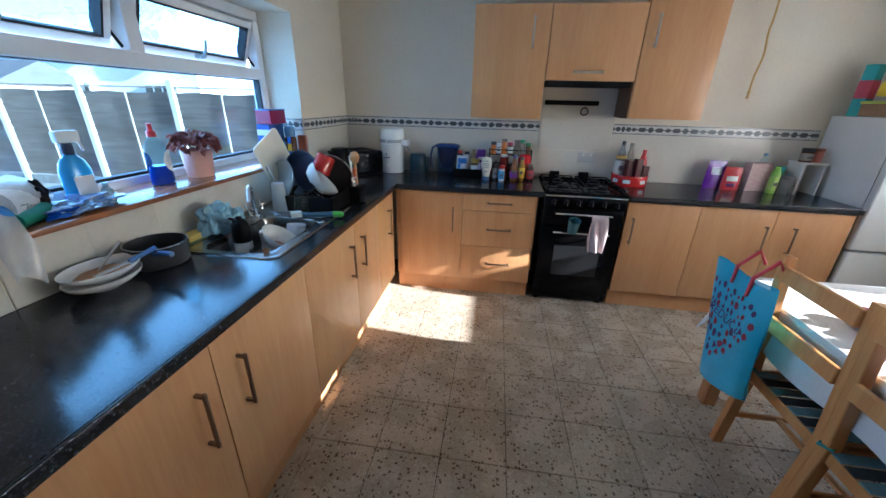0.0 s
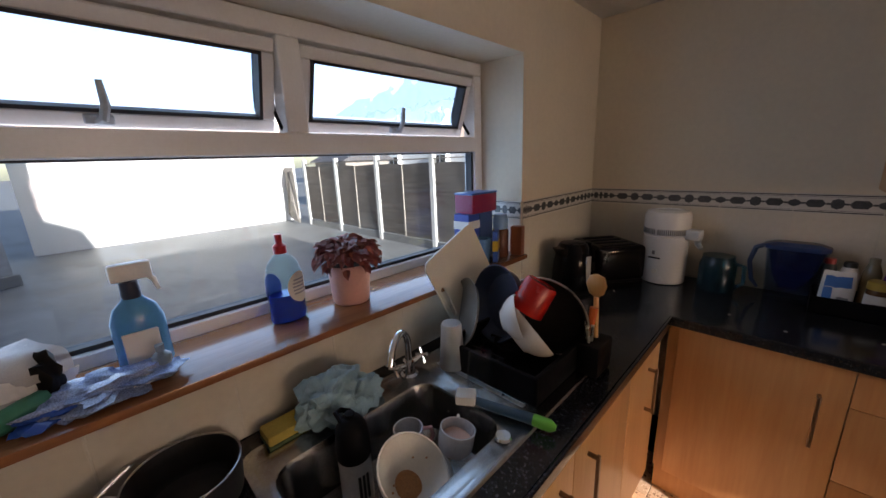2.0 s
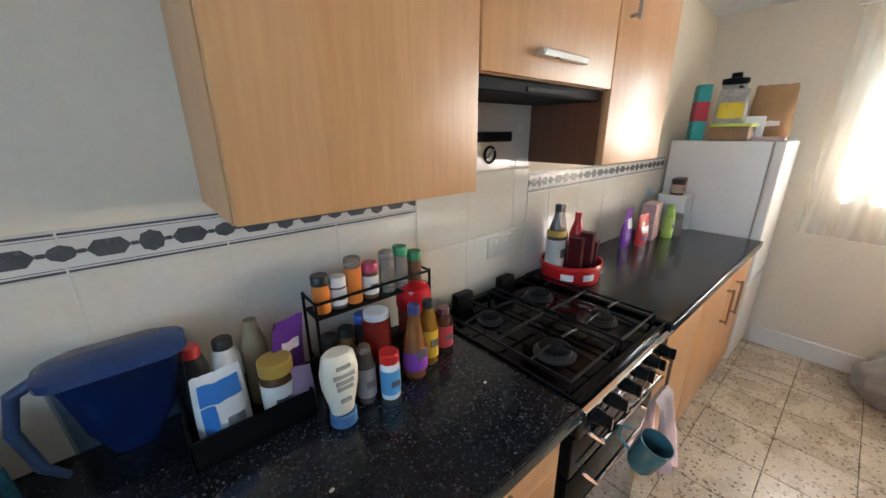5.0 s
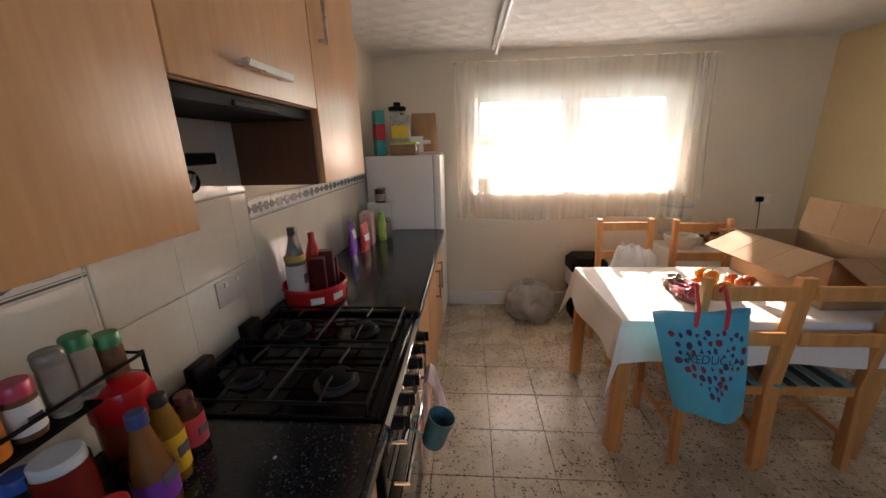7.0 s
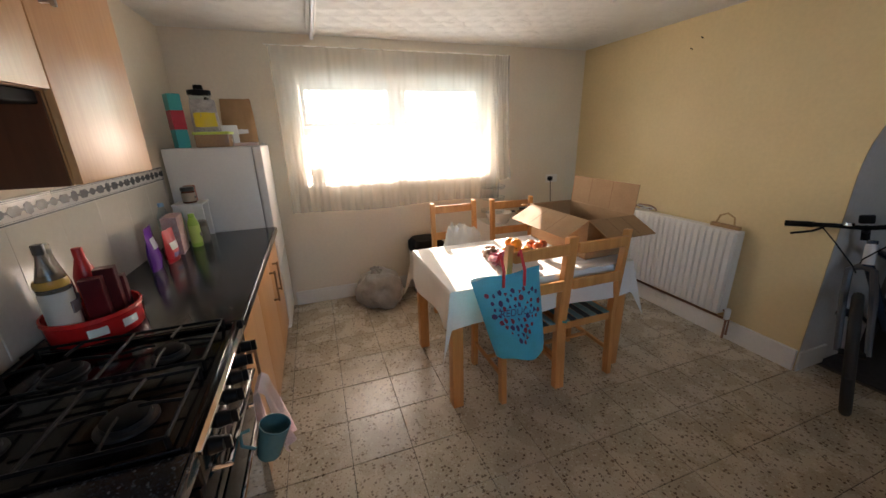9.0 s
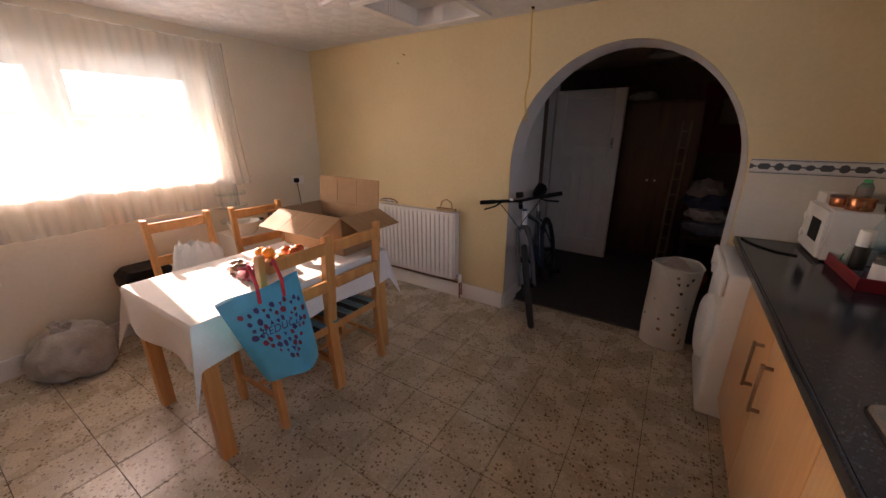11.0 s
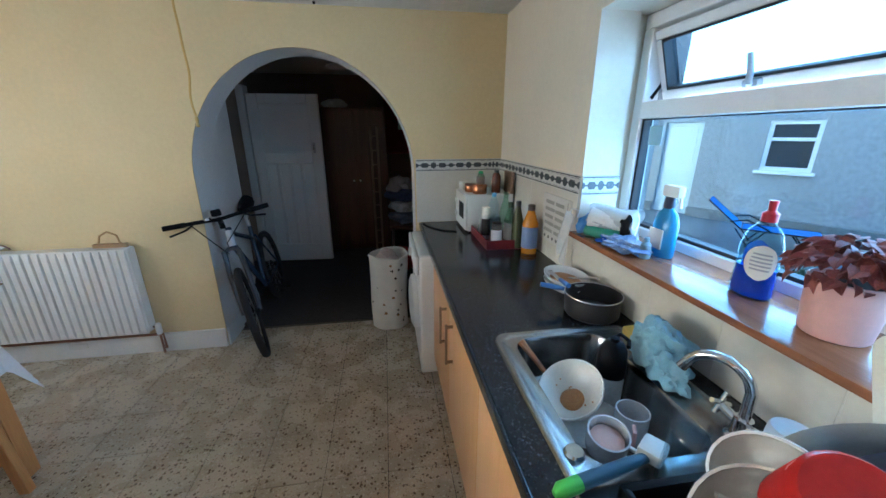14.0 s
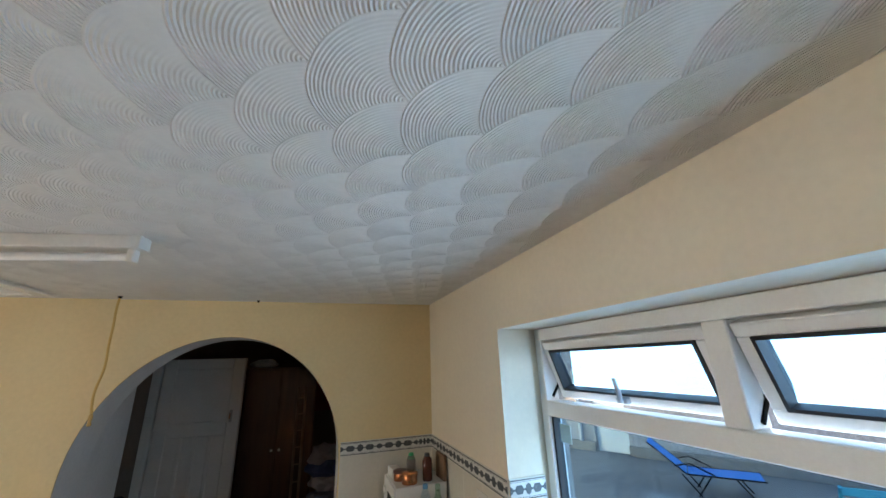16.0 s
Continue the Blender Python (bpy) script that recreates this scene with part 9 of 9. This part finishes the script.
def motif_mesh(w, h):
    k = (round(w, 4), "motif")
    if k not in MESHES:
        bm = bmn()
        s = w / 0.262
        y0, y1 = -0.0062, -0.0048

        def flat(pts):
            a = [bm.verts.new((x, y0, z)) for x, z in pts]
            b = [bm.verts.new((x, y1, z)) for x, z in pts]
            bm.faces.new(a)
            for i in range(len(pts)):
                bm.faces.new((a[i], b[i], b[(i + 1) % len(pts)], a[(i + 1) % len(pts)]))
        for z in (0.0355, -0.0355):
            flat([(-w / 2 + 0.002, z - 0.0022), (w / 2 - 0.002, z - 0.0022), (w / 2 - 0.002, z + 0.0022), (-w / 2 + 0.002, z + 0.0022)])
        for z in (0.029, -0.029):
            flat([(-w / 2 + 0.002, z - 0.0006), (w / 2 - 0.002, z - 0.0006), (w / 2 - 0.002, z + 0.0006), (-w / 2 + 0.002, z + 0.0006)])
        for cx_ in (-0.0655 * s, 0.0655 * s):
            flat([(cx_ - 0.033 * s, 0), (cx_ - 0.019 * s, 0.0165), (cx_ + 0.019 * s, 0.0165), (cx_ + 0.033 * s, 0), (cx_ + 0.019 * s, -0.0165), (cx_ - 0.019 * s, -0.0165)])
        flat([(0.021 * s * math.cos(a) * (1.08 if i % 2 == 0 else 0.96), 0.021 * math.sin(a) * (1.08 if i % 2 == 0 else 0.96)) for i, a in enumerate(np.linspace(0, 2 * math.pi, 17)[:-1])])
        for sgn in (-1, 1):
            flat([(sgn * 0.131 * s, 0.016), (sgn * (0.131 - 0.016) * s, 0.010), (sgn * (0.131 - 0.022) * s, 0), (sgn * (0.131 - 0.016) * s, -0.010), (sgn * 0.131 * s, -0.016)][::sgn])
            for a, b in ((0.022, 0.033), (0.098, 0.110)):
                flat([(sgn * a * s, 0.004), (sgn * b * s, 0.004), (sgn * b * s, -0.004), (sgn * a * s, -0.004)])
        bmesh.ops.recalc_face_normals(bm, faces=bm.faces)
        me = bpy.data.meshes.new("border_motif")
        bm.to_mesh(me)
        bm.free()
        me.materials.append(M_DARKGLAZE)
        MESHES[k] = me
    return MESHES[k]


def place(name, me, parent, x, y, z, turn):
    ob = new(name, me)
    ob.parent = parent
    ob.matrix_basis = pose(x, y, z, 0, 0, turn)
    return ob


def run(wall, at, joints, z0=TOP + 0.002, z1=BZ0 - 0.001, border=True, plain=True):
    """Tiles along one wall. at(s, z): the place and turn for the coordinate s."""
    par = WALLS[wall]
    for a, b in zip(joints, joints[1:]):
        w = abs(b - a)
        x, y, turn = at((a + b) / 2)
        if plain:
            place("tile", tile_mesh(w, z1 - z0, M_TILE, "tile"), par, x, y, (z0 + z1) / 2, turn)
            place("grout", grout_mesh(w, z1 - z0), par, x, y, (z0 + z1) / 2, turn)
        if border:
            t = place("border_tile", tile_mesh(w, BZ1 - BZ0, M_BORDER, "border_tile"), par, x, y, (BZ0 + BZ1) / 2, turn)
            place("grout", grout_mesh(w, BZ1 - BZ0 + 0.002), par, x, y, (BZ0 + BZ1) / 2, turn)
            m = new("border_motif", motif_mesh(w, BZ1 - BZ0))
            m.parent = t


def steps(a, b, first):
    """Joint lines from a to b with whole tiles starting at first."""
    out, s = [a], first
    d = TP if b > a else -TP
    while (s - a) * d <= 0.004:
        s += d
    while (b - s) * d > 0.004 * TP:
        out.append(s)
        s += d
    return out + [b]


north = lambda s: (s, -0.001, 0)
west = lambda s: (0.001, s, 90)
run("n", north, steps(0.004, 1.70, 0.118))
run("n", north, steps(2.29, 3.80, 2.45))
for z0, z1 in ((0.90, 1.146), (1.149, 1.395), (1.398, 1.645)):
    run("n", north, steps(1.703, 2.287, 1.93), z0, z1, border=False)
run("w", west, steps(-0.004, WY1 + 0.003, -0.20))
run("w", west, steps(WY0 - 0.003, SY + 0.003, -2.57))
run("w", west, steps(WY1 - 0.004, WY0 + 0.004, -1.0), TOP + 0.002, 1.100, border=False)
run("s", lambda s: (s, SY + 0.001, 180), steps(0.004, 0.632, 0.114))
run("w", lambda s: (s, WY0 + 0.001, 180), [-0.178, -0.002], 1.128, BZ0 - 0.001)
run("w", lambda s: (s, WY1 - 0.001, 0), [-0.178, -0.002], 1.128, BZ0 - 0.001)

# ---------- floor tiles ----------
fl = bpy.data.objects["floor"]
fme = bpy.data.meshes.new("floor_tile")
bm = box(bmn(), (-0.1485, -0.1485, -0.012), (0.1485, 0.1485, 0), 0.0015)
bm.to_mesh(fme)
bm.free()
fme.materials.append(M_TERRAZZO)
rt_ = random.Random(2)
for i in range(-3, 12):
    for j in range(-4, 10):
        x, y = 0.905 + 0.3 * i + 0.15, -0.925 - 0.3 * j - 0.15
        if x < 0.42 or y > -0.42 or x > EX + 0.14:
            continue
        ob = new("floor_tile", fme)
        ob.parent = fl
        ob.matrix_basis = pose(x, y, 0.0006 * rt_.random(), 0.08 * rt_.uniform(-1, 1), 0.08 * rt_.uniform(-1, 1), 0)
